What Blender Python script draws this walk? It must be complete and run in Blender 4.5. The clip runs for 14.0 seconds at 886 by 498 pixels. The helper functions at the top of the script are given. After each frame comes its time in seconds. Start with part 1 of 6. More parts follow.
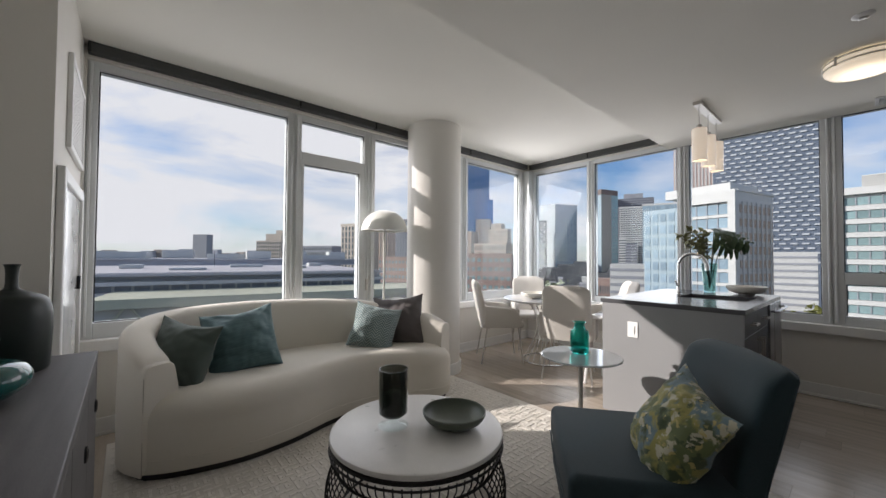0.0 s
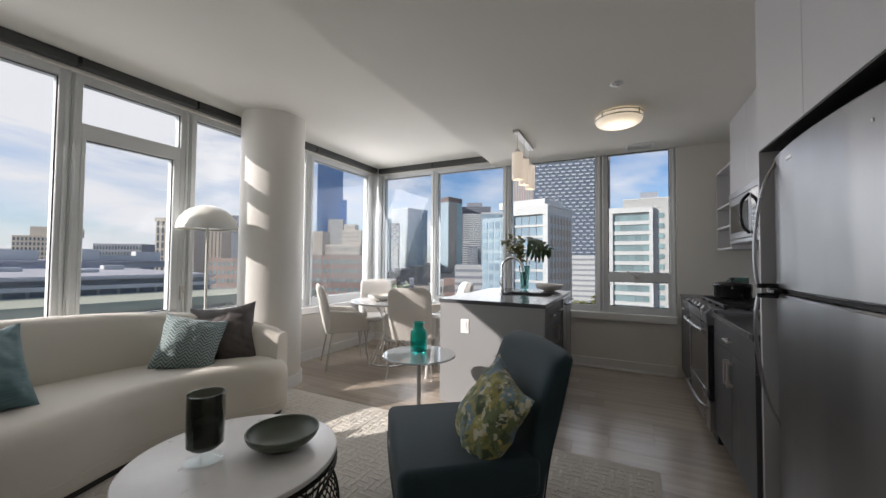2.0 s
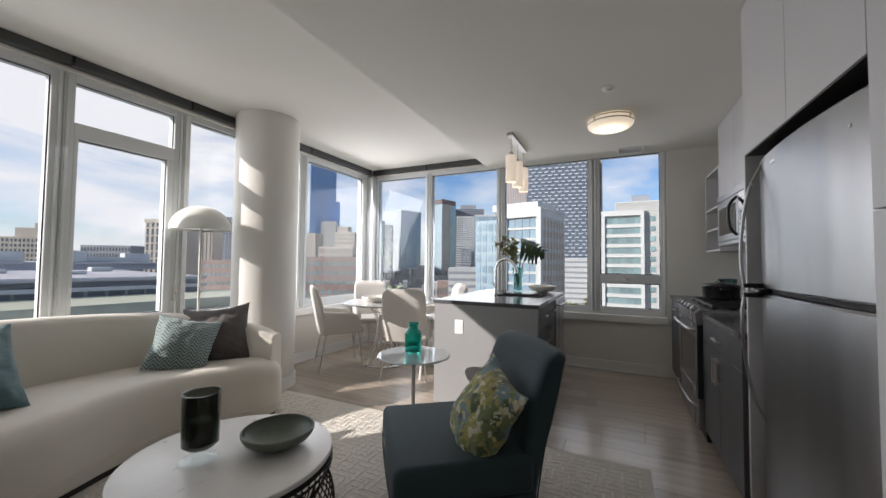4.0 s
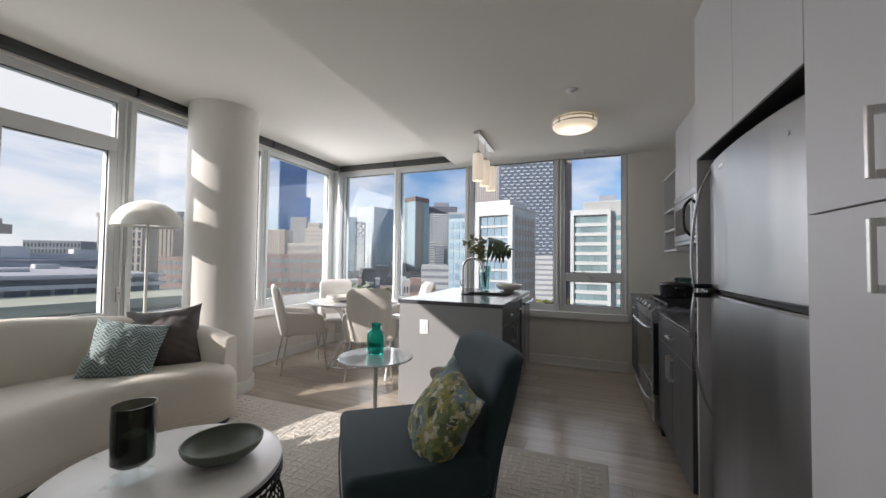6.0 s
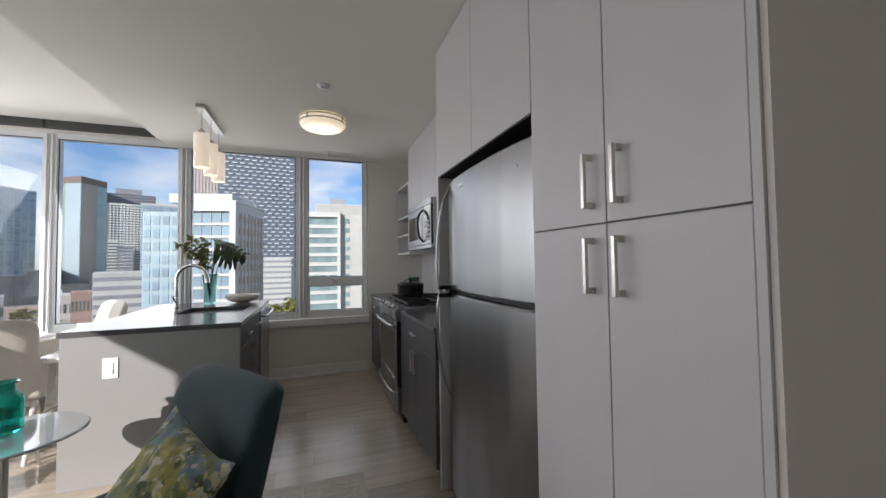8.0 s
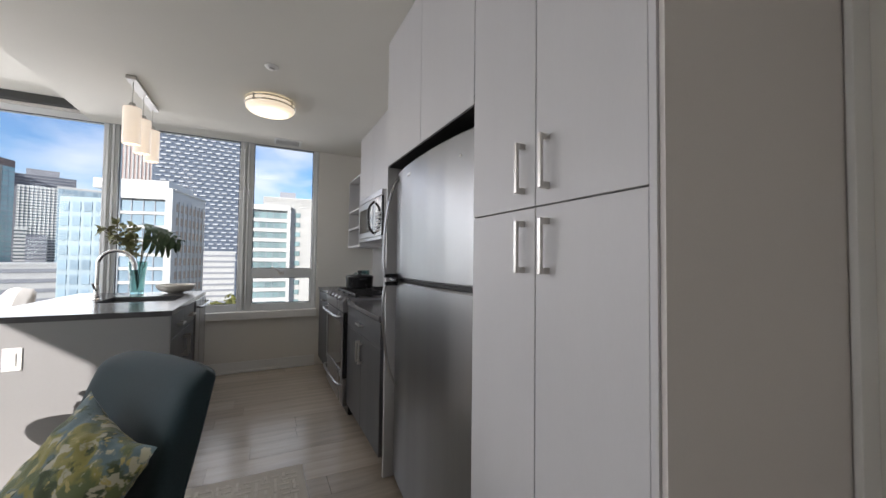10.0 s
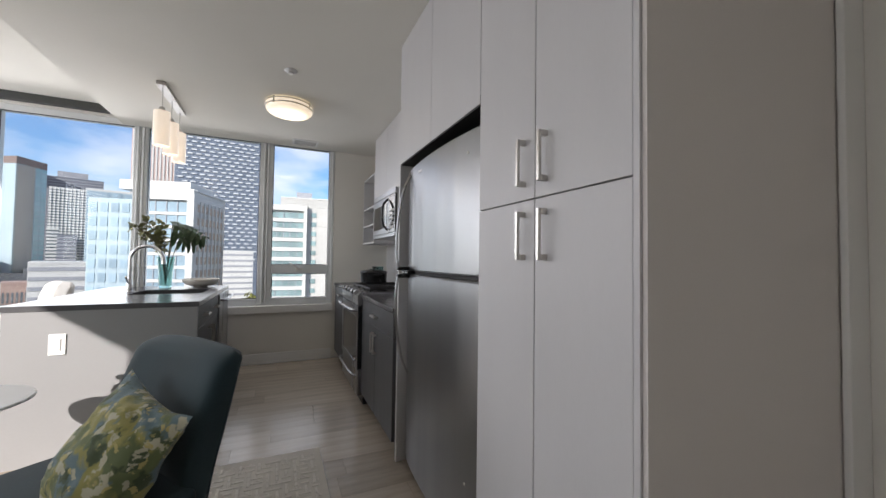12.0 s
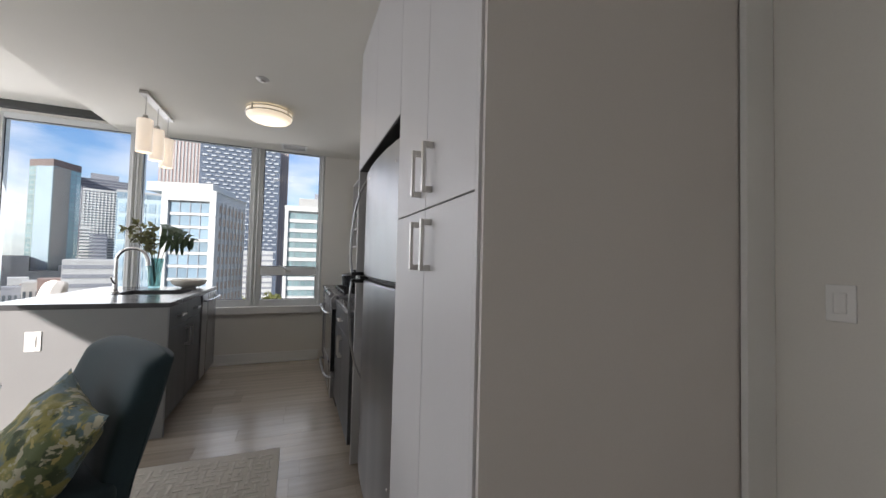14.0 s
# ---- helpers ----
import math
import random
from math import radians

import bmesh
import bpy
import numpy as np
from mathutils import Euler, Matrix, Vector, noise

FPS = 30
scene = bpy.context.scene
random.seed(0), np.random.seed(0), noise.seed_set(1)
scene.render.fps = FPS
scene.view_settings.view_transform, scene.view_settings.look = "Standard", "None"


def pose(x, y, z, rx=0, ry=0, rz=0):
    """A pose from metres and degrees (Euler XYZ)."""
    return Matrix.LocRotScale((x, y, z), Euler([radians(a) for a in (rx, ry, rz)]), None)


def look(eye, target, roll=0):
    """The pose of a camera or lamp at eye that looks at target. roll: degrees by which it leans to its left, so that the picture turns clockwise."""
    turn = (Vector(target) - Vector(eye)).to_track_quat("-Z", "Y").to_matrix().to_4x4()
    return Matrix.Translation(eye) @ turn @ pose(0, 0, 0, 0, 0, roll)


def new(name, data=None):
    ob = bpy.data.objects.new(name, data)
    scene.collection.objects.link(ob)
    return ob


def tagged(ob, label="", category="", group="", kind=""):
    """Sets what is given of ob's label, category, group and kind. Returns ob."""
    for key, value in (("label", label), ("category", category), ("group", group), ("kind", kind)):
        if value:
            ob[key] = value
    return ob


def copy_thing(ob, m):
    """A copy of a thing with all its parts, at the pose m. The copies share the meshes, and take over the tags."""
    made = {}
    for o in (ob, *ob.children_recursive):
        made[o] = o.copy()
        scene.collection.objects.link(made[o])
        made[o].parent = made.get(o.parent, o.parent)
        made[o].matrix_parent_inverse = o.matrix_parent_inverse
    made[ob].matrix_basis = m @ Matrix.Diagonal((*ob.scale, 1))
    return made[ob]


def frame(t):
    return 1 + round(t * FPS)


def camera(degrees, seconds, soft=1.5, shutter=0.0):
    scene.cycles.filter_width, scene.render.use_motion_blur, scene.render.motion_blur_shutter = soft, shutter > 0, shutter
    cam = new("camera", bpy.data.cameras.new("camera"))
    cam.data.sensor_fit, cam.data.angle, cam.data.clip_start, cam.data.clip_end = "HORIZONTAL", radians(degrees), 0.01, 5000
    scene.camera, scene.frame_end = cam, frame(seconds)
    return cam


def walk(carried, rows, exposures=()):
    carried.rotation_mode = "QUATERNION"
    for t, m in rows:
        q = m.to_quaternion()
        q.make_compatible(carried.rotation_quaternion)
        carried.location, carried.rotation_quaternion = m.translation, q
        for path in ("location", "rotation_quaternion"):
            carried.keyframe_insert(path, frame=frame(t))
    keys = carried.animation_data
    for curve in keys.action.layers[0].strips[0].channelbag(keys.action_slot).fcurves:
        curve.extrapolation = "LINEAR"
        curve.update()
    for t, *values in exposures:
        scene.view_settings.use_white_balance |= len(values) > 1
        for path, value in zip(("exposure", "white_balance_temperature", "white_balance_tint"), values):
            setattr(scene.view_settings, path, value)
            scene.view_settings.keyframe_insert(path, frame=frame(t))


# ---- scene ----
cam = camera(101.1, 14.0)
PATH = [
    (0, (-0.622, 0.337, 1.206), (-2.131, 1.649, 1.253), 0.4),
    (0.5, (-0.6, 0.37, 1.22), (-2.098, 1.695, 1.268), 0.8),
    (1, (-0.575, 0.372, 1.25), (-1.940, 1.831, 1.288), 0.8),
    (1.5, (-0.592, 0.4, 1.225), (-1.714, 2.054, 1.284), 0.7),
    (2, (-0.568, 0.387, 1.223), (-1.454, 2.179, 1.285), 0.5),
    (4.5, (-0.563, 0.345, 1.208), (-1.417, 2.152, 1.285), 0.6),
    (5, (-0.51, 0.315, 1.204), (-1.523, 2.038, 1.28), 0.8),
    (5.5, (-0.447, 0.347, 1.247), (-1.426, 2.09, 1.308), 0.8),
    (6, (-0.521, 0.429, 1.229), (-1.24, 2.294, 1.291), 0.7),
    (6.5, (-0.554, 0.588, 1.223), (-0.894, 2.557, 1.29), 0.4),
    (7, (-0.562, 0.667, 1.243), (-0.506, 2.664, 1.319), 0.1),
    (7.5, (-0.644, 0.625, 1.248), (-0.218, 2.578, 1.328), -0.2),
    (8, (-0.66, 0.602, 1.263), (0.005, 2.487, 1.331), -0.7),
    (8.5, (-0.625, 0.602, 1.343), (0.185, 2.429, 1.4), -0.9),
    (11, (-0.655, 0.505, 1.135), (0.242, 2.291, 1.2), 0.8),
    (11.5, (-0.666, 0.485, 1.143), (0.208, 2.283, 1.205), 0.8),
    (12, (-0.649, 0.473, 1.175), (0.173, 2.296, 1.236), 0.8),
    (12.5, (-0.609, 0.443, 1.196), (0.134, 2.299, 1.258), 0.9),
    (13, (-0.532, 0.382, 1.212), (-0.048, 2.321, 1.271), 1.1),
    (13.5, (-0.384, 0.341, 1.197), (0.063, 2.289, 1.263), 1.4),
    (14, (-0.33, 0.323, 1.204), (0.41, 2.18, 1.274), 1.4),
]
LIGHT = [(0.0, 0.04), (2.0, 0.10), (4.5, 0.20), (5.0, 0.12), (6.0, 0.18), (7.0, 0.28), (8.0, 0.30), (8.5, 0.44), (11.0, 0.6), (12.5, 0.58), (13.2, 0.48), (14.0, 0.54)]
walk(cam, [(t, look(eye, target, roll)) for t, eye, target, roll in PATH], [(t, stops, 6620, 16.5) for t, stops in LIGHT])

# ---- light ----
SUN_WAY = Vector((1.0, 1.14, -0.70)).normalized()


def make_world():
    world = bpy.data.worlds.new("sky")
    scene.world = world
    world.use_nodes = True
    nt = world.node_tree
    nt.nodes.clear()
    out = nt.nodes.new("ShaderNodeOutputWorld")
    bg = nt.nodes.new("ShaderNodeBackground")
    sky = nt.nodes.new("ShaderNodeTexSky")
    sky.sky_type = "NISHITA"
    sky.sun_disc = False
    sky.sun_elevation = math.asin(-SUN_WAY.z)
    sky.sun_rotation = math.atan2(-SUN_WAY.x, -SUN_WAY.y)
    sky.air_density, sky.dust_density, sky.ozone_density = 1.0, 0.6, 2.0
    coord = nt.nodes.new("ShaderNodeTexCoord")
    stretch = nt.nodes.new("ShaderNodeMapping")
    stretch.inputs["Scale"].default_value = (1.6, 1.6, 5.5)
    stretch.inputs["Rotation"].default_value = (0.25, 0.1, 0.6)
    clouds = nt.nodes.new("ShaderNodeTexNoise")
    clouds.inputs["Scale"].default_value = 1.35
    clouds.inputs["Detail"].default_value = 9
    clouds.inputs["Roughness"].default_value = 0.56
    clouds.inputs["Distortion"].default_value = 0.5
    ramp = nt.nodes.new("ShaderNodeValToRGB")
    ramp.color_ramp.elements[0].position, ramp.color_ramp.elements[1].position = 0.38, 0.66
    side = nt.nodes.new("ShaderNodeSeparateXYZ")
    west = nt.nodes.new("ShaderNodeMapRange")
    west.inputs["From Min"].default_value, west.inputs["From Max"].default_value = 0.5, -1.0
    west.inputs["To Min"].default_value, west.inputs["To Max"].default_value = -0.055, 0.085
    shift = nt.nodes.new("ShaderNodeMath")
    shift.operation = "ADD"
    tint = nt.nodes.new("ShaderNodeMix")
    tint.data_type = "RGBA"
    tint.blend_type = "MULTIPLY"
    tint.inputs["Factor"].default_value = 1.0
    tint.inputs["B"].default_value = (0.70, 0.94, 1.20, 1)
    mix = nt.nodes.new("ShaderNodeMix")
    mix.data_type = "RGBA"
    mix.inputs["B"].default_value = (7.4, 7.5, 7.9, 1)
    L = nt.links.new
    L(coord.outputs["Generated"], stretch.inputs["Vector"])
    L(coord.outputs["Generated"], side.inputs["Vector"])
    L(side.outputs["X"], west.inputs["Value"])
    L(stretch.outputs["Vector"], clouds.inputs["Vector"])
    L(clouds.outputs["Fac"], shift.inputs[0])
    L(west.outputs["Result"], shift.inputs[1])
    L(shift.outputs["Value"], ramp.inputs["Fac"])
    L(ramp.outputs["Color"], mix.inputs["Factor"])
    L(sky.outputs["Color"], tint.inputs["A"])
    L(tint.outputs["Result"], mix.inputs["A"])
    L(mix.outputs["Result"], bg.inputs["Color"])
    bg.inputs["Strength"].default_value = 0.11
    L(bg.outputs["Background"], out.inputs["Surface"])


make_world()
sun = new("sun", bpy.data.lights.new("sun", "SUN"))
sun.data.energy, sun.data.angle, sun.data.color = 5.0, radians(0.5), (1.0, 0.965, 0.91)
sun.matrix_world = look((-40, -45.6, 28), (0, 0, 0))


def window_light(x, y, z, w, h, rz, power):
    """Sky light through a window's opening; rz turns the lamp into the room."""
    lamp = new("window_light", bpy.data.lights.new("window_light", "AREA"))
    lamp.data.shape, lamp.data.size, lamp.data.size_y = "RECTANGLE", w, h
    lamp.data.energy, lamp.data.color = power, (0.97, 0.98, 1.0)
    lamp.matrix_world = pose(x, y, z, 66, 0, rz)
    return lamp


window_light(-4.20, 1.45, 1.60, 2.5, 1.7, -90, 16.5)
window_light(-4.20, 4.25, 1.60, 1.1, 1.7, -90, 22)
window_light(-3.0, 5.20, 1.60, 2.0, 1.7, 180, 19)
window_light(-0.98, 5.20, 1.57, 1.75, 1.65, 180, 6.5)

# ---- materials ----


def material(name, color, rough=0.5, metal=0.0, vary=0.06, scale=6.0, fine=90.0, bump=0.05, stretch=(1, 1, 1), coat=0.0, sheen=0.0, piece=0.0, spec=0.5, space="Object", drift=0.08):
    """A procedural surface: base colour varied at two scales, roughness variation and fine relief."""
    m = bpy.data.materials.new(name)
    m.use_nodes = True
    nt = m.node_tree
    p = nt.nodes["Principled BSDF"]
    L = nt.links.new
    coord = nt.nodes.new("ShaderNodeTexCoord")
    mp = nt.nodes.new("ShaderNodeMapping")
    mp.inputs["Scale"].default_value = stretch
    L(coord.outputs[space], mp.inputs["Vector"])
    big = nt.nodes.new("ShaderNodeTexNoise")
    big.inputs["Scale"].default_value, big.inputs["Detail"].default_value = scale, 4
    small = nt.nodes.new("ShaderNodeTexNoise")
    small.inputs["Scale"].default_value, small.inputs["Detail"].default_value = fine, 3
    L(mp.outputs["Vector"], big.inputs["Vector"])
    L(mp.outputs["Vector"], small.inputs["Vector"])
    add = nt.nodes.new("ShaderNodeMath")
    add.operation = "MULTIPLY_ADD"
    add.inputs[1].default_value = 0.5
    L(small.outputs["Fac"], add.inputs[0])
    L(big.outputs["Fac"], add.inputs[2])
    last = add.outputs["Value"]
    if piece:
        info = nt.nodes.new("ShaderNodeObjectInfo")
        more = nt.nodes.new("ShaderNodeMath")
        more.operation = "MULTIPLY_ADD"
        more.inputs[1].default_value = piece
        L(info.outputs["Random"], more.inputs[0])
        L(last, more.inputs[2])
        last = more.outputs["Value"]
    rng = nt.nodes.new("ShaderNodeMapRange")
    rng.inputs["From Min"].default_value, rng.inputs["From Max"].default_value = 0.45, 1.05 + piece
    rng.inputs["To Min"].default_value, rng.inputs["To Max"].default_value = 1 - vary, 1 + vary
    L(last, rng.inputs["Value"])
    mul = nt.nodes.new("ShaderNodeMix")
    mul.data_type, mul.blend_type = "RGBA", "MULTIPLY"
    mul.inputs["Factor"].default_value = 1.0
    mul.inputs["A"].default_value = (*color, 1)
    L(rng.outputs["Result"], mul.inputs["B"])
    L(mul.outputs["Result"], p.inputs["Base Color"])
    rr = nt.nodes.new("ShaderNodeMapRange")
    rr.inputs["To Min"].default_value, rr.inputs["To Max"].default_value = max(0.02, rough - drift), min(1, rough + drift)
    L(big.outputs["Fac"], rr.inputs["Value"])
    L(rr.outputs["Result"], p.inputs["Roughness"])
    p.inputs["Metallic"].default_value = metal
    p.inputs["Coat Weight"].default_value = coat
    p.inputs["Coat Roughness"].default_value = 0.08
    p.inputs["Sheen Weight"].default_value = sheen
    p.inputs["Specular IOR Level"].default_value = spec
    if bump:
        b = nt.nodes.new("ShaderNodeBump")
        b.inputs["Strength"].default_value, b.inputs["Distance"].default_value = bump, 0.004
        L(small.outputs["Fac"], b.inputs["Height"])
        L(b.outputs["Normal"], p.inputs["Normal"])
    return m


def glass(name, color=(1, 1, 1), rough=0.0, ior=1.45):
    m = bpy.data.materials.new(name)
    m.use_nodes = True
    p = m.node_tree.nodes["Principled BSDF"]
    p.inputs["Base Color"].default_value = (*color, 1)
    p.inputs["Transmission Weight"].default_value = 1
    p.inputs["Roughness"].default_value = rough
    p.inputs["IOR"].default_value = ior
    return m


def thin_pane(name, tint=(0.96, 0.985, 0.98)):
    """A clear pane: straight-through light with a Fresnel gloss on top."""
    m = bpy.data.materials.new(name)
    m.use_nodes = True
    nt = m.node_tree
    nt.nodes.clear()
    out = nt.nodes.new("ShaderNodeOutputMaterial")
    clear = nt.nodes.new("ShaderNodeBsdfTransparent")
    clear.inputs["Color"].default_value = (*tint, 1)
    gloss = nt.nodes.new("ShaderNodeBsdfGlossy")
    gloss.inputs["Roughness"].default_value = 0.01
    edge = nt.nodes.new("ShaderNodeLayerWeight")
    edge.inputs["Blend"].default_value = 0.5
    steep = nt.nodes.new("ShaderNodeMath")
    steep.operation = "POWER"
    steep.inputs[1].default_value = 5.0
    fres = nt.nodes.new("ShaderNodeMapRange")
    fres.inputs["To Min"].default_value, fres.inputs["To Max"].default_value = 0.03, 0.9
    mix = nt.nodes.new("ShaderNodeMixShader")
    L = nt.links.new
    L(edge.outputs["Facing"], steep.inputs[0])
    L(steep.outputs["Value"], fres.inputs["Value"])
    L(fres.outputs["Result"], mix.inputs["Fac"])
    L(clear.outputs["BSDF"], mix.inputs[1])
    L(gloss.outputs["BSDF"], mix.inputs[2])
    L(mix.outputs["Shader"], out.inputs["Surface"])
    return m


def lit(name, color, strength, base=(0.9, 0.88, 0.84)):
    m = bpy.data.materials.new(name)
    m.use_nodes = True
    p = m.node_tree.nodes["Principled BSDF"]
    p.inputs["Base Color"].default_value = (*base, 1)
    p.inputs["Roughness"].default_value = 0.4
    p.inputs["Emission Color"].default_value = (*color, 1)
    p.inputs["Emission Strength"].default_value = strength
    return m


def weave(name, color_a, color_b, rough=0.9, size=160.0, mix_scale=3.0, slub=1.0):
    """Woven cloth: two thread directions in relief, colour drifting between two tones."""
    m = material(name, color_a, rough, 0, 0.08, 7, 220, 0.0, sheen=0.2)
    nt = m.node_tree
    L = nt.links.new
    p = nt.nodes["Principled BSDF"]
    coord = nt.nodes.new("ShaderNodeTexCoord")
    w1 = nt.nodes.new("ShaderNodeTexWave")
    w1.bands_direction = "X"
    w1.inputs["Scale"].default_value, w1.inputs["Distortion"].default_value = size, 1.5
    w2 = nt.nodes.new("ShaderNodeTexWave")
    w2.bands_direction = "Z"
    w2.inputs["Scale"].default_value, w2.inputs["Distortion"].default_value = size, 1.5
    L(coord.outputs["Object"], w1.inputs["Vector"])
    L(coord.outputs["Object"], w2.inputs["Vector"])
    add = nt.nodes.new("ShaderNodeMath")
    add.operation = "ADD"
    L(w1.outputs["Fac"], add.inputs[0])
    L(w2.outputs["Fac"], add.inputs[1])
    b = nt.nodes.new("ShaderNodeBump")
    b.inputs["Strength"].default_value, b.inputs["Distance"].default_value = 0.22, 0.002
    L(add.outputs["Value"], b.inputs["Height"])
    L(b.outputs["Normal"], p.inputs["Normal"])
    n = nt.nodes.new("ShaderNodeTexNoise")
    n.inputs["Scale"].default_value, n.inputs["Detail"].default_value = mix_scale, 5
    place = nt.nodes.new("ShaderNodeMapping")
    place.inputs["Scale"].default_value = (1, 1, slub)
    L(coord.outputs["Object"], place.inputs["Vector"])
    L(place.outputs["Vector"], n.inputs["Vector"])
    mx = nt.nodes.new("ShaderNodeMix")
    mx.data_type = "RGBA"
    mx.inputs["A"].default_value, mx.inputs["B"].default_value = (*color_a, 1), (*color_b, 1)
    L(n.outputs["Fac"], mx.inputs["Factor"])
    L(mx.outputs["Result"], p.inputs["Base Color"])
    return m


M_WALL = material("wall_paint", (0.74, 0.72, 0.67), 0.75, 0, 0.03, 1.5, 160, 0.06)
M_WALL_GREY = material("grey_wall_paint", (0.70, 0.665, 0.64), 0.75, 0, 0.03, 1.5, 160, 0.06)
M_CEIL = material("ceiling_paint", (0.79, 0.775, 0.71), 0.85, 0, 0.03, 1.2, 220, 0.08)
M_TRIM = material("white_trim_paint", (0.80, 0.80, 0.78), 0.4, 0, 0.03, 3, 120, 0.02)
M_FRAME = material("window_frame_metal", (0.66, 0.68, 0.68), 0.42, 0.0, 0.04, 3, 80, 0.02)
M_GASKET = material("gasket_rubber", (0.03, 0.03, 0.03), 0.7, 0, 0.05)
M_VALANCE = material("roller_shade_valance", (0.055, 0.058, 0.056), 0.6, 0, 0.08, 3, 200, 0.05)
M_PANE = thin_pane("window_pane")
M_PLANK = material("vinyl_plank", (0.395, 0.335, 0.27), 0.24, 0, 0.36, 2.2, 26, 0.04, stretch=(0.6, 10, 1), piece=0.5, spec=0.85)
M_SUBFLOOR = material("plank_joint", (0.07, 0.055, 0.045), 0.8)
M_RUG = material("cream_wool_rug", (0.56, 0.525, 0.46), 0.95, 0, 0.12, 5, 260, 0.5, sheen=0.2)
M_RUG_HI = material("raised_rug_pile", (0.66, 0.625, 0.56), 0.95, 0, 0.10, 9, 260, 0.5, sheen=0.2)
M_SOFA = weave("oatmeal_sofa_cloth", (0.66, 0.62, 0.54), (0.72, 0.68, 0.60), 0.92, 200)
M_SOFA_BASE = material("dark_plinth", (0.03, 0.028, 0.026), 0.7)
M_VELVET = material("teal_velvet", (0.012, 0.033, 0.041), 0.8, 0, 0.25, 4, 150, 0.15, sheen=0.08)
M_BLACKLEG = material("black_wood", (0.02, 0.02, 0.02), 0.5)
M_CAB_WHITE = material("light_grey_laminate", (0.575, 0.572, 0.578), 0.45, 0, 0.03, 2, 60, 0.02, stretch=(4, 4, 0.6))
M_CAB_DARK = material("charcoal_laminate", (0.058, 0.059, 0.062), 0.42, 0, 0.10, 3, 60, 0.03, stretch=(5, 5, 0.6))
M_ISL_GREY = material("grey_island_panel", (0.275, 0.278, 0.278), 0.5, 0, 0.03, 2, 90, 0.02)
M_COUNTER = material("grey_quartz_counter", (0.095, 0.095, 0.099), 0.18, 0, 0.18, 30, 300, 0.0, spec=0.22)
M_STEEL = material("brushed_stainless", (0.36, 0.36, 0.37), 0.28, 1.0, 0.02, 2, 60, 0.0, stretch=(5, 5, 0.3), drift=0.03)


def door_steel():
    """Brushed sheet steel, slightly wavy across its width, so reflections run in upright streaks."""
    m = material("brushed_steel_door", (0.30, 0.305, 0.31), 0.32, 1.0, 0.05, 2, 60, 0.0, stretch=(9, 9, 0.25), drift=0.05)
    nt = m.node_tree
    L = nt.links.new
    coord = nt.nodes.new("ShaderNodeTexCoord")
    mp = nt.nodes.new("ShaderNodeMapping")
    mp.inputs["Scale"].default_value = (1, 1, 0.10)
    wave = nt.nodes.new("ShaderNodeTexNoise")
    wave.inputs["Scale"].default_value, wave.inputs["Detail"].default_value = 7, 0
    grain = nt.nodes.new("ShaderNodeTexNoise")
    grain.inputs["Scale"].default_value, grain.inputs["Detail"].default_value = 320, 2
    add = nt.nodes.new("ShaderNodeMath")
    add.operation = "MULTIPLY_ADD"
    add.inputs[1].default_value = 0.001
    b = nt.nodes.new("ShaderNodeBump")
    b.inputs["Strength"].default_value, b.inputs["Distance"].default_value = 1.0, 0.009
    L(coord.outputs["Object"], mp.inputs["Vector"])
    L(mp.outputs["Vector"], wave.inputs["Vector"])
    L(mp.outputs["Vector"], grain.inputs["Vector"])
    L(grain.outputs["Fac"], add.inputs[0])
    L(wave.outputs["Fac"], add.inputs[2])
    L(add.outputs["Value"], b.inputs["Height"])
    L(b.outputs["Normal"], nt.nodes["Principled BSDF"].inputs["Normal"])
    return m


M_DOOR_STEEL = door_steel()
M_NICKEL = material("satin_nickel", (0.60, 0.58, 0.55), 0.3, 1.0, 0.04)
M_CHROME = material("chrome", (0.75, 0.75, 0.75), 0.08, 1.0, 0.02, bump=0)
M_BLACK = material("black_enamel", (0.015, 0.015, 0.016), 0.25, 0, 0.1)
M_BLACKGLASS = material("black_glass", (0.012, 0.012, 0.013), 0.04, 0, 0.05, bump=0, coat=0.5)
M_IRON = material("cast_iron", (0.02, 0.02, 0.021), 0.55, 0, 0.15)
M_STONE = material("white_stone_top", (0.72, 0.71, 0.68), 0.3, 0, 0.06, 9, 120, 0.02)
M_WIRE = material("black_wire", (0.018, 0.017, 0.016), 0.45, 0.4, 0.1)
M_CONSOLE = material("grey_stained_oak", (0.088, 0.082, 0.082), 0.55, 0, 0.42, 2.5, 50, 0.15, stretch=(1.2, 14, 14))
M_CERAMIC_DARK = material("dark_green_ceramic", (0.009, 0.017, 0.014), 0.45, 0, 0.25, 8, 60, 0.03, coat=0.08)
M_CERAMIC_TEAL = material("teal_glazed_ceramic", (0.012, 0.10, 0.095), 0.1, 0, 0.35, 12, 90, 0.0, coat=0.7)
M_BOWL_GREEN = material("sage_green_bowl", (0.105, 0.125, 0.095), 0.4, 0, 0.1, 8)
M_CREAM = material("cream_ceramic", (0.72, 0.69, 0.62), 0.45, 0, 0.05)
M_WHITE_LAQ = material("white_lacquer", (0.80, 0.80, 0.79), 0.14, 0, 0.02, bump=0, coat=0.4)
M_TOP_GLASS = material("pale_blue_grey_lacquer", (0.44, 0.49, 0.52), 0.05, 0, 0.02, bump=0, coat=1.0, drift=0.01)
M_LAMP_METAL = material("ivory_lamp_metal", (0.74, 0.74, 0.68), 0.3, 0, 0.03)
M_CHAIR = weave("pale_grey_boucle", (0.55, 0.525, 0.48), (0.61, 0.585, 0.54), 0.9, 220)
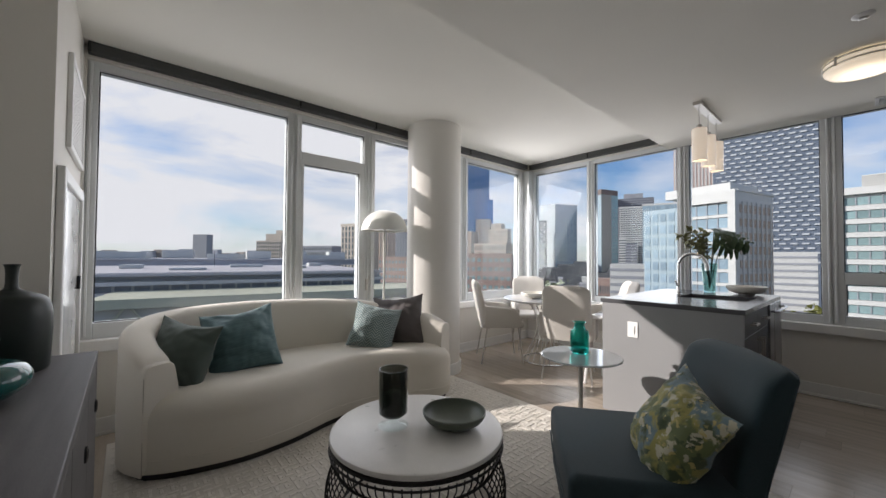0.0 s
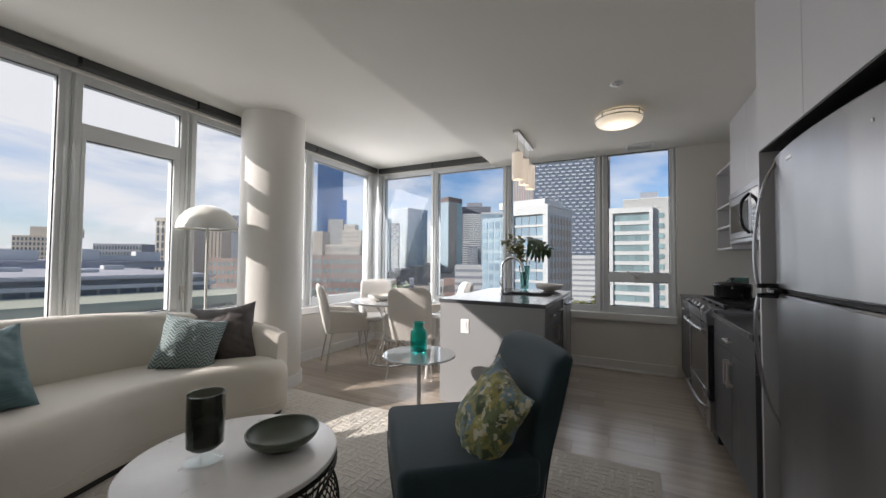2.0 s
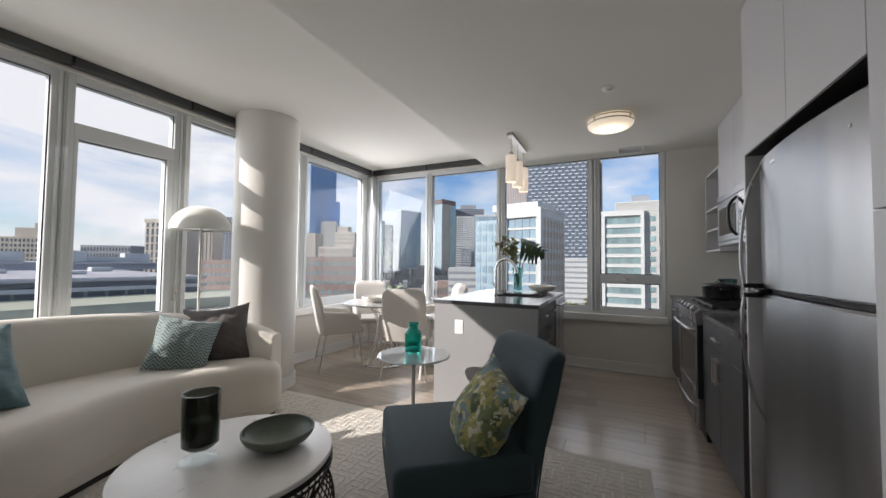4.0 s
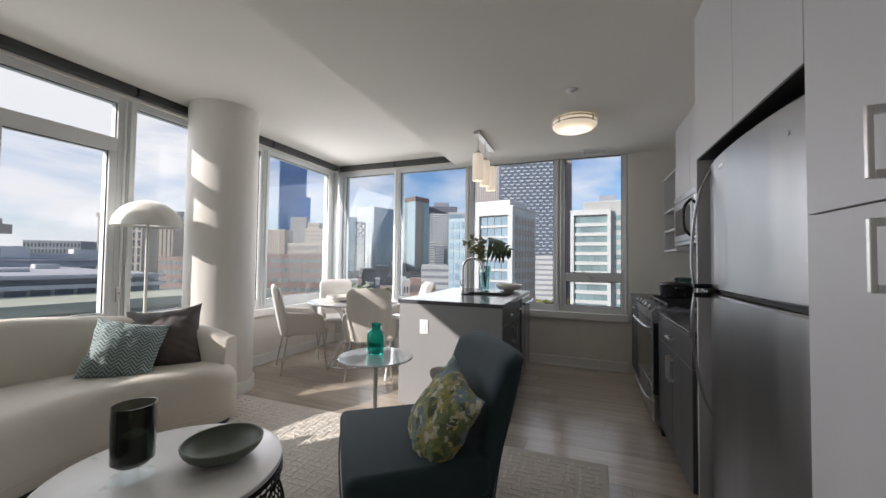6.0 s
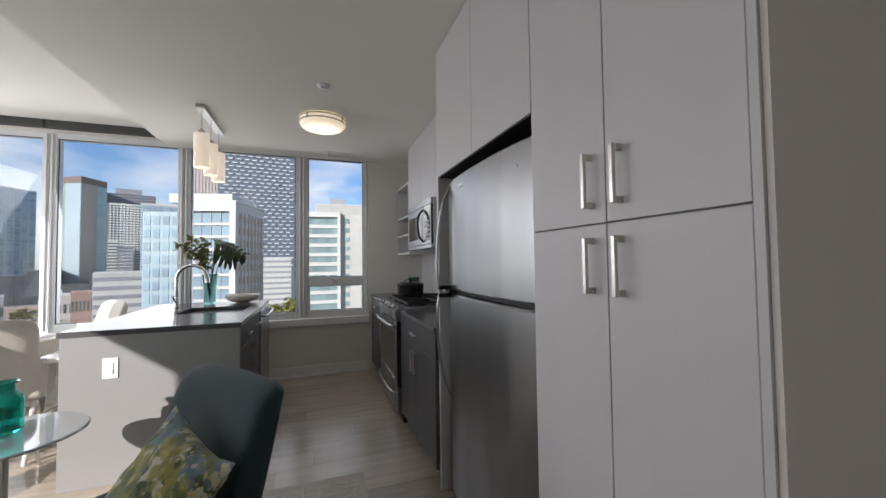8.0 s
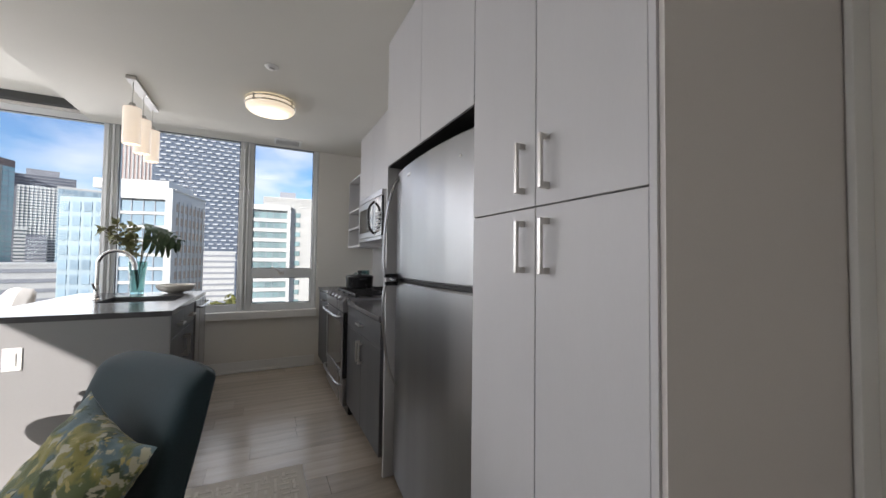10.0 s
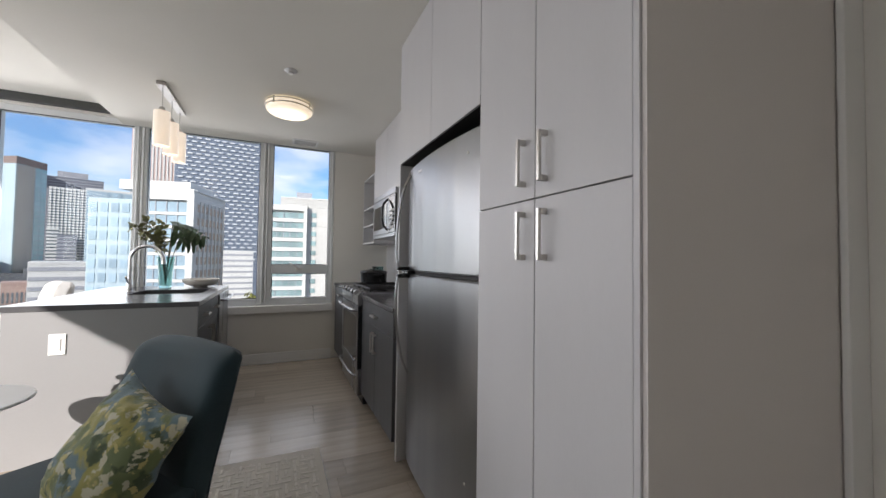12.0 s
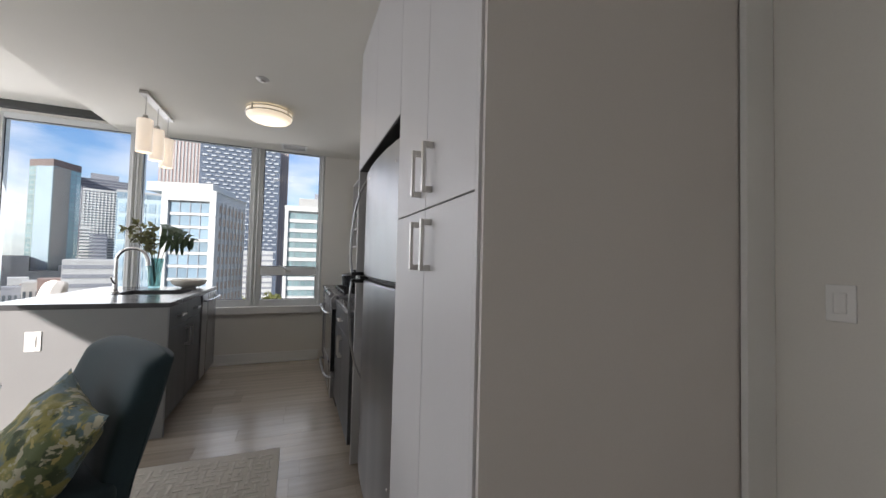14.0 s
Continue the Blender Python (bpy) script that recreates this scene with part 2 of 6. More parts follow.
M_TEALGLASS = glass("teal_glass", (0.03, 0.58, 0.52), 0.02)
M_SMOKE = glass("smoked_glass", (0.17, 0.19, 0.175), 0.02)
M_CLEAR = thin_pane("clear_foot_glass")
M_AQUA = glass("aqua_glass", (0.30, 0.46, 0.45), 0.03)
M_CANDLE = material("green_wax", (0.22, 0.27, 0.20), 0.5, 0, 0.05)
M_LEAF = material("dark_green_leaf", (0.035, 0.075, 0.028), 0.45, 0, 0.35, 14, 80, 0.08, piece=0.4)
M_SPRIG = material("pale_green_sprig", (0.21, 0.215, 0.095), 0.6, 0, 0.35, 14, 80, 0.05, piece=0.4)
M_SAGE = material("silvery_sage_leaf", (0.30, 0.36, 0.27), 0.6, 0, 0.3, 14, 80, 0.05, piece=0.4)
M_STEM = material("brown_stem", (0.10, 0.085, 0.045), 0.7, 0, 0.2)
M_PLATE = material("white_plastic", (0.82, 0.82, 0.80), 0.35, 0, 0.02, bump=0)
M_SHADE_WHITE = material("white_opal_glass", (0.85, 0.83, 0.78), 0.25, 0, 0.02, bump=0)

# ---- mesh helpers ----


def part(name, bm, mat, parent=None, label="", smooth=False):
    """Links a bmesh as one mesh object, under a thing or a part when parent is given."""
    me = bpy.data.meshes.new(name)
    bmesh.ops.recalc_face_normals(bm, faces=bm.faces)
    if smooth:
        for f in bm.faces:
            f.smooth = True
    bm.to_mesh(me)
    bm.free()
    for mt in (mat if isinstance(mat, (list, tuple)) else [mat]):
        me.materials.append(mt)
    ob = new(name, me)
    if smooth:
        me.set_sharp_from_angle(angle=radians(38))
    if parent:
        ob.parent = parent
    if label:
        tagged(ob, label)
    return ob


def thing(name, m, label, category, group="", kind=""):
    ob = new(name)
    ob.empty_display_size = 0.1
    ob.matrix_world = m
    return tagged(ob, label, category, group, kind)


def add_box(bm, x0, x1, y0, y1, z0, z1, bevel=0.0, seg=2):
    made = bmesh.ops.create_cube(bm, size=1)["verts"]
    for v in made:
        v.co = Vector(((x0 + x1) / 2 + v.co.x * (x1 - x0), (y0 + y1) / 2 + v.co.y * (y1 - y0), (z0 + z1) / 2 + v.co.z * (z1 - z0)))
    if bevel:
        edges = list({e for v in made for e in v.link_edges})
        bmesh.ops.bevel(bm, geom=edges, offset=bevel, segments=seg, affect="EDGES", profile=0.5)
    return bm


def box(x0, x1, y0, y1, z0, z1, bevel=0.0, seg=2):
    return add_box(bmesh.new(), x0, x1, y0, y1, z0, z1, bevel, seg)


def add_lathe(bm, profile, segs=40, at=(0, 0, 0), close=False):
    """Turns a profile of (radius, height) about the z axis."""
    rings = []
    for r, z in profile:
        if r < 1e-5:
            rings.append([bm.verts.new((at[0], at[1], at[2] + z))])
        else:
            rings.append([bm.verts.new((at[0] + r * math.cos(2 * math.pi * k / segs), at[1] + r * math.sin(2 * math.pi * k / segs), at[2] + z)) for k in range(segs)])
    for a, b in zip(rings, rings[1:]):
        for k in range(segs):
            k2 = (k + 1) % segs
            if len(a) == 1 and len(b) == 1:
                continue
            if len(a) == 1:
                bm.faces.new((a[0], b[k2], b[k]))
            elif len(b) == 1:
                bm.faces.new((a[k], a[k2], b[0]))
            else:
                bm.faces.new((a[k], a[k2], b[k2], b[k]))
    return bm


def lathe(profile, segs=40, at=(0, 0, 0)):
    return add_lathe(bmesh.new(), profile, segs, at)


def add_tube(bm, pts, r, sides=10, closed=False, r2=None):
    """A round bar along a line of points, tapering to r2 when given."""
    pts = [Vector(p) for p in pts]
    n = len(pts)
    rings = []
    up = None
    for i, p in enumerate(pts):
        a = pts[(i - 1) % n] if closed or i > 0 else p
        b = pts[(i + 1) % n] if closed or i < n - 1 else p
        d = (b - a).normalized()
        if up is None:
            up = d.orthogonal().normalized()
        up = (up - d * up.dot(d)).normalized()
        side = d.cross(up)
        rad = r if r2 is None else r + (r2 - r) * i / max(1, n - 1)
        rings.append([bm.verts.new(p + rad * (math.cos(2 * math.pi * k / sides) * up + math.sin(2 * math.pi * k / sides) * side)) for k in range(sides)])
    loops = list(zip(rings, rings[1:])) + ([(rings[-1], rings[0])] if closed else [])
    for a, b in loops:
        for k in range(sides):
            k2 = (k + 1) % sides
            bm.faces.new((a[k], a[k2], b[k2], b[k]))
    if not closed:
        bm.faces.new(rings[0][::-1])
        bm.faces.new(rings[-1])
    return bm


def tube(pts, r, sides=10, closed=False, r2=None):
    return add_tube(bmesh.new(), pts, r, sides, closed, r2)


def prism(outline, z0, z1, bevel=0.0, seg=3):
    """A solid from an outline in plan."""
    bm = bmesh.new()
    low = [bm.verts.new((x, y, z0)) for x, y in outline]
    high = [bm.verts.new((x, y, z1)) for x, y in outline]
    n = len(outline)
    bm.faces.new(low[::-1])
    top = bm.faces.new(high)
    for k in range(n):
        bm.faces.new((low[k], low[(k + 1) % n], high[(k + 1) % n], high[k]))
    if bevel:
        bmesh.ops.bevel(bm, geom=list(top.edges), offset=bevel, segments=seg, affect="EDGES", profile=0.5)
    return bm


def smooth_line(pts, per=8, closed=False):
    """A Catmull-Rom line through the points."""
    pts = [Vector(p) for p in pts]
    n = len(pts)
    out = []
    for i in range(n if closed else n - 1):
        g = (lambda k: pts[k % n]) if closed else (lambda k: pts[min(max(k, 0), n - 1)])
        p0, p1, p2, p3 = g(i - 1), g(i), g(i + 1), g(i + 2)
        for s in range(per):
            t = s / per
            out.append(0.5 * (2 * p1 + (p2 - p0) * t + (2 * p0 - 5 * p1 + 4 * p2 - p3) * t * t + (3 * p1 - p0 - 3 * p2 + p3) * t ** 3))
    if not closed:
        out.append(pts[-1])
    return out


def cushion(w, h, thick, n=40, crease=1.0):
    """A stuffed cushion standing in the xz plane: full middle, pinched pointed corners, wrinkles running in from them."""
    bm = bmesh.new()
    grid = {}
    seed = w * 31 + thick * 17
    for s in (1, -1):
        for i in range(n + 1):
            for j in range(n + 1):
                u, v = 2 * i / n - 1, 2 * j / n - 1
                pull = 1 - 0.10 * (1 - abs(v) ** 1.8) * abs(u) ** 3
                pull2 = 1 - (0.10 + (0.05 if v > 0 else 0.0)) * (1 - abs(u) ** 1.6) * abs(v) ** 3
                full = max(0.0, (1 - abs(u) ** 2.2)) ** 0.62 * max(0.0, (1 - abs(v) ** 2.2)) ** 0.62
                corner = (abs(u) * abs(v)) ** 1.2
                fan = math.atan2(1.02 - abs(v), 1.02 - abs(u))
                wrinkle = math.sin(fan * 9 + 4 * noise.noise(Vector((u * 1.5, v * 1.5, seed)))) * corner * (1 - corner)
                fold = max(0, 1 - 5 * abs(noise.noise(Vector((u * 1.6 + v * 2.2 + s, v * 1.1 - u * 0.7, seed)))))
                wob = (0.016 * noise.noise(Vector((u * 1.9 + s, v * 1.9, seed))) + 0.007 * noise.noise(Vector((u * 6 + s, v * 5, seed))) + crease * (0.020 * wrinkle - 0.012 * fold * max(abs(u), abs(v)))) * min(1, full * 2.2)
                edge = i in (0, n) or j in (0, n)
                key = (i, j, 0 if edge else s)
                if key not in grid:
                    side = 0.010 * noise.noise(Vector((u * 2.5, v * 2.5, seed + 5)))
                    grid[key] = bm.verts.new((u * w / 2 * pull + side * abs(u), s * (thick / 2 * full + wob) if not edge else 0, v * h / 2 * pull2 + side * abs(v)))
        for i in range(n):
            for j in range(n):
                k = [(i, j), (i + 1, j), (i + 1, j + 1), (i, j + 1)]
                vs = [grid[(a, b, 0 if a in (0, n) or b in (0, n) else s)] for a, b in k]
                bm.faces.new(vs if s < 0 else vs[::-1])
    return bm


# ---- structure ----
CEIL, SOFFIT, SOFFIT_X = 2.615, 2.465, -2.07
SILL, HEAD = 0.64, 2.53


def slab(name, x0, x1, y0, y1, z0, z1, mat, label, category="wall", bevel=0.0):
    return tagged(part(name, box(x0, x1, y0, y1, z0, z1, bevel), mat), label, category, "", "structure")


slab("wall_west", -4.22, -4.0, -0.3, 5.22, -0.12, SILL - 0.08, M_WALL, "off-white painted wall under the long window", "wall")
slab("wall_west_head", -4.22, -4.0, -0.3, 5.22, HEAD, 2.9, M_WALL, "white painted wall strip above the windows", "wall")
slab("wall_west_pier", -4.22, -4.0, -0.3, 0.115, SILL - 0.08, HEAD, M_WALL, "off-white painted wall pier beside the window", "wall")
slab("wall_north", -4.0, -0.052, 5.0, 5.22, -0.12, SILL - 0.08, M_WALL, "off-white painted wall under the corner windows", "wall")
slab("wall_north_head", -4.0, -0.052, 5.0, 5.22, HEAD, 2.9, M_WALL, "white painted wall strip above the windows", "wall")
slab("wall_north_pier", -0.052, 0.80, 5.0, 5.22, -0.12, 2.9, M_WALL, "off-white painted wall beside the kitchen window", "wall")
slab("wall_kitchen", 0.62, 0.80, 0.975, 5.0, -0.12, 2.9, M_WALL, "off-white painted wall behind the kitchen cabinets", "wall")
slab("wall_pantry_end", 0.006, 0.812, 0.956, 0.9665, -0.12, 2.9, M_WALL_GREY, "grey painted wall at the end of the pantry", "wall")
slab("wall_entry", 0.93, 1.05, -0.16, 0.95, -0.12, 2.9, M_WALL, "beige painted entry wall with a light switch", "wall")
slab("wall_entry_corner", 0.812, 1.05, 0.9525, 0.975, -0.12, 2.9, M_WALL, "painted wall corner at the entry", "wall")
slab("trim_corner", 0.800, 0.929, 0.934, 0.9515, 0.0, SOFFIT, M_TRIM, "white painted door casing at the wall corner", "trim", 0.003)
slab("wall_south_closet", -4.0, -2.83, -0.3, 0.10, -0.12, 2.9, M_WALL, "off-white painted closet wall beside the window", "wall")
# beyond the console this wall is added, unseen, closing the hall to bounce light
slab("wall_south", -2.83, 1.05, -0.36, -0.16, -0.12, 2.9, M_WALL, "off-white wall behind the console, extended unseen to bounce light", "wall")
slab("ceiling", -4.0, SOFFIT_X, -0.36, 5.0, CEIL, 2.9, M_CEIL, "smooth white painted living room ceiling", "ceiling")
slab("ceiling_lower", SOFFIT_X, 1.05, -0.36, 5.0, SOFFIT, 2.9, M_CEIL, "lowered white painted ceiling over the kitchen", "ceiling")

# baseboards, two-step profile


def baseboard(x0, y0, x1, y1, nx, ny):
    """A board along a wall, standing out by the normal (nx, ny), with a shoe moulding."""
    bm = bmesh.new()
    for t, h0, h1 in ((0.014, 0.0, 0.115), (0.022, 0.0, 0.022)):
        add_box(bm, min(x0, x1, x0 + nx * t, x1 + nx * t), max(x0, x1, x0 + nx * t, x1 + nx * t), min(y0, y1, y0 + ny * t, y1 + ny * t), max(y0, y1, y0 + ny * t, y1 + ny * t), h0, h1, 0.003, 2)
    return tagged(part("baseboard", bm, M_TRIM), "white painted wooden baseboard along the wall", "baseboard", "", "structure")


baseboard(-4.0, 0.12, -4.0, 2.72, 1, 0)
baseboard(-4.0, 3.28, -4.0, 4.98, 1, 0)
baseboard(-3.99, 5.0, -0.06, 5.0, 0, -1)
baseboard(0.93, -0.15, 0.93, 0.93, -1, 0)
baseboard(-3.98, 0.10, -2.85, 0.10, 0, 1)

# ---- windows ----


def bars(x_of, rects, depth0, depth1):
    """Frame bars as boxes: rects are (along0, along1, z0, z1); x_of maps along and depth to x and y."""
    bm = bmesh.new()
    for a0, a1, z0, z1 in rects:
        (xa, ya), (xb, yb) = x_of(a0, depth0), x_of(a1, depth1)
        add_box(bm, min(xa, xb), max(xa, xb), min(ya, yb), max(ya, yb), z0, z1, 0.004, 1)
    return bm


def window(name, side, a0, a1, panes, rails, label, bottom=SILL, top=HEAD, sash=None):
    """A framed window from a0 to a1 along its wall. panes: clear openings (a0, a1, z0, z1); rails: solid bars between them."""
    at = (lambda a, d: (-4.0 - d, a)) if side == "west" else (lambda a, d: (a, 5.0 + d))
    root = new(name)
    tagged(root, label, "window", "", "structure")
    lo, hi = min(p[0] for p in panes), max(p[1] for p in panes)
    z0, z1 = min(p[2] for p in panes), max(p[3] for p in panes)
    part("window_frame", bars(at, [(a0 + 0.001, lo, bottom, top), (hi, a1 - 0.001, bottom, top), (lo, hi, bottom, z0), (lo, hi, z1, top), *rails], 0.035, 0.135), M_FRAME, root)
    for p0, p1, q0, q1 in panes:
        g = 0.007
        part("gasket", bars(at, [(p0, p0 + g, q0, q1), (p1 - g, p1, q0, q1), (p0 + g, p1 - g, q0, q0 + g), (p0 + g, p1 - g, q1 - g, q1)], 0.056, 0.066), M_GASKET, root)
        pane = part("pane", bars(at, [(p0 + 0.002, p1 - 0.002, q0 + 0.002, q1 - 0.002)], 0.060, 0.0635), M_PANE, root)
        pane.visible_shadow = False
    # stepped inner lip of the frame
    part("frame_lip", bars(at, [(a0 + 0.012, a0 + 0.030, bottom + 0.02, top - 0.02), (a1 - 0.030, a1 - 0.012, bottom + 0.02, top - 0.02)], 0.022, 0.036), M_FRAME, root)
    return root


window("window_1", "west", 0.115, 1.490, [(0.175, 1.428, 0.745, 2.475)], [], "large fixed window in a pale metal frame")
w2 = window("window_2", "west", 1.490, 2.270, [(1.553, 2.204, 2.183, 2.475), (1.580, 2.155, 0.775, 2.072)],
            [(1.553, 2.204, 2.072, 2.183), (1.553, 1.580, 0.775, 2.072), (2.155, 2.204, 0.775, 2.072)], "casement window under a small transom, pale metal frame")
window("window_3", "west", 2.270, 3.670, [(2.335, 3.600, 0.745, 2.475)], [], "fixed window behind the round column, pale metal frame")
window("window_4", "west", 3.670, 4.925, [(3.735, 4.830, 0.745, 2.475)], [], "fixed corner window in a pale metal frame")
window("window_5", "north", -3.925, -3.010, [(-3.890, -3.064, 0.715, 2.475)], [], "fixed corner window in a pale metal frame")
window("window_6", "north", -3.010, -1.932, [(-2.957, -1.990, 0.715, 2.475)], [], "fixed window beside the island, pale metal frame")
window("window_7", "north", -1.932, -0.793, [(-1.875, -0.861, 0.715, 2.475)], [], "fixed kitchen window behind the island, metal frame")
w8 = window("window_8", "north", -0.793, -0.052, [(-0.725, -0.110, 1.099, 2.475), (-0.715, -0.120, 0.715, 0.997)], [(-0.725, -0.110, 0.997, 1.099), (-0.725, -0.715, 0.715, 0.997), (-0.120, -0.110, 0.715, 0.997)], "kitchen window with a small hinged sash below")
slab("window_post", -4.13, -3.926, 4.926, 5.13, SILL - 0.001, HEAD, M_FRAME, "pale metal corner post between the windows", "window")
# crank handles
bm = tube([(-0.43, 5.03, 1.05), (-0.43, 4.995, 1.05), (-0.47, 4.975, 1.085), (-0.53, 4.965, 1.12)], 0.008, 8)
add_box(bm, -0.46, -0.40, 5.012, 5.034, 1.03, 1.065, 0.004, 1)
part("window_crank", bm, M_NICKEL, w8)
bm = box(-4.034, -4.012, 2.225, 2.25, 0.86, 0.98, 0.004, 1)
add_tube(bm, [(-4.015, 2.238, 0.93), (-3.985, 2.238, 0.94), (-3.975, 2.238, 1.02)], 0.007, 8)
part("window_handle", bm, M_NICKEL, w2)

bm = box(-4.05, -3.962, 0.105, 5.0, 0.560, SILL, 0.006, 2)
tagged(part("window_sill", bm, M_TRIM), "white painted window sill along the west wall", "sill", "", "structure")
bm = box(-3.958, -0.052, 4.962, 5.05, 0.560, SILL, 0.006, 2)
tagged(part("window_sill", bm, M_TRIM), "white painted window sill along the north wall", "sill", "", "structure")


def valance(x0, x1, y0, y1):
    root = tagged(new("roller_shade"), "dark grey roller shade cassette above the window", "roller shade", "shade cassettes")
    part("cassette", box(x0, x1, y0, y1, 2.546, CEIL - 0.001, 0.006, 2), M_VALANCE, root)
    along_y = (y1 - y0) > (x1 - x0)
    bm = bmesh.new()
    if along_y:
        add_box(bm, x1 - 0.03, x1 + 0.004, y0 + 0.002, y0 + 0.018, 2.540, CEIL - 0.004, 0.002, 1)
    else:
        add_box(bm, x0 + 0.002, x0 + 0.018, y0 - 0.004, y0 + 0.03, 2.540, CEIL - 0.004, 0.002, 1)
    part("end_bracket", bm, M_BLACK, root)
    return root


for y0, y1 in ((0.12, 1.485), (1.487, 2.265), (2.267, 3.665), (3.667, 4.90)):
    valance(-3.999, -3.925, y0, y1)
for x0, x1 in ((-3.92, -3.008), (-3.006, SOFFIT_X - 0.002)):
    valance(x0, x1, 4.925, 4.999)

# round column
tagged(part("column", lathe([(0.29, 0), (0.29, CEIL - 0.0005)], 64, (-3.69, 2.87, 0)), M_WALL, smooth=True), "round white painted concrete column by the windows", "column", "", "structure")
tagged(part("baseboard", lathe([(0.291, 0), (0.307, 0), (0.307, 0.10), (0.301, 0.115), (0.291, 0.115)], 64, (-3.69, 2.87, 0)), M_TRIM, smooth=True), "white curved baseboard round the column", "baseboard", "", "structure")
# ---- city outside ----
EYE = Vector((-0.6, 0.45, 1.22))
GROUND = -30.0


def bearing(az, dist, z=0.0):
    """A place at a compass bearing from the room, in degrees east of north."""
    return Vector((EYE.x + dist * math.sin(radians(az)), EYE.y + dist * math.cos(radians(az)), z))


M_GROUND = material("city_ground", (0.16, 0.155, 0.14), 0.9, 0, 0.45, 0.02, 0.3, 0.0)
M_ROAD = material("asphalt", (0.055, 0.055, 0.058), 0.85, 0, 0.2, 0.1, 3, 0.0)


def facade(name, color, rough=0.6, metal=0.0, vary=0.12, scale=0.05, fine=0.6, piece=0.0):
    return material(name, color, rough, metal, vary, scale, fine, 0.0, piece=piece)


F_CANOPY = facade("cream_canopy_panel", (0.47, 0.47, 0.36))
# far skyline: distance haze mixed into the facade colour
F_HAZE = facade("hazed_far_facade", (0.46, 0.46, 0.50))
F_TERM = facade("grey_concrete_terminal", (0.55, 0.53, 0.53))
F_WHITE = facade("white_panel_facade", (0.54, 0.54, 0.53))
F_LIGHT = facade("pale_concrete_facade", (0.46, 0.45, 0.43))
F_BEIGE = facade("limestone_facade", (0.50, 0.43, 0.36))
F_TAN = facade("tan_stone_facade", (0.42, 0.35, 0.30))
F_BRICK = facade("red_brick_facade", (0.29, 0.20, 0.175))
F_DARK = facade("dark_slab_facade", (0.13, 0.145, 0.18))
F_NAVY = facade("navy_glass_facade", (0.12, 0.145, 0.19), 0.3)
F_BAR = facade("blue_grey_metal_bar", (0.52, 0.54, 0.57), 0.4, 0, 0.2, 0.3, 2, piece=0.3)
F_STEEL = facade("black_mast_steel", (0.022, 0.024, 0.03), 0.6)
F_WOODS = facade("dark_riverside_foliage", (0.075, 0.085, 0.10), 0.9, 0, 0.5, 0.08, 0.7)
F_GREY = facade("grey_facade", (0.28, 0.29, 0.32))
F_PINK = facade("rose_stone_facade", (0.48, 0.36, 0.33))
F_BLUE = facade("blue_curtain_wall", (0.07, 0.21, 0.50), 0.18)
F_PALEG = facade("pale_curtain_wall", (0.33, 0.41, 0.46), 0.12)
F_WIN = facade("dark_window_glass", (0.10, 0.12, 0.135), 0.12, 0, 0.3, 0.3, 2, piece=0.9)
F_WINTEAL = facade("teal_window_glass", (0.20, 0.29, 0.30), 0.1, 0, 0.35, 0.3, 2, piece=0.9)
F_WINBLUE = facade("blue_window_glass", (0.25, 0.34, 0.41), 0.08, 0, 0.3, 0.3, 2, piece=0.9)
F_LILAC = facade("lilac_grey_metal_cladding", (0.50, 0.49, 0.53), 0.5)
F_WINGREY = facade("grey_ribbon_glass", (0.33, 0.34, 0.39), 0.15, 0, 0.3, 0.3, 2)
F_CROWN = facade("dark_brown_crown_panel", (0.15, 0.11, 0.10))
F_OLIVEG = facade("bronze_green_glass", (0.30, 0.33, 0.31), 0.12)
# teal glass with the sky's reflection brightened into its base colour
F_TEALSKY = facade("teal_pane_with_sky_gleam", (0.26, 0.46, 0.49), 0.08, 0, 0.2, 0.1, 1, piece=0.5)
F_ROOF = facade("grey_flat_roof", (0.45, 0.435, 0.455), 0.9)
# side windows: their warm tan reflection is put in as plain colour
F_WARMREFLECT = facade("warm_reflection_side_glass", (0.46, 0.36, 0.29))
M_TREE = material("park_foliage", (0.15, 0.155, 0.04), 0.8, 0, 0.5, 0.6, 4, 0.0, piece=0.6)
M_BARK = material("tree_bark", (0.07, 0.05, 0.035), 0.9)


def block(az0, az1, dist, tan_top, depth, turn=0.0, base=GROUND):
    """Frame of a building whose front spans two bearings at a distance: pose, width and height."""
    a, b = bearing(az0, dist), bearing(az1, dist)
    mid = (a + b) / 2
    w = (b - a).length
    ang = math.atan2(b.y - a.y, b.x - a.x) + radians(turn)
    m = Matrix.Translation((mid.x, mid.y, base)) @ Matrix.Rotation(ang, 4, "Z")
    return m, w, EYE.z + dist * tan_top - base


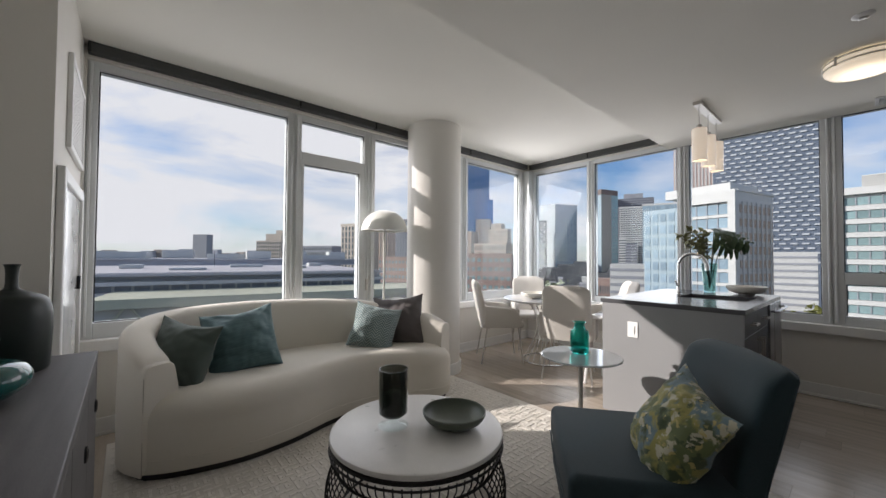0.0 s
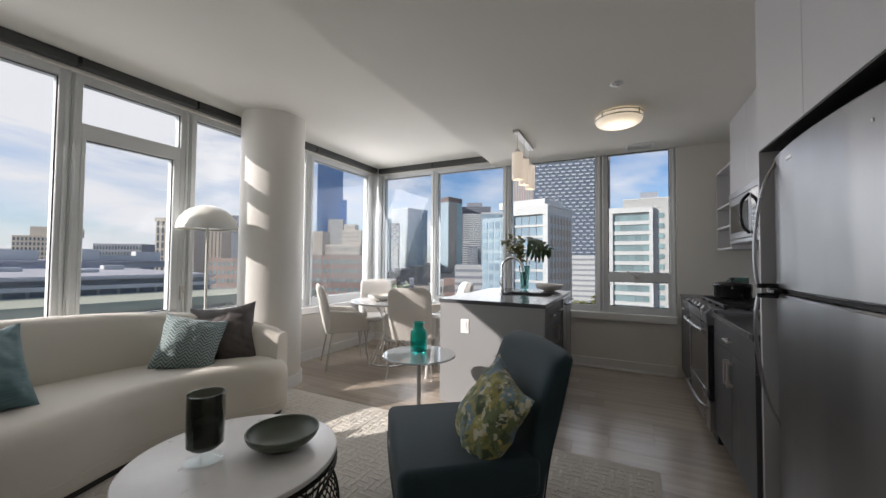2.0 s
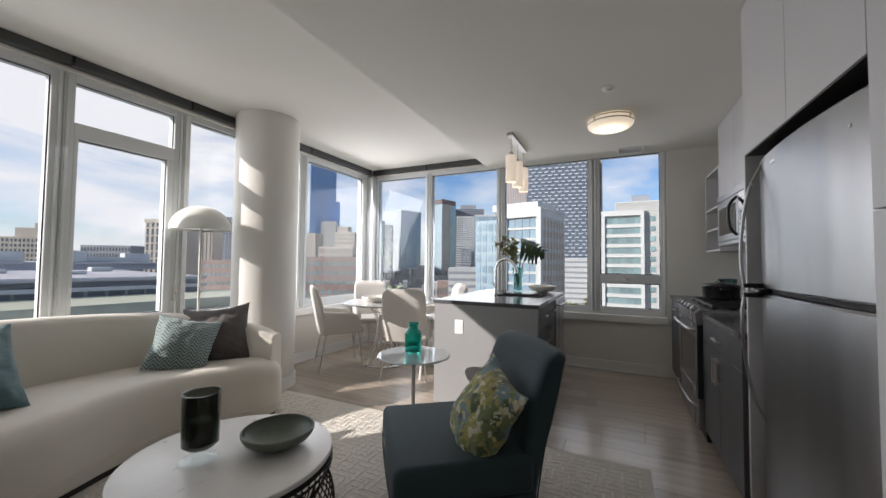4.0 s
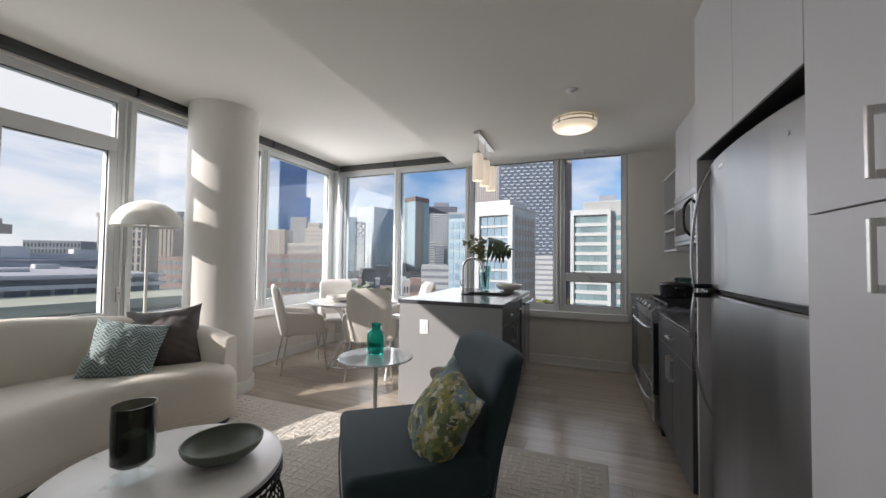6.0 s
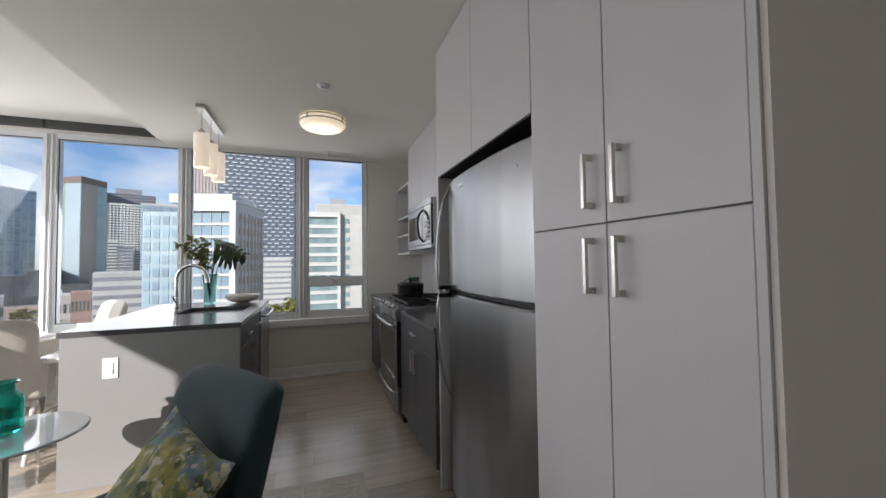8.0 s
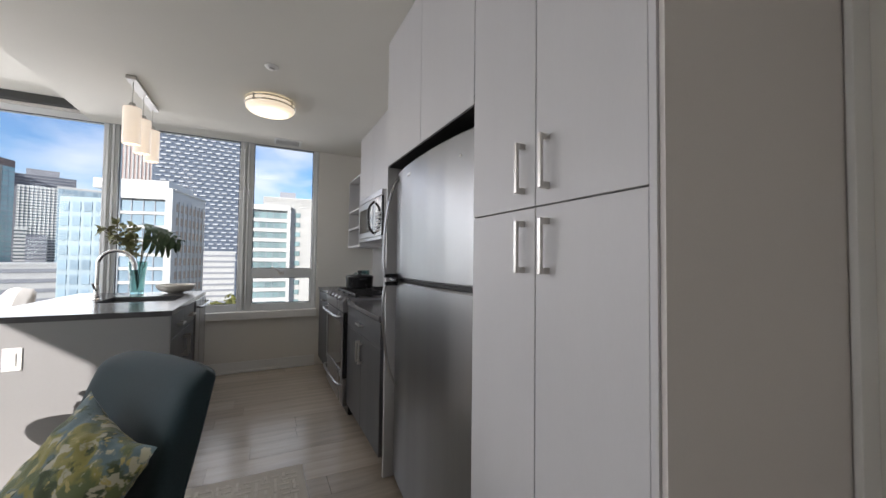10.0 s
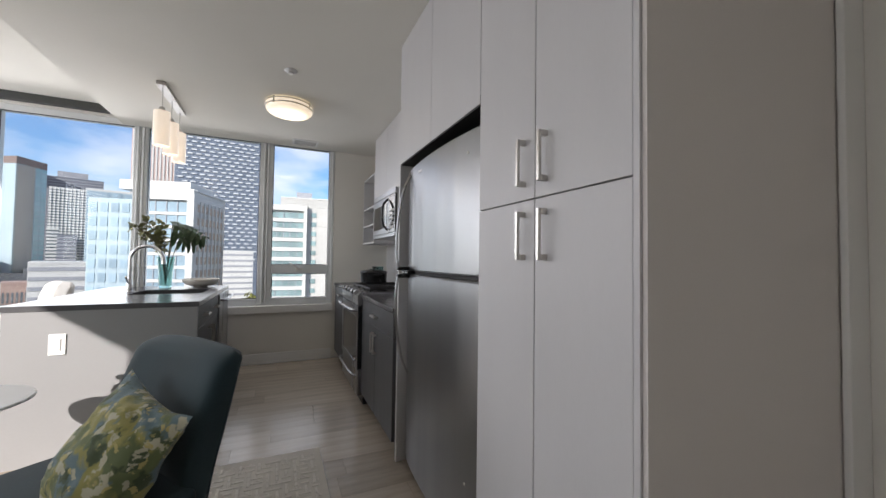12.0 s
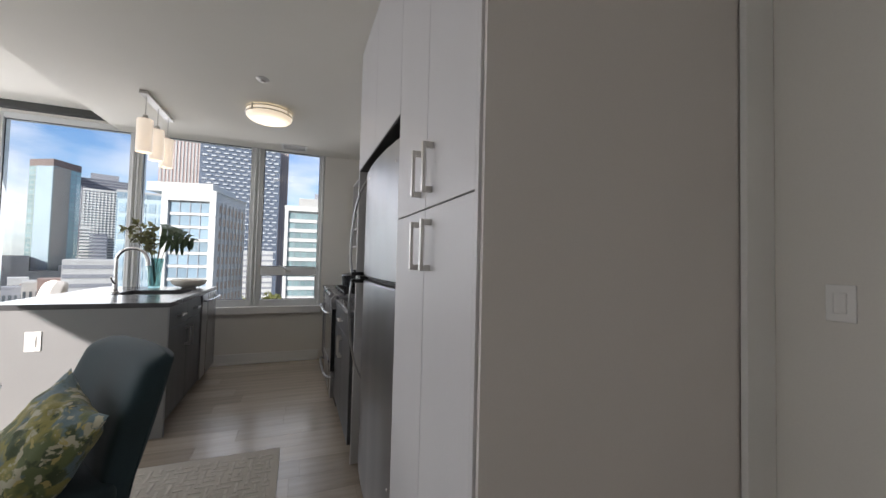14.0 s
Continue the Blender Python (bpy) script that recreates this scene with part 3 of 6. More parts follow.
def tower(label, az0, az1, dist, tan_top, mat, depth=0.0, turn=0.0, win=None, floors=0, cols=0, fill=(0.7, 0.55), bands=None, cap=None, top_floors=None, side=True, name="apartment_building"):
    """A building: body, roof, and on its front and sides windows one by one or bands floor by floor. Its front faces the room."""
    m, w, h = block(az0, az1, dist, tan_top, depth, turn)
    depth = depth or w
    root = thing(name, m, label, "building")
    part("wall", box(-w / 2, w / 2, 0, depth, 0, h), mat, root)
    part("roof", box(-w / 2 - 0.1, w / 2 + 0.1, -0.1, depth + 0.1, h, h + 0.8), cap or mat, root)
    if floors:
        fh = (top_floors or h) / floors
        low = h - (top_floors or h)
        if cols:
            cw = w / cols
            me = None
            for fl in range(floors):
                for c in range(cols):
                    if me is None:
                        first = part("window", box(-cw * fill[0] / 2, cw * fill[0] / 2, -0.12, 0.25, -fh * fill[1] / 2, fh * fill[1] / 2), win, root)
                        me, ob = first.data, first
                    else:
                        ob = new("window", me)
                        ob.parent = root
                    ob.location = (-w / 2 + (c + 0.5) * cw, 0, low + (fl + 0.5) * fh)
        if bands:
            me = None
            for fl in range(floors):
                if me is None:
                    first = part("window_band", box(-w / 2 * 0.985, w / 2 * 0.985, -0.15, 0.3, -fh * fill[1] / 2, fh * fill[1] / 2), bands, root)
                    ob, me = first, first.data
                else:
                    ob = new("window_band", me)
                    ob.parent = root
                ob.location = (0, 0, low + (fl + 0.5) * fh)
            if side:
                for s in (-1, 1):
                    bm = bmesh.new()
                    for fl in range(floors):
                        z = low + (fl + 0.5) * fh
                        add_box(bm, min(s * (w / 2 - 0.3), s * (w / 2 + 0.15)), max(s * (w / 2 - 0.3), s * (w / 2 + 0.15)), depth * 0.02, depth * 0.98, z - fh * fill[1] / 2, z + fh * fill[1] / 2)
                    part("side_windows", bm, bands, root)
    return root, w, h


def fins(root, w, h, n, mat, wide=0.35, z0=0.0, deep=0.4):
    """Upright ribs on a building's front."""
    me = None
    for k in range(n):
        if me is None:
            ob = part("rib", box(-wide / 2, wide / 2, -deep, 0.2, z0, h), mat, root)
            me = ob.data
        else:
            ob = new("rib", me)
            ob.parent = root
        ob.location = (-w / 2 + w * (k + 0.5) / n, 0, 0)


slab("ground", -3000, 3000, -3000, 3000, GROUND - 2, GROUND, M_GROUND, "city ground reaching the horizon", "ground")

# west: long low terminal roof and far skyline
root = thing("terminal_building", Matrix.Translation(bearing(-80, 62, GROUND)) @ Matrix.Rotation(radians(80), 4, "Z"), "long low grey building with a flat roof", "building")
part("wall", box(-95, 24, 0, 120, 0, 25.9), F_LILAC, root)
for z0, z1, out, mt, nm in ((25.9, 26.3, 0.9, F_TERM, "fascia"), (26.3, 27.25, -1.2, F_WINGREY, "window_band"), (27.25, 27.75, 0.7, F_TERM, "fascia"), (27.75, 28.45, -1.6, F_LILAC, "clerestory"), (28.45, 28.8, 0.5, F_ROOF, "roof_edge")):
    part(nm, box(-95.5, 24.5, -out, 119, z0, z1), mt, root)
for k in range(58):
    part("mullion", box(-94.6 + 2 * k, -94.3 + 2 * k, 1.0, 1.3, 26.3, 27.25), F_TERM, root)
part("roof", box(-95, 24, 0.2, 120, 28.8, 28.9), F_ROOF, root)
part("upper_storey", box(-95, 34, 46, 92, 28.9, 30.1), F_LILAC, root, "lilac-grey set-back storey")
part("upper_roof", box(-96, 35, 45.2, 93, 30.1, 30.5), F_ROOF, root)
part("lower_wing", box(-95, -12, -9, -0.9, 0, 24.6), F_LILAC, root, "lower lilac-grey wing")
part("lower_band", box(-94, -13, -9.2, -8.9, 22.6, 23.9), F_WINGREY, root, "dark ribbon window")
for k in range(20):
    part("mullion", box(-92 + 4 * k, -91.6 + 4 * k, -9.3, -9.1, 22.6, 23.9), F_TERM, root)
part("canopy", box(-12, 34, -13, -1.0, 26.2, 26.6), F_CANOPY, root)
part("canopy_edge", box(-12, 34, -13.3, -13.0, 25.7, 26.7), F_CANOPY, root)
for k in range(9):
    part("canopy_truss", tube([(-11 + 5 * k, -12.6, 22.5), (-8.6 + 5 * k, -12.6, 26.1), (-6 + 5 * k, -12.6, 22.5)], 0.16, 6), F_CANOPY, root)
part("canopy_wall", box(-12, 34, -12.2, -1.0, 0, 25.6), F_LIGHT, root, "pale glazed concourse wall")
for u, v, a, b, c in ((-22, 50, 12, 8, 1.6), (-11, 62, 7, 6, 2.3), (0.5, 55, 9, 6, 1.3), (8.2, 50, 6, 6, 2.1), (17.5, 47, 5, 5, 2.4), (24, 50, 9, 5, 1.2), (-34, 70, 16, 7, 1.9), (-50, 60, 10, 6, 1.4), (30, 52, 5, 4, 2.2)):
    part("roof_unit", box(u - a / 2, u + a / 2, v, v + b, 30.5, 30.5 + c, 0.1, 1), F_WHITE, root, "white rooftop unit")
for u, v, a, c in ((-30, 12, 8, 0.5), (-14, 20, 3, 0.7), (-5, 9, 5, 0.4), (4, 24, 6, 0.6), (12, 14, 4, 0.5), (19, 30, 3, 0.8)):
    part("roof_unit", box(u - a / 2, u + a / 2, v, v + 3, 28.9, 28.9 + c, 0.1, 1), F_WHITE, root, "white rooftop unit")
for u in (-26, -2, 15):
    part("mast", tube([(u, 40, 28.9), (u, 40, 32.4)], 0.07, 5), F_STEEL, root)
tower("blue-grey slab tower on the skyline", -83.8, -81.7, 900, 0.048, F_GREY, 16, turn=-45)
r, w, h = tower("beige stone block with a stepped roof", -76.6, -72.6, 420, 0.037, F_BEIGE, 14, turn=-38, win=F_WIN, floors=9, cols=11, fill=(0.5, 0.6), top_floors=34)
part("penthouse", box(-w * 0.22, w * 0.42, 4, 30, h + 0.8, h + 8), F_BEIGE, r)
part("penthouse", box(w * 0.1, w * 0.35, 8, 24, h + 8, h + 12), F_BEIGE, r)
tower("long grey office block", -70.8, -65.4, 380, 0.026, F_GREY, 16, turn=-38, win=F_WIN, floors=9, cols=16, fill=(0.5, 0.6))
r, w, h = tower("tall limestone office block with columns", -65.2, -60.2, 300, 0.086, F_BEIGE, 14, turn=-38, win=F_WIN, floors=8, cols=8, fill=(0.45, 0.82), top_floors=40)
part("cornice", box(-w * 0.51, w * 0.51, -0.8, 15, h - 1.5, h + 0.9), F_BEIGE, r)
tower("tan ribbed tower behind the brick block", -60.4, -57.4, 320, 0.070, F_TAN, 12, turn=-35, win=F_WIN, floors=18, cols=6, fill=(0.3, 0.9))
r, w, h = tower("dark blue-grey glass tower", -58.0, -53.6, 400, 0.101, F_DARK, 14, turn=-35, bands=F_NAVY, floors=22, fill=(0.9, 0.5))
fins(r, w, h, 9, F_GREY, 0.5)
tower("red brick warehouse with rows of windows", -60.0, -51.0, 190, -0.003, F_BRICK, 12, turn=-35, win=F_WINTEAL, floors=8, cols=14, fill=(0.5, 0.42), name="warehouse")
random.seed(11)
for k in range(26):
    az = -97 + k * 1.15 + random.uniform(-0.3, 0.3)
    tower("far low building on the skyline", az, az + random.uniform(0.6, 1.6), 1500, random.uniform(0.006, 0.016), random.choice((F_HAZE, F_TAN, F_HAZE)), 20, turn=-45)

# north-west
r, w, h = tower("tall blue glass tower with thin ribs", -45.5, -41.8, 620, 0.262, F_BLUE, 20)
fins(r, w, h, 13, F_PALEG, 0.7)
tower("lower wing of a blue glass tower", -42.0, -41.2, 610, 0.157, F_BLUE, 30)
tower("tan tower with a window grid", -43.9, -41.7, 480, 0.104, F_TAN, 12, turn=-12, win=F_PALEG, floors=22, cols=8, fill=(0.5, 0.45))
tower("beige stone building with small windows", -42.0, -38.9, 330, 0.076, F_BEIGE, 10, turn=-20, win=F_WIN, floors=16, cols=8, fill=(0.4, 0.4))
r, w, h = tower("stepped beige stone building", -41.6, -39.9, 335, 0.091, F_BEIGE, 10, turn=-20, win=F_WIN, floors=18, cols=5, fill=(0.4, 0.5))
r, w, h = tower("long beige stone building with ribs", -51.0, -44.2, 300, 0.068, F_BEIGE, 12, turn=-30)
fins(r, w, h, 22, F_TAN, 0.9)
tower("lower brown building with ribs", -44.6, -38.9, 250, 0.036, F_TAN, 10, turn=-30, win=F_WIN, floors=9, cols=16, fill=(0.4, 0.8))
tower("red brick warehouse with grey-green window groups", -52.0, -38.2, 150, 0.006, F_BRICK, 10, turn=-22, win=F_WINTEAL, floors=9, cols=15, fill=(0.6, 0.42), name="warehouse")

# north: glass towers
tower("blue-grey glass slab tower", -37.4, -34.4, 520, 0.111, F_PALEG, 30, bands=F_WINBLUE, floors=40, fill=(0.9, 0.7))


def corner_tower(label, az0, az_edge, az1, dist, tan_top, mat_left, mat_right, floors, cols_left, cols_right, win_left, win_right, fill, crown=None):
    """A tower seen on its corner: two glazed faces that meet at one bearing, each with its own grid of panes."""
    e, a, b = bearing(az_edge, dist), bearing(az0, dist * 1.045), bearing(az1, dist * 1.045)
    h = EYE.z + dist * tan_top - GROUND
    root = thing("office_tower", Matrix.Translation((e.x, e.y, GROUND)), label, "building")
    far = a + b - e
    part("roof", prism([(0, 0), (b.x - e.x, b.y - e.y), (far.x - e.x, far.y - e.y), (a.x - e.x, a.y - e.y)], h - 1.0, h + (5.0 if crown else 0.3)), crown or mat_left, root)
    for p, q, mat, cols, win, name in ((a, e, mat_left, cols_left, win_left, "left_face"), (e, b, mat_right, cols_right, win_right, "right_face")):
        d = Vector((q.x - p.x, q.y - p.y, 0))
        w = d.length
        turn = Matrix.Translation((p.x - e.x, p.y - e.y, 0)) @ Matrix.Rotation(math.atan2(d.y, d.x), 4, "Z")
        face = part(name, box(0, w, 0, 12, 0, h - 1.0), mat, root)
        face.matrix_local = turn
        cw, fh = w / cols, h / floors
        me = None
        low = int(floors * 0.12)
        for fl in range(low, floors):
            for c in range(cols):
                if me is None:
                    ob = part("window", box(-cw * fill[0] / 2, cw * fill[0] / 2, -0.15, 0.1, -fh * fill[1] / 2, fh * fill[1] / 2), win, face)
                    me = ob.data
                else:
                    ob = new("window", me)
                    ob.parent = face
                ob.location = ((c + 0.5) * cw, 0, (fl + 0.45) * fh)
    return root, h


corner_tower("tall glass tower with white floor edges", -34.4, -31.9, -28.8, 560, 0.143, F_WHITE, F_PALEG, 28, 5, 6, F_WINBLUE, F_WINBLUE, (0.62, 0.72))
r, h = corner_tower("glass tower with a dark slanted crown", -27.2, -25.5, -23.35, 420, 0.164, F_OLIVEG, F_PALEG, 26, 4, 5, F_WINTEAL, F_TEALSKY, (0.88, 0.80), F_CROWN)
tower("dark grey office tower", -23.4, -18.9, 460, 0.146, F_DARK, 40, bands=F_GREY, floors=40, fill=(0.9, 0.3))
tower("rooftop block of an office tower", -22.6, -20.2, 465, 0.157, F_GREY, 20)
r, w, h = tower("white striped office slab", -23.15, -20.1, 330, 0.125, F_WHITE, 24, bands=F_WIN, floors=42, fill=(0.9, 0.45))
fins(r, w, h, 10, F_WHITE, 0.35)
r, w, h = tower("slim grey building beside an office slab", -22.4, -20.9, 300, 0.036, F_DARK, 24, bands=F_GREY, floors=20, fill=(0.9, 0.4))
tower("narrow white office building", -23.2, -22.3, 302, 0.048, F_WHITE, 24, bands=F_WIN, floors=24, fill=(0.9, 0.45))
tower("pale blue glass apartment block", -20.3, -16.0, 210, 0.128, F_PALEG, 24, win=F_WINBLUE, floors=22, cols=8, fill=(0.72, 0.62), cap=F_WHITE)
tower("low white parking structure", -24.4, -19.6, 190, -0.018, F_WHITE, 30, bands=F_GREY, floors=8, fill=(0.9, 0.4), name="parking_garage")
for k in range(9):
    az = -38.5 + 2.3 * k
    tower("dark low riverside building", az, az + 2.5, 400, -0.010 - 0.009 * (k * 7 % 4), F_WOODS, 60)
r, w, h = tower("rose stone tower with upright ribs", -16.6, -12.2, 380, 0.33, F_PINK, 30)
fins(r, w, h, 12, F_WHITE, 1.0)

# north: patterned tower with a staggered relief of white bars
r, w, h = tower("dark glass tower with staggered white bars", -12.4, -2.7, 300, 0.285, F_NAVY, 40)
first = None
rnd = random.Random(31)
for i in range(32):
    for j in range(11):
        x = -w / 2 + (j + 0.1 + 0.5 * (i % 2) + rnd.uniform(-0.06, 0.06)) * w / 10.1
        if abs(x) > w / 2 - 2.0:
            continue
        if first is None:
            first = part("facade_bar", box(-1.45, 1.45, -0.7, 0.2, -0.42, 0.42), F_BAR, r)
            ob = first
        else:
            ob = new("facade_bar", first.data)
            ob.parent = r
        ob.location = (x, 0, h - 1.6 - i * 2.75)


r, w, h = tower("slim grey tower with pale upright ribs", -2.8, -1.6, 320, 0.31, F_GREY, 20)
fins(r, w, h, 4, F_PINK, 0.7)


def lattice_mast(az, dist, tan_top, half):
    """A four-legged steel lattice mast with crossed braces."""
    p = bearing(az, dist, GROUND)
    root = thing("lattice_mast", Matrix.Translation(p) @ Matrix.Rotation(radians(-az), 4, "Z"), "dark steel lattice mast by the river", "mast")
    h = EYE.z + dist * tan_top - GROUND
    for sx in (-1, 1):
        for sy in (-1, 1):
            part("mast_leg", tube([(sx * half, sy * half, 0), (sx * half, sy * half, h)], 0.55, 5), F_STEEL, root)
    n = int(h / (1.5 * half))
    for k in range(n):
        z0, z1 = h * k / n, h * (k + 1) / n
        bm = bmesh.new()
        for s in (-1, 1):
            add_tube(bm, [(-half, s * half, z0), (half, s * half, z1)], 0.34, 4)
            add_tube(bm, [(half, s * half, z0), (-half, s * half, z1)], 0.34, 4)
            add_tube(bm, [(-half, s * half, z1), (half, s * half, z1)], 0.34, 4)
        part("brace", bm, F_STEEL, root)


lattice_mast(-33.9, 300, 0.098, 3.4)
tower("white striped parking garage", -7.6, -3.2, 210, 0.012, F_WHITE, 30, bands=F_GREY, floors=12, fill=(0.9, 0.35), name="parking_garage")


def framed_block(az0, az1, dist, tan_top, label, floors, cols, depth, frame_mat, side_mat, turn=0.0, inset=0.12, pane_mat=None, head=2.6, storey=3.1, band=0.10):
    """A block whose front is a white frame round a glass wall of separate panes, with striped sides."""
    m, w, h = block(az0, az1, dist, tan_top, depth, turn)
    root = thing("apartment_building", m, label, "building")
    part("wall", box(-w / 2, w / 2, 0.6, depth, 0, h - 0.4), frame_mat, root)
    part("roof", box(-w / 2 - 0.3, w / 2 + 0.3, 0.3, depth + 0.3, h - 0.4, h), F_WHITE, root)
    t = w * inset
    for nm, b in (("facade_frame", box(-w / 2, -w / 2 + t, -0.4, 0.7, 0, h)), ("facade_frame", box(w / 2 - t, w / 2, -0.4, 0.7, 0, h)), ("facade_frame", box(-w / 2 + t, w / 2 - t, -0.4, 0.7, h - head, h))):
        part(nm, b, F_WHITE, root)
    usable = h - head
    fh = storey
    cw = (w - 2 * t) / cols
    meA = meB = None
    for fl in range(floors):
        z = usable - (fl + 0.5) * fh
        if z < 1.5:
            break
        for c in range(cols):
            x = -w / 2 + t + (c + 0.5) * cw
            if meA is None:
                ob = part("pane", box(-cw * 0.46, cw * 0.46, 0.35, 0.75, -fh * (0.47 - band), fh * (0.47 - band)), pane_mat or F_WINTEAL, root)
                meA = ob.data
            else:
                ob = new("pane", meA)
                ob.parent = root
            ob.location = (x, 0, z)
        if meB is None:
            ob = part("floor_band", box(-w / 2 + t, w / 2 - t, 0.1, 0.7, -fh * band, fh * band), F_WHITE, root)
            meB = ob.data
        else:
            ob = new("floor_band", meB)
            ob.parent = root
        ob.location = (0, 0, z - fh / 2)
    for s in (-1, 1):
        bm = bmesh.new()
        for fl in range(floors):
            z = usable - (fl + 0.5) * fh
            add_box(bm, min(s * (w / 2 - 0.3), s * (w / 2 + 0.15)), max(s * (w / 2 - 0.3), s * (w / 2 + 0.15)), 1.5, depth - 0.5, z - fh * 0.3, z + fh * 0.28)
        part("side_windows", bm, side_mat, root)
        piers = int(depth / 2.4)
        for k in range(piers):
            y = 1.5 + (depth - 2) * (k + 0.5) / piers
            part("side_pier", box(min(s * (w / 2 + 0.1), s * (w / 2 + 0.3)), max(s * (w / 2 + 0.1), s * (w / 2 + 0.3)), y - 0.28, y + 0.28, 0, usable), F_WHITE, root)
    for c in range(1, cols):
        x = -w / 2 + t + c * cw
        part("mullion", box(x - 0.09, x + 0.09, 0.2, 0.6, 0, usable), F_GREY, root)
    return root, w, h


r, w, h = framed_block(-16.4, -9.9, 105, 0.148, "white framed apartment block with blue glass", 14, 4, 17, F_WHITE, F_WARMREFLECT, -27, pane_mat=F_WINBLUE)
part("penthouse", box(-w * 0.95, w * 0.30, 3, 16, h, h + 2.2), F_WHITE, r)
part("annex", box(-w * 1.4, -w / 2 - 0.05, 2.0, 20, 0, h - 2.5), F_PALEG, r)
me = None
for fl in range(13):
    for c in range(5):
        if me is None:
            ob = part("annex_window", box(-w * 0.062, w * 0.062, 1.85, 2.1, -1.05, 1.05), F_WINBLUE, r)
            me = ob.data
        else:
            ob = new("annex_window", me)
            ob.parent = r
        ob.location = (-w * (1.4 - 0.09 - 0.18 * c), 0, h - 4.6 - 3.2 * fl)
r, w, h = framed_block(-1.75, 3.68, 112, 0.133, "white apartment block with teal window bands", 18, 5, 24, F_WHITE, F_WIN, -3, 0.085, head=1.45, storey=2.75, band=0.18)
part("side_wing", box(w * 0.505, w * 1.25, 1.5, 24, 0, h - 0.3), F_LIGHT, r, "pale side wing")
part("penthouse", box(-w * 0.20, w * 1.2, 5, 20, h, h + 3.1), F_WHITE, r)
for k in range(6):
    part("penthouse_rib", box(-w * 0.20, w * 1.2, 4.8, 5.0, h + 0.3 + 0.48 * k, h + 0.5 + 0.48 * k), F_LIGHT, r)
part("roof_unit", box(w * 0.20, w * 0.62, 8, 14, h + 3.1, h + 5.2), F_GREY, r)
for k in range(12):
    part("window", box(w * 0.60, w * 0.74, 1.3, 1.6, h - 3.0 - 2.75 * k, h - 1.7 - 2.75 * k), F_WINTEAL, r)


def city_tree(x, y, height, rnd):
    root = thing("tree", Matrix.Translation((x, y, GROUND)), "park tree in yellow-green leaf", "tree", "park trees")
    part("trunk", tube([(0, 0, 0), (0.1, 0.05, height * 0.4), (0, 0.1, height * 0.8)], 0.28, 7, r2=0.08), M_BARK, root)
    bm = bmesh.new()
    for _ in range(90):
        a, b, c = rnd.gauss(0, 0.42), rnd.gauss(0, 0.42), rnd.gauss(0, 0.40)
        s = rnd.uniform(0.16, 0.34) * height * 0.3
        ctr = Vector((a * height * 0.42, b * height * 0.42, height * 0.66 + c * height * 0.34))
        vs = [bm.verts.new(ctr + s * Vector((rnd.gauss(0, 1), rnd.gauss(0, 1), rnd.gauss(0, 0.7))).normalized()) for _ in range(5)]
        for q in ((0, 1, 2), (0, 2, 3), (0, 3, 4), (1, 2, 4), (1, 3, 4)):
            bm.faces.new([vs[k] for k in q])
    part("crown", bm, M_TREE, root)


slab("pavement", -215, -55, 165, 330, GROUND, GROUND + 0.4, F_LIGHT, "pale concrete lots by the river", "pavement")
tower("low white building with a flat roof", -22.2, -19.4, 235, -0.052, F_WHITE, 20, win=F_WIN, floors=4, cols=9, fill=(0.45, 0.5))
tower("low tan shed on the river lots", -31.0, -27.5, 300, -0.075, F_TAN, 14)
tower("low pale shed on the river lots", -36.8, -33.5, 310, -0.08, F_LIGHT, 14)


rnd = random.Random(17)
for k in range(34):
    az = rnd.uniform(-38.5, -17)
    tower("low building on the river lots", az, az + rnd.uniform(0.5, 2.2), rnd.uniform(205, 330), rnd.uniform(-0.088, -0.050), rnd.choice((F_LIGHT, F_WHITE, F_TAN, F_GREY, F_BRICK)), rnd.uniform(8, 22), win=F_WIN, floors=2, cols=rnd.randint(3, 7), fill=(0.5, 0.4))
rnd = random.Random(7)
for k in range(26):
    p = bearing(rnd.uniform(-8.5, -1.5), rnd.uniform(150, 205))
    city_tree(p.x, p.y, rnd.uniform(10.5, 15), rnd)
for k in range(40):
    p = bearing(rnd.uniform(-38, -17), rnd.uniform(130, 260))
    city_tree(p.x, p.y, rnd.uniform(8, 13), rnd)
for k in range(8):
    p = bearing(rnd.uniform(-60, -50), rnd.uniform(100, 150))
    city_tree(p.x, p.y, rnd.uniform(9, 13), rnd)
slab("road", -140, 40, 70, 84, GROUND, GROUND + 0.1, M_ROAD, "asphalt street below the building", "road")
slab("road", -90, -76, -200, 400, GROUND + 0.1, GROUND + 0.2, M_ROAD, "asphalt street along the terminal", "road")
# ---- living room ----


def rounded(profile, n=6):
    """A finer, flowing version of a turned profile."""
    return [(max(0.0, p[0]), p[2]) for p in smooth_line([(r, 0, z) for r, z in profile], n)]


M_SEAM = material("seam_thread", (0.40, 0.37, 0.31), 0.9)


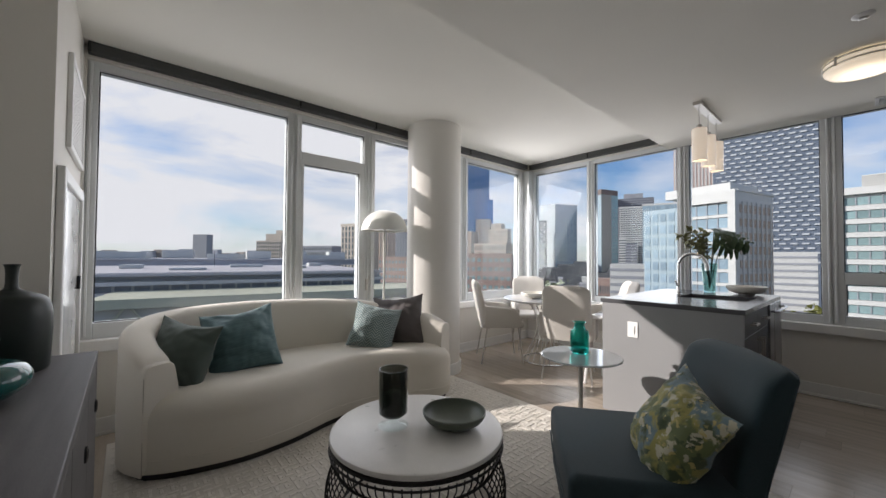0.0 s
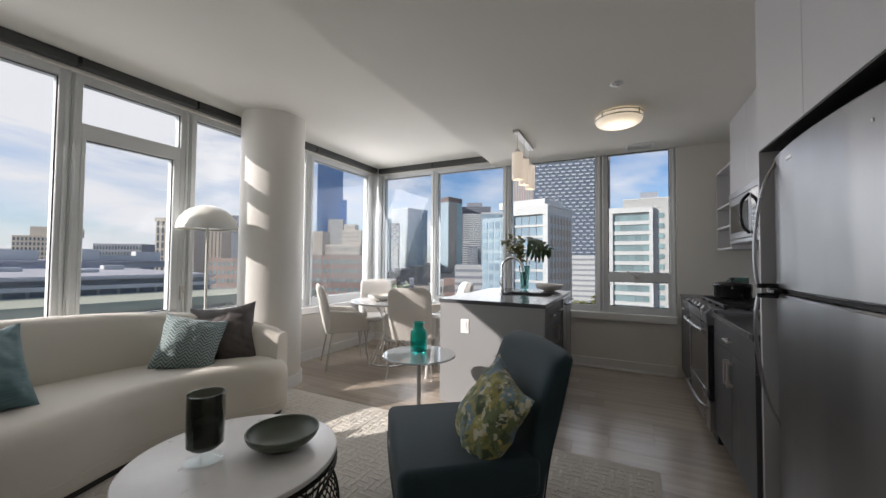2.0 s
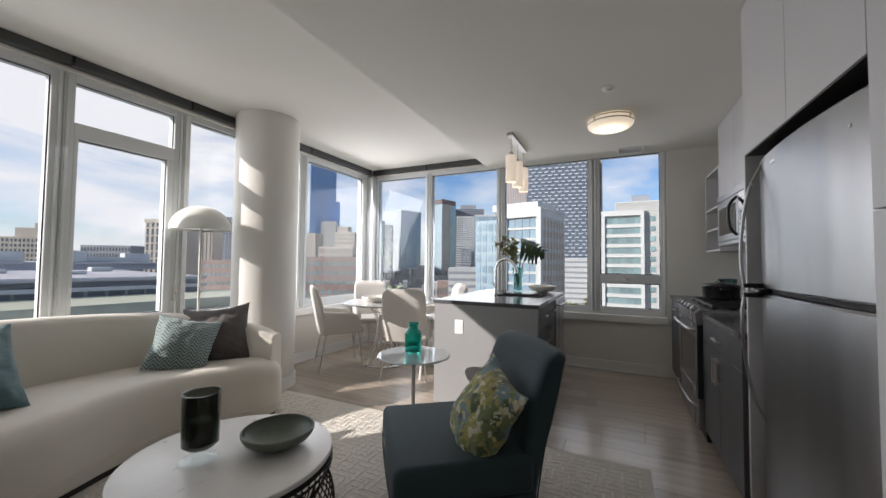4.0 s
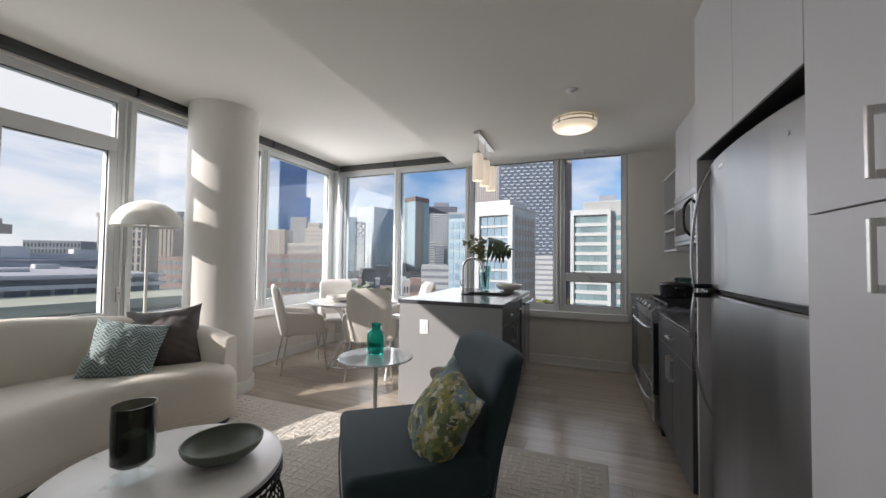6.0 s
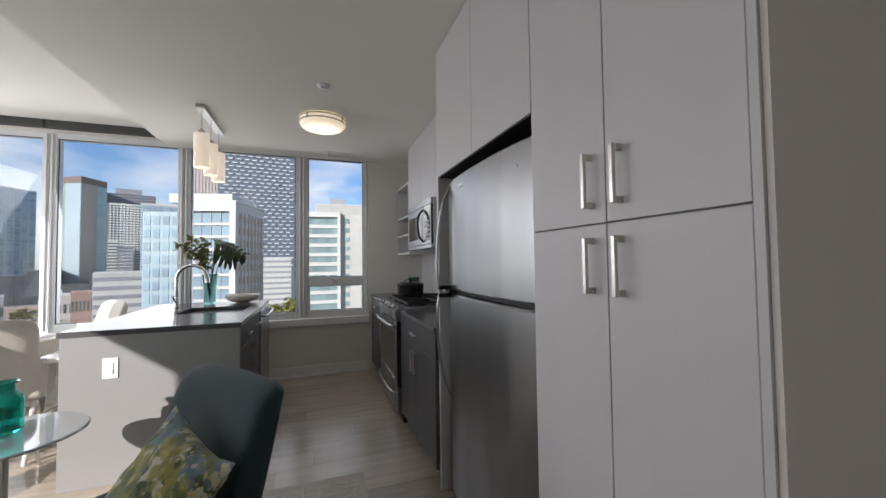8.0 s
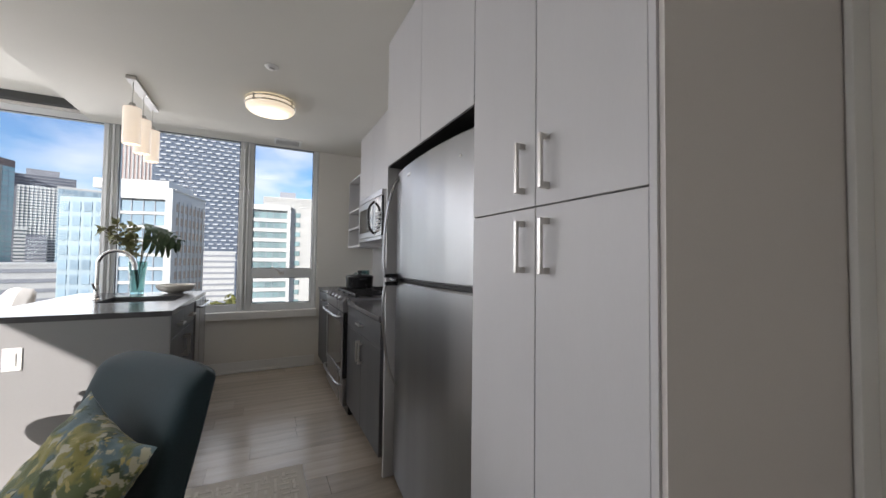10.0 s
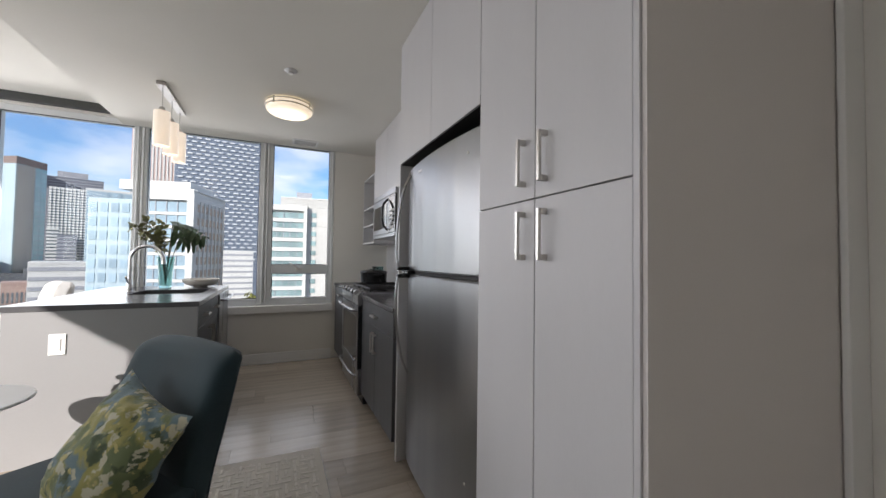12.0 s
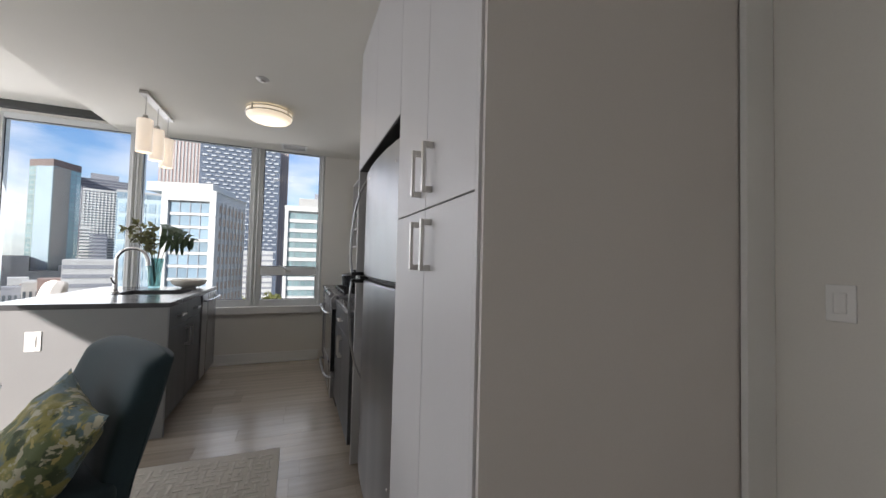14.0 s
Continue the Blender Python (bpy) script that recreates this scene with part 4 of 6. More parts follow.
def sofa():
    root = thing("sofa", Matrix(), "curved kidney-shaped sofa in oatmeal cloth on the rug", "sofa")
    back = smooth_line([(-3.115, 0.405, 0), (-3.26, 0.335, 0), (-3.45, 0.325, 0), (-3.68, 0.46, 0), (-3.84, 0.80, 0), (-3.88, 1.25, 0), (-3.84, 1.75, 0), (-3.68, 2.15, 0), (-3.46, 2.40, 0), (-3.13, 2.56, 0)], 8)
    front = smooth_line([(-3.115, 0.405, 0), (-3.035, 0.56, 0), (-2.97, 0.85, 0), (-3.00, 1.15, 0), (-3.11, 1.50, 0), (-3.12, 1.80, 0), (-3.02, 2.10, 0), (-2.94, 2.32, 0), (-2.98, 2.48, 0), (-3.13, 2.56, 0)], 8)
    outline = [(p.x, p.y) for p in front] + [(p.x, p.y) for p in reversed(back[1:-1])]

    def inset(d):
        cx, cy = -3.40, 1.45
        return [(cx + (x - cx) * (1 - d / 0.45), cy + (y - cy) * (1 - d / 1.1)) for x, y in outline]

    part("plinth", prism(inset(0.03), 0.012, 0.05), M_SOFA_BASE, root, "dark recessed plinth")
    # seat: one soft body, its front rolling over into the top
    bm = bmesh.new()
    roll = 0.135
    prof = [(0.012, 0.05), (0.0, 0.07), (0.0, 0.18), (0.0, 0.452 - roll)]
    prof += [(roll * (1 - math.cos(a)), 0.452 - roll + roll * math.sin(a)) for a in [radians(9 * k) for k in range(1, 11)]]
    prof += [(0.19, 0.456), (0.26, 0.457)]
    rings = [[bm.verts.new((x, y, z)) for x, y in inset(d)] for d, z in prof]
    count = len(outline)
    for a, b in zip(rings, rings[1:]):
        for k in range(count):
            bm.faces.new((a[k], a[(k + 1) % count], b[(k + 1) % count], b[k]))
    bm.faces.new(rings[0][::-1])
    bm.faces.new(rings[-1])
    part("seat", bm, M_SOFA, root, smooth=True)
    # back and arms: one padded wall swept along the outer line
    bm = bmesh.new()
    n = len(back)
    rings = []
    for i, p in enumerate(back):
        a, b = back[max(0, i - 1)], back[min(n - 1, i + 1)]
        d = (b - a).normalized()
        inn = Vector((d.y, -d.x, 0))
        if inn.dot(Vector((-3.2, 1.45, 0)) - p) < 0:
            inn = -inn
        s = i / (n - 1)
        top = 0.625 + 0.227 * math.sin(math.pi * min(1, max(0, s))) ** 0.75
        th = 0.155
        prof = [(0.0, 0.045), (-0.006, 0.30), (0.0, top - 0.045), (0.008, top - 0.02), (0.028, top - 0.004), (th / 2, top), (th - 0.026, top - 0.004), (th - 0.004, top - 0.02), (th + 0.005, top - 0.045), (th + 0.03, 0.44), (th + 0.03, 0.28)]
        rings.append([bm.verts.new(p + inn * u + Vector((0, 0, z))) for u, z in prof])
    m = len(rings[0])
    for a, b in zip(rings, rings[1:]):
        for k in range(m - 1):
            bm.faces.new((a[k], a[k + 1], b[k + 1], b[k]))
    # flat padded arm ends, each with an upright seam
    seams = []
    for ring, sgn in ((rings[0], 1), (rings[-1], -1)):
        i0, i1 = (0, 1) if sgn > 0 else (n - 1, n - 2)
        d = (back[i0] - back[i1]).normalized()
        mid = sum((v.co for v in ring), Vector()) / m
        last = ring
        for grow, out in ((1.0, 0.022), (0.985, 0.031), (0.955, 0.036)):
            cap = [bm.verts.new(mid + (v.co - mid) * grow + d * out) for v in ring]
            for k in range(m - 1):
                bm.faces.new((last[k], last[k + 1], cap[k + 1], cap[k]))
            last = cap
        bm.faces.new(last)
        edge = back[i0] + d * 0.033
        seams.append([(edge.x, edge.y, 0.055), (edge.x, edge.y, 0.30), (edge.x, edge.y, 0.56)])
    part("backrest", bm, M_SOFA, root, smooth=True)
    for line in seams:
        part("seam", tube(line, 0.002, 6), M_SEAM, root, "dark upright seam")
    # seam along the front
    part("seam", tube([(x, y, 0.125) for x, y in inset(-0.0005)][:len(front)], 0.0022, 6), M_SOFA, root)
    return root


sofa()


def pillow(x, y, z, rz, tilt, w, mat, label, spin=0.0, thick=0.24):
    m = Matrix.Translation((x, y, z)) @ Matrix.Rotation(radians(rz), 4, "Z") @ Matrix.Rotation(radians(tilt), 4, "X") @ Matrix.Rotation(radians(spin), 4, "Y")
    root = thing("throw_pillow", m, label, "pillow", "pillows on the sofa")
    part("cover", cushion(w, w, thick), mat, root, smooth=True)
    return root


def chevron_cloth():
    """Teal cloth with raised pale zigzag bands."""
    m = weave("chevron_teal_cloth", (0.11, 0.175, 0.18), (0.16, 0.23, 0.23), 0.8, 160, 16)
    nt = m.node_tree
    L = nt.links.new
    p = nt.nodes["Principled BSDF"]
    coord = nt.nodes.new("ShaderNodeTexCoord")
    split = nt.nodes.new("ShaderNodeSeparateXYZ")
    zig = nt.nodes.new("ShaderNodeMath")
    zig.operation = "PINGPONG"
    zig.inputs[1].default_value = 0.032
    add = nt.nodes.new("ShaderNodeMath")
    add.operation = "ADD"
    band = nt.nodes.new("ShaderNodeMath")
    band.operation = "PINGPONG"
    band.inputs[1].default_value = 0.011
    step = nt.nodes.new("ShaderNodeMapRange")
    step.inputs["From Min"].default_value, step.inputs["From Max"].default_value = 0.0050, 0.0068
    L(coord.outputs["Object"], split.inputs["Vector"])
    L(split.outputs["X"], zig.inputs[0])
    L(zig.outputs["Value"], add.inputs[0])
    L(split.outputs["Z"], add.inputs[1])
    L(add.outputs["Value"], band.inputs[0])
    L(band.outputs["Value"], step.inputs["Value"])
    mx = nt.nodes.new("ShaderNodeMix")
    mx.data_type = "RGBA"
    mx.inputs["A"].default_value, mx.inputs["B"].default_value = (0.085, 0.145, 0.15, 1), (0.33, 0.38, 0.36, 1)
    L(step.outputs["Result"], mx.inputs["Factor"])
    L(mx.outputs["Result"], p.inputs["Base Color"])
    b = nt.nodes.new("ShaderNodeBump")
    b.inputs["Strength"].default_value, b.inputs["Distance"].default_value = 0.5, 0.004
    L(step.outputs["Result"], b.inputs["Height"])
    L(b.outputs["Normal"], p.inputs["Normal"])
    return m


M_PIL_GREEN = weave("dark_sage_velvet", (0.050, 0.070, 0.058), (0.075, 0.10, 0.085), 0.85, 160)
M_PIL_TEAL = weave("teal_slub_silk", (0.030, 0.085, 0.098), (0.115, 0.215, 0.225), 0.5, 160, 14, 9)
M_PIL_CHEV = chevron_cloth()
M_PIL_BROWN = weave("taupe_velvet", (0.085, 0.075, 0.072), (0.12, 0.105, 0.10), 0.85, 160)
pillow(-3.36, 0.60, 0.60, 42, -18, 0.43, M_PIL_GREEN, "dark sage velvet pillow leaning on the sofa arm", 8)
pillow(-3.42, 0.95, 0.63, 76, -24, 0.45, M_PIL_TEAL, "teal slub silk pillow leaning on the sofa back", -10)
pillow(-3.38, 1.96, 0.605, 58, -24, 0.40, M_PIL_CHEV, "pale teal chevron pillow at the end of the sofa", 13)
pillow(-3.40, 2.22, 0.625, 42, -18, 0.47, M_PIL_BROWN, "taupe velvet pillow in the corner of the sofa", -6)


def coffee_table(x, y):
    root = thing("coffee_table", Matrix.Translation((x, y, 0.012)), "round stone-topped coffee table on a black wire basket base", "table")
    part("tabletop", lathe([(0, 0.372), (0.385, 0.372), (0.398, 0.378), (0.400, 0.388), (0.396, 0.396), (0.388, 0.399), (0, 0.399)], 72), M_STONE, root, smooth=True)
    part("rim", lathe([(0.390, 0.358), (0.401, 0.358), (0.401, 0.372), (0.390, 0.372), (0.390, 0.358)], 72), M_WIRE, root)
    for zz, rr in ((0.338, 0.398), (0.012, 0.372), (0.272, 0.372)):
        part("ring", tube([(rr * math.cos(2 * math.pi * k / 64), rr * math.sin(2 * math.pi * k / 64), zz) for k in range(64)], 0.006 if zz < 0.3 else 0.005, 8, closed=True), M_WIRE, root)
    wire = None
    n = 72
    line = smooth_line([(0.398, 0, 0.348), (0.392, 0, 0.31), (0.372, 0, 0.272), (0.396, 0, 0.23), (0.412, 0, 0.16), (0.405, 0, 0.08), (0.372, 0, 0.012)], 4)
    for k in range(n):
        if wire is None:
            wire = part("wire", tube(line, 0.0032, 5), M_WIRE, root)
            ob = wire
        else:
            ob = new("wire", wire.data)
            ob.parent = root
        ob.rotation_euler = (0, 0, 2 * math.pi * k / n)
    return root


coffee_table(-2.015, 1.395)


def hurricane(x, y, z):
    root = thing("hurricane_candle_holder", Matrix.Translation((x, y, z)), "smoked glass hurricane on a clear foot with a candle", "candle holder")
    part("foot", lathe([(0, 0.002), (0.068, 0.002), (0.070, 0.006), (0.030, 0.016), (0.016, 0.030), (0.022, 0.050), (0, 0.050)], 40), M_CLEAR, root, "clear glass foot", True)
    part("cup", lathe([(0, 0.052), (0.052, 0.052), (0.066, 0.066), (0.069, 0.20), (0.068, 0.268), (0.064, 0.268), (0.064, 0.20), (0.061, 0.070), (0.048, 0.060), (0, 0.060)], 48), M_SMOKE, root, "smoked glass cup", True)
    part("candle", lathe([(0, 0.061), (0.042, 0.061), (0.042, 0.155), (0.036, 0.160), (0, 0.158)], 32), M_CANDLE, root, "sage green candle", True)
    return root


hurricane(-2.085, 1.305, 0.411)


def bowl(name, x, y, z, r, h, mat, label, thick=0.012, foot=0.4):
    prof = [(0, 0.006), (r * foot, 0.0), (r * foot * 1.05, 0.008)]
    prof += [(r * (foot + (1 - foot) * math.sin(t * math.pi / 2) ** 1.1), h * (1 - math.cos(t * math.pi / 2)) + 0.008 * (1 - t)) for t in (0.25, 0.45, 0.62, 0.76, 0.88, 0.96, 1.0)]
    prof += [(r - thick * 0.5, h + 0.003), (r - thick, h)]
    prof += [((r - thick) * (foot + (1 - foot) * math.sin(t * math.pi / 2) ** 1.1), thick + (h - thick) * (1 - math.cos(t * math.pi / 2))) for t in (0.96, 0.85, 0.7, 0.5, 0.3)]
    prof += [(0, thick)]
    root = thing(name, Matrix.Translation((x, y, z)), label, "bowl")
    part("body", lathe(prof, 56), mat, root, smooth=True)
    return root


bowl("bowl", -1.905, 1.53, 0.411, 0.150, 0.070, M_BOWL_GREEN, "shallow sage green bowl on the coffee table", 0.007, 0.34)


def side_table(x, y):
    root = thing("side_table", Matrix.Translation((x, y, 0)), "round pedestal side table with a glossy pale top", "side table")
    part("tabletop", lathe([(0, 0.536), (0.250, 0.536), (0.262, 0.542), (0.262, 0.547), (0.256, 0.552), (0, 0.552)], 64), M_TOP_GLASS, root, "pale blue-grey glossy top", True)
    part("stem", lathe([(0.034, 0.018), (0.020, 0.05), (0.015, 0.12), (0.015, 0.48), (0.022, 0.52), (0.040, 0.536)], 24), M_NICKEL, root, "slim metal stem", True)
    part("base", lathe([(0, 0), (0.20, 0), (0.205, 0.006), (0.19, 0.012), (0.03, 0.022), (0, 0.022)], 48), M_WHITE_LAQ, root, smooth=True)
    return root


side_table(-1.885, 2.68)


def glass_jar(x, y, z):
    root = thing("glass_jar", Matrix.Translation((x, y, z)), "teal glass bottle vase with a flared lip", "vase")
    out = [(0, 0.0), (0.048, 0.0), (0.055, 0.008), (0.055, 0.115), (0.050, 0.132), (0.034, 0.145), (0.030, 0.152), (0.030, 0.172), (0.043, 0.181)]
    inn = [(0.041, 0.184), (0.027, 0.172), (0.027, 0.152), (0.031, 0.147), (0.046, 0.130), (0.051, 0.113), (0.051, 0.014), (0, 0.012)]
    part("body", lathe([(r * 1.12, z * 1.16) for r, z in out + inn], 40), M_TEALGLASS, root, smooth=True)
    return root


glass_jar(-1.92, 2.73, 0.553)


def armchair():
    # local frame: chair faces -y, its back stands along x
    m = Matrix.Translation((-1.160, 2.088, 0.0)) @ Matrix.Rotation(radians(-52), 4, "Z")
    root = thing("armchair", m, "armless slipper chair in dark teal velvet", "chair")
    part("seat", box(-0.335, 0.335, -0.46, 0.12, 0.275, 0.430, 0.035, 4), M_VELVET, root, smooth=True)
    part("seat_base", box(-0.325, 0.325, -0.45, 0.13, 0.13, 0.278, 0.015, 3), M_VELVET, root, smooth=True)
    # back: a padded slab leaning back, rounded all round, fuller in the middle
    bm = bmesh.new()
    sides, levels = 64, 44
    rings = []
    for j in range(levels + 1):
        v = j / levels
        z = 0.16 + 0.68 * v
        near = max(0.0, (z - 0.795) / 0.045)
        close = 1 - math.sqrt(max(0.0, 1 - min(1.0, near) ** 2))
        half = 0.322 - 0.022 * v - 0.034 * close
        deep = 0.052 + 0.016 * math.sin(math.pi * min(1, max(0, (v - 0.3) / 0.7))) - 0.048 * close
        lean = 0.160 * v ** 1.35 + 0.012 * near
        ring = []
        for k in range(sides):
            a = 2 * math.pi * k / sides
            c, d = math.cos(a), math.sin(a)
            x = half * math.copysign(abs(c) ** 0.22, c)
            y = deep * math.copysign(abs(d) ** 0.55, d)
            u = x / 0.30
            drop = 0.020 * abs(u) ** 3 * v ** 6
            ring.append(bm.verts.new((x, 0.115 + lean + y - 0.030 * u * u, z - drop)))
        rings.append(ring)
    for a, b in zip(rings, rings[1:]):
        for k in range(sides):
            bm.faces.new((a[k], a[(k + 1) % sides], b[(k + 1) % sides], b[k]))
    bm.faces.new(rings[0][::-1])
    bm.faces.new(rings[-1])
    back = part("backrest", bm, M_VELVET, root, smooth=True)
    # welts: round the seat's front and up the back's sides
    part("piping", tube(smooth_line([(-0.333, 0.10, 0.277), (-0.336, -0.40, 0.277), (-0.30, -0.459, 0.277), (0.30, -0.459, 0.277), (0.336, -0.40, 0.277), (0.333, 0.10, 0.277)], 6), 0.004, 6), M_VELVET, root)
    for sx in (-1, 1):
        line = [(sx * (0.317 - 0.022 * v), 0.152 + 0.160 * v ** 1.35 - 0.030, 0.16 + 0.68 * v) for v in (0.05, 0.3, 0.5, 0.7, 0.85)]
        part("piping", tube(smooth_line(line, 5), 0.0035, 6), M_VELVET, back)
    for sx in (-1, 1):
        for y, lean in ((-0.40, -0.015), (0.10, 0.06)):
            part("leg", tube([(sx * 0.27, y, 0.145), (sx * 0.28, y + lean, 0.013)], 0.022, 8, r2=0.013), M_BLACKLEG, root)
    return root


armchair()


def floral_cloth():
    """Printed cloth: blossoms and leaves in green, ochre, blue-grey and cream."""
    m = weave("floral_print_cloth", (0.10, 0.13, 0.055), (0.16, 0.17, 0.06), 0.85, 200)
    nt = m.node_tree
    L = nt.links.new
    p = nt.nodes["Principled BSDF"]
    coord = nt.nodes.new("ShaderNodeTexCoord")
    warp = nt.nodes.new("ShaderNodeTexNoise")
    warp.inputs["Scale"].default_value, warp.inputs["Detail"].default_value = 14, 4
    addv = nt.nodes.new("ShaderNodeMix")
    addv.data_type = "VECTOR"
    addv.inputs["Factor"].default_value = 0.05
    L(coord.outputs["Object"], warp.inputs["Vector"])
    L(coord.outputs["Object"], addv.inputs["A"])
    L(warp.outputs["Color"], addv.inputs["B"])
    last = None
    for scale, lo, hi, col in ((12, 0.47, 0.54, (0.27, 0.25, 0.07)), (9, 0.52, 0.57, (0.12, 0.185, 0.20)), (17, 0.56, 0.61, (0.055, 0.08, 0.035)), (19, 0.58, 0.61, (0.44, 0.42, 0.30)), (30, 0.61, 0.65, (0.42, 0.35, 0.13))):
        n = nt.nodes.new("ShaderNodeTexNoise")
        n.inputs["Scale"].default_value, n.inputs["Detail"].default_value = scale, 3
        mp = nt.nodes.new("ShaderNodeMapping")
        mp.inputs["Location"].default_value = (scale, scale * 2.3, scale * 0.7)
        L(addv.outputs["Result"], mp.inputs["Vector"])
        L(mp.outputs["Vector"], n.inputs["Vector"])
        r = nt.nodes.new("ShaderNodeMapRange")
        r.inputs["From Min"].default_value, r.inputs["From Max"].default_value = lo, hi
        L(n.outputs["Fac"], r.inputs["Value"])
        mx = nt.nodes.new("ShaderNodeMix")
        mx.data_type = "RGBA"
        if last is None:
            mx.inputs["A"].default_value = (0.12, 0.15, 0.06, 1)
        else:
            L(last, mx.inputs["A"])
        mx.inputs["B"].default_value = (*col, 1)
        L(r.outputs["Result"], mx.inputs["Factor"])
        last = mx.outputs["Result"]
    L(last, p.inputs["Base Color"])
    return m


pil = pillow(-1.115, 1.974, 0.532, -49, -30, 0.445, floral_cloth(), "floral green and ochre pillow on the armchair", 12, 0.20)
tagged(pil, group="armchair pillow")


def floor_lamp(x, y, zb, r):
    root = thing("floor_lamp", Matrix.Translation((x, y, 0)), "ivory metal floor lamp with a domed shade", "floor lamp")
    prof = [(r * math.cos(a), zb + r * 0.92 * math.sin(a)) for a in [math.pi / 2 * k / 12 for k in range(12)]] + [(0, zb + r * 0.92)]
    inner = [(0, zb + r * 0.90)] + [((r - 0.004) * math.cos(a), zb + (r * 0.92 - 0.004) * math.sin(a)) for a in [math.pi / 2 * k / 12 for k in range(11, -1, -1)]]
    part("shade", lathe(prof + inner, 48), M_LAMP_METAL, root, smooth=True)
    part("diffuser", lathe([(0, zb + 0.016), (r - 0.012, zb + 0.016), (r - 0.012, zb + 0.022), (0, zb + 0.022)], 40), M_SHADE_WHITE, root)
    part("stem", lathe([(0.011, 0.02), (0.011, zb + 0.05)], 16), M_LAMP_METAL, root, smooth=True)
    part("base", lathe([(0, 0), (0.13, 0), (0.132, 0.008), (0.125, 0.016), (0.02, 0.022), (0, 0.022)], 40), M_LAMP_METAL, root, smooth=True)
    return root


floor_lamp(-3.765, 2.29, 1.468, 0.228)


def console():
    x0, x1, y0, y1, h = -2.765, -1.32, -0.150, 0.256, 0.80
    root = thing("console_cabinet", Matrix(), "low grey-stained oak console cabinet against the wall", "cabinet")
    part("body", box(x0 + 0.004, x1 - 0.004, y0, y1 - 0.022, 0.09, h - 0.032, 0.002, 1), M_CONSOLE, root)
    part("top", box(x0, x1, y0, y1, h - 0.030, h, 0.003, 2), M_CONSOLE, root)
    part("plinth", box(x0 + 0.03, x1 - 0.03, y0 + 0.02, y1 - 0.05, 0.0, 0.088), M_BLACKLEG, root)
    n = 3
    w = (x1 - x0 - 0.012) / n
    for k in range(n):
        a = x0 + 0.006 + k * w
        d = part("door", box(a + 0.002, a + w - 0.002, y1 - 0.021, y1 - 0.001, 0.10, h - 0.034, 0.002, 1), M_CONSOLE, root)
        bm = bmesh.new()
        cx = a + w * 0.22
        add_lathe(bm, [(0, 0), (0.024, 0), (0.024, 0.006), (0.016, 0.008), (0.016, 0.003), (0, 0.003)], 24)
        bmesh.ops.rotate(bm, verts=bm.verts, cent=(0, 0, 0), matrix=Matrix.Rotation(radians(-90), 3, "X"))
        bmesh.ops.translate(bm, verts=bm.verts, vec=(cx, y1 - 0.001, 0.60))
        part("pull", bm, M_BLACK, d, "black round recessed pull")
    return root


console()
root = thing("bottle_vase", Matrix.Translation((-2.56, 0.040, 0.80)), "dark green ceramic bottle vase with a thin neck", "vase")
part("body", lathe([(0, 0.0), (0.092, 0.0), (0.098, 0.010), (0.103, 0.14)] + rounded([(0.103, 0.16), (0.100, 0.215), (0.085, 0.255), (0.048, 0.274), (0.022, 0.286), (0.016, 0.305), (0.017, 0.355), (0.022, 0.372)]) + [(0.016, 0.373), (0.012, 0.30), (0, 0.29)], 72), M_CERAMIC_DARK, root, smooth=True)
root = thing("ceramic_dish", Matrix.Translation((-2.20, 0.025, 0.80)), "glossy teal glazed ceramic pod dish", "dish")
bm = lathe(rounded([(0, 0.0), (0.06, 0.002), (0.105, 0.03), (0.118, 0.06), (0.105, 0.090), (0.075, 0.106), (0.045, 0.108), (0.07, 0.098), (0.10, 0.06), (0.05, 0.015), (0, 0.012)]), 72)
part("body", bm, M_CERAMIC_TEAL, root, smooth=True)

# closet front beside the window: access door and air grille
root = tagged(new("closet_door"), "white-framed glossy access door in the closet wall", "door", "", "structure")
bm = bmesh.new()
for a in ((-3.86, -3.80, 0.02, 1.60), (-2.98, -2.92, 0.02, 1.60), (-3.80, -2.98, 1.54, 1.60), (-3.80, -2.98, 0.02, 0.10)):
    add_box(bm, a[0], a[1], 0.102, 0.130, a[2], a[3], 0.004, 1)
part("door_frame", bm, M_TRIM, root)
part("door_leaf", box(-3.798, -2.982, 0.102, 0.114, 0.101, 1.539, 0.002, 1), M_WHITE_LAQ, root, "glossy white panel")
part("door_handle", box(-3.765, -3.745, 0.114, 0.132, 1.00, 1.08, 0.004, 2), M_BLACK, root, "small black pull")
root = tagged(new("air_grille"), "white-framed air grille high on the closet wall", "grille")
bm = bmesh.new()
for a in ((-3.88, -3.85, 1.74, 2.22), (-3.23, -3.20, 1.74, 2.22), (-3.85, -3.23, 2.19, 2.22), (-3.85, -3.23, 1.74, 1.77)):
    add_box(bm, a[0], a[1], 0.101, 0.122, a[2], a[3], 0.003, 1)
part("frame", bm, M_TRIM, root)
part("backing", box(-3.85, -3.23, 0.101, 0.104, 1.77, 2.19), M_WALL_GREY, root)
slat = None
for k in range(20):
    z = 1.782 + 0.0208 * k
    if slat is None:
        slat = part("slat", box(-3.849, -3.231, 0.105, 0.116, -0.004, 0.004, 0.001, 1), M_TRIM, root)
        ob = slat
    else:
        ob = new("slat", slat.data)
        ob.parent = root
    ob.location = (0, 0, z)

# ---- dining corner ----


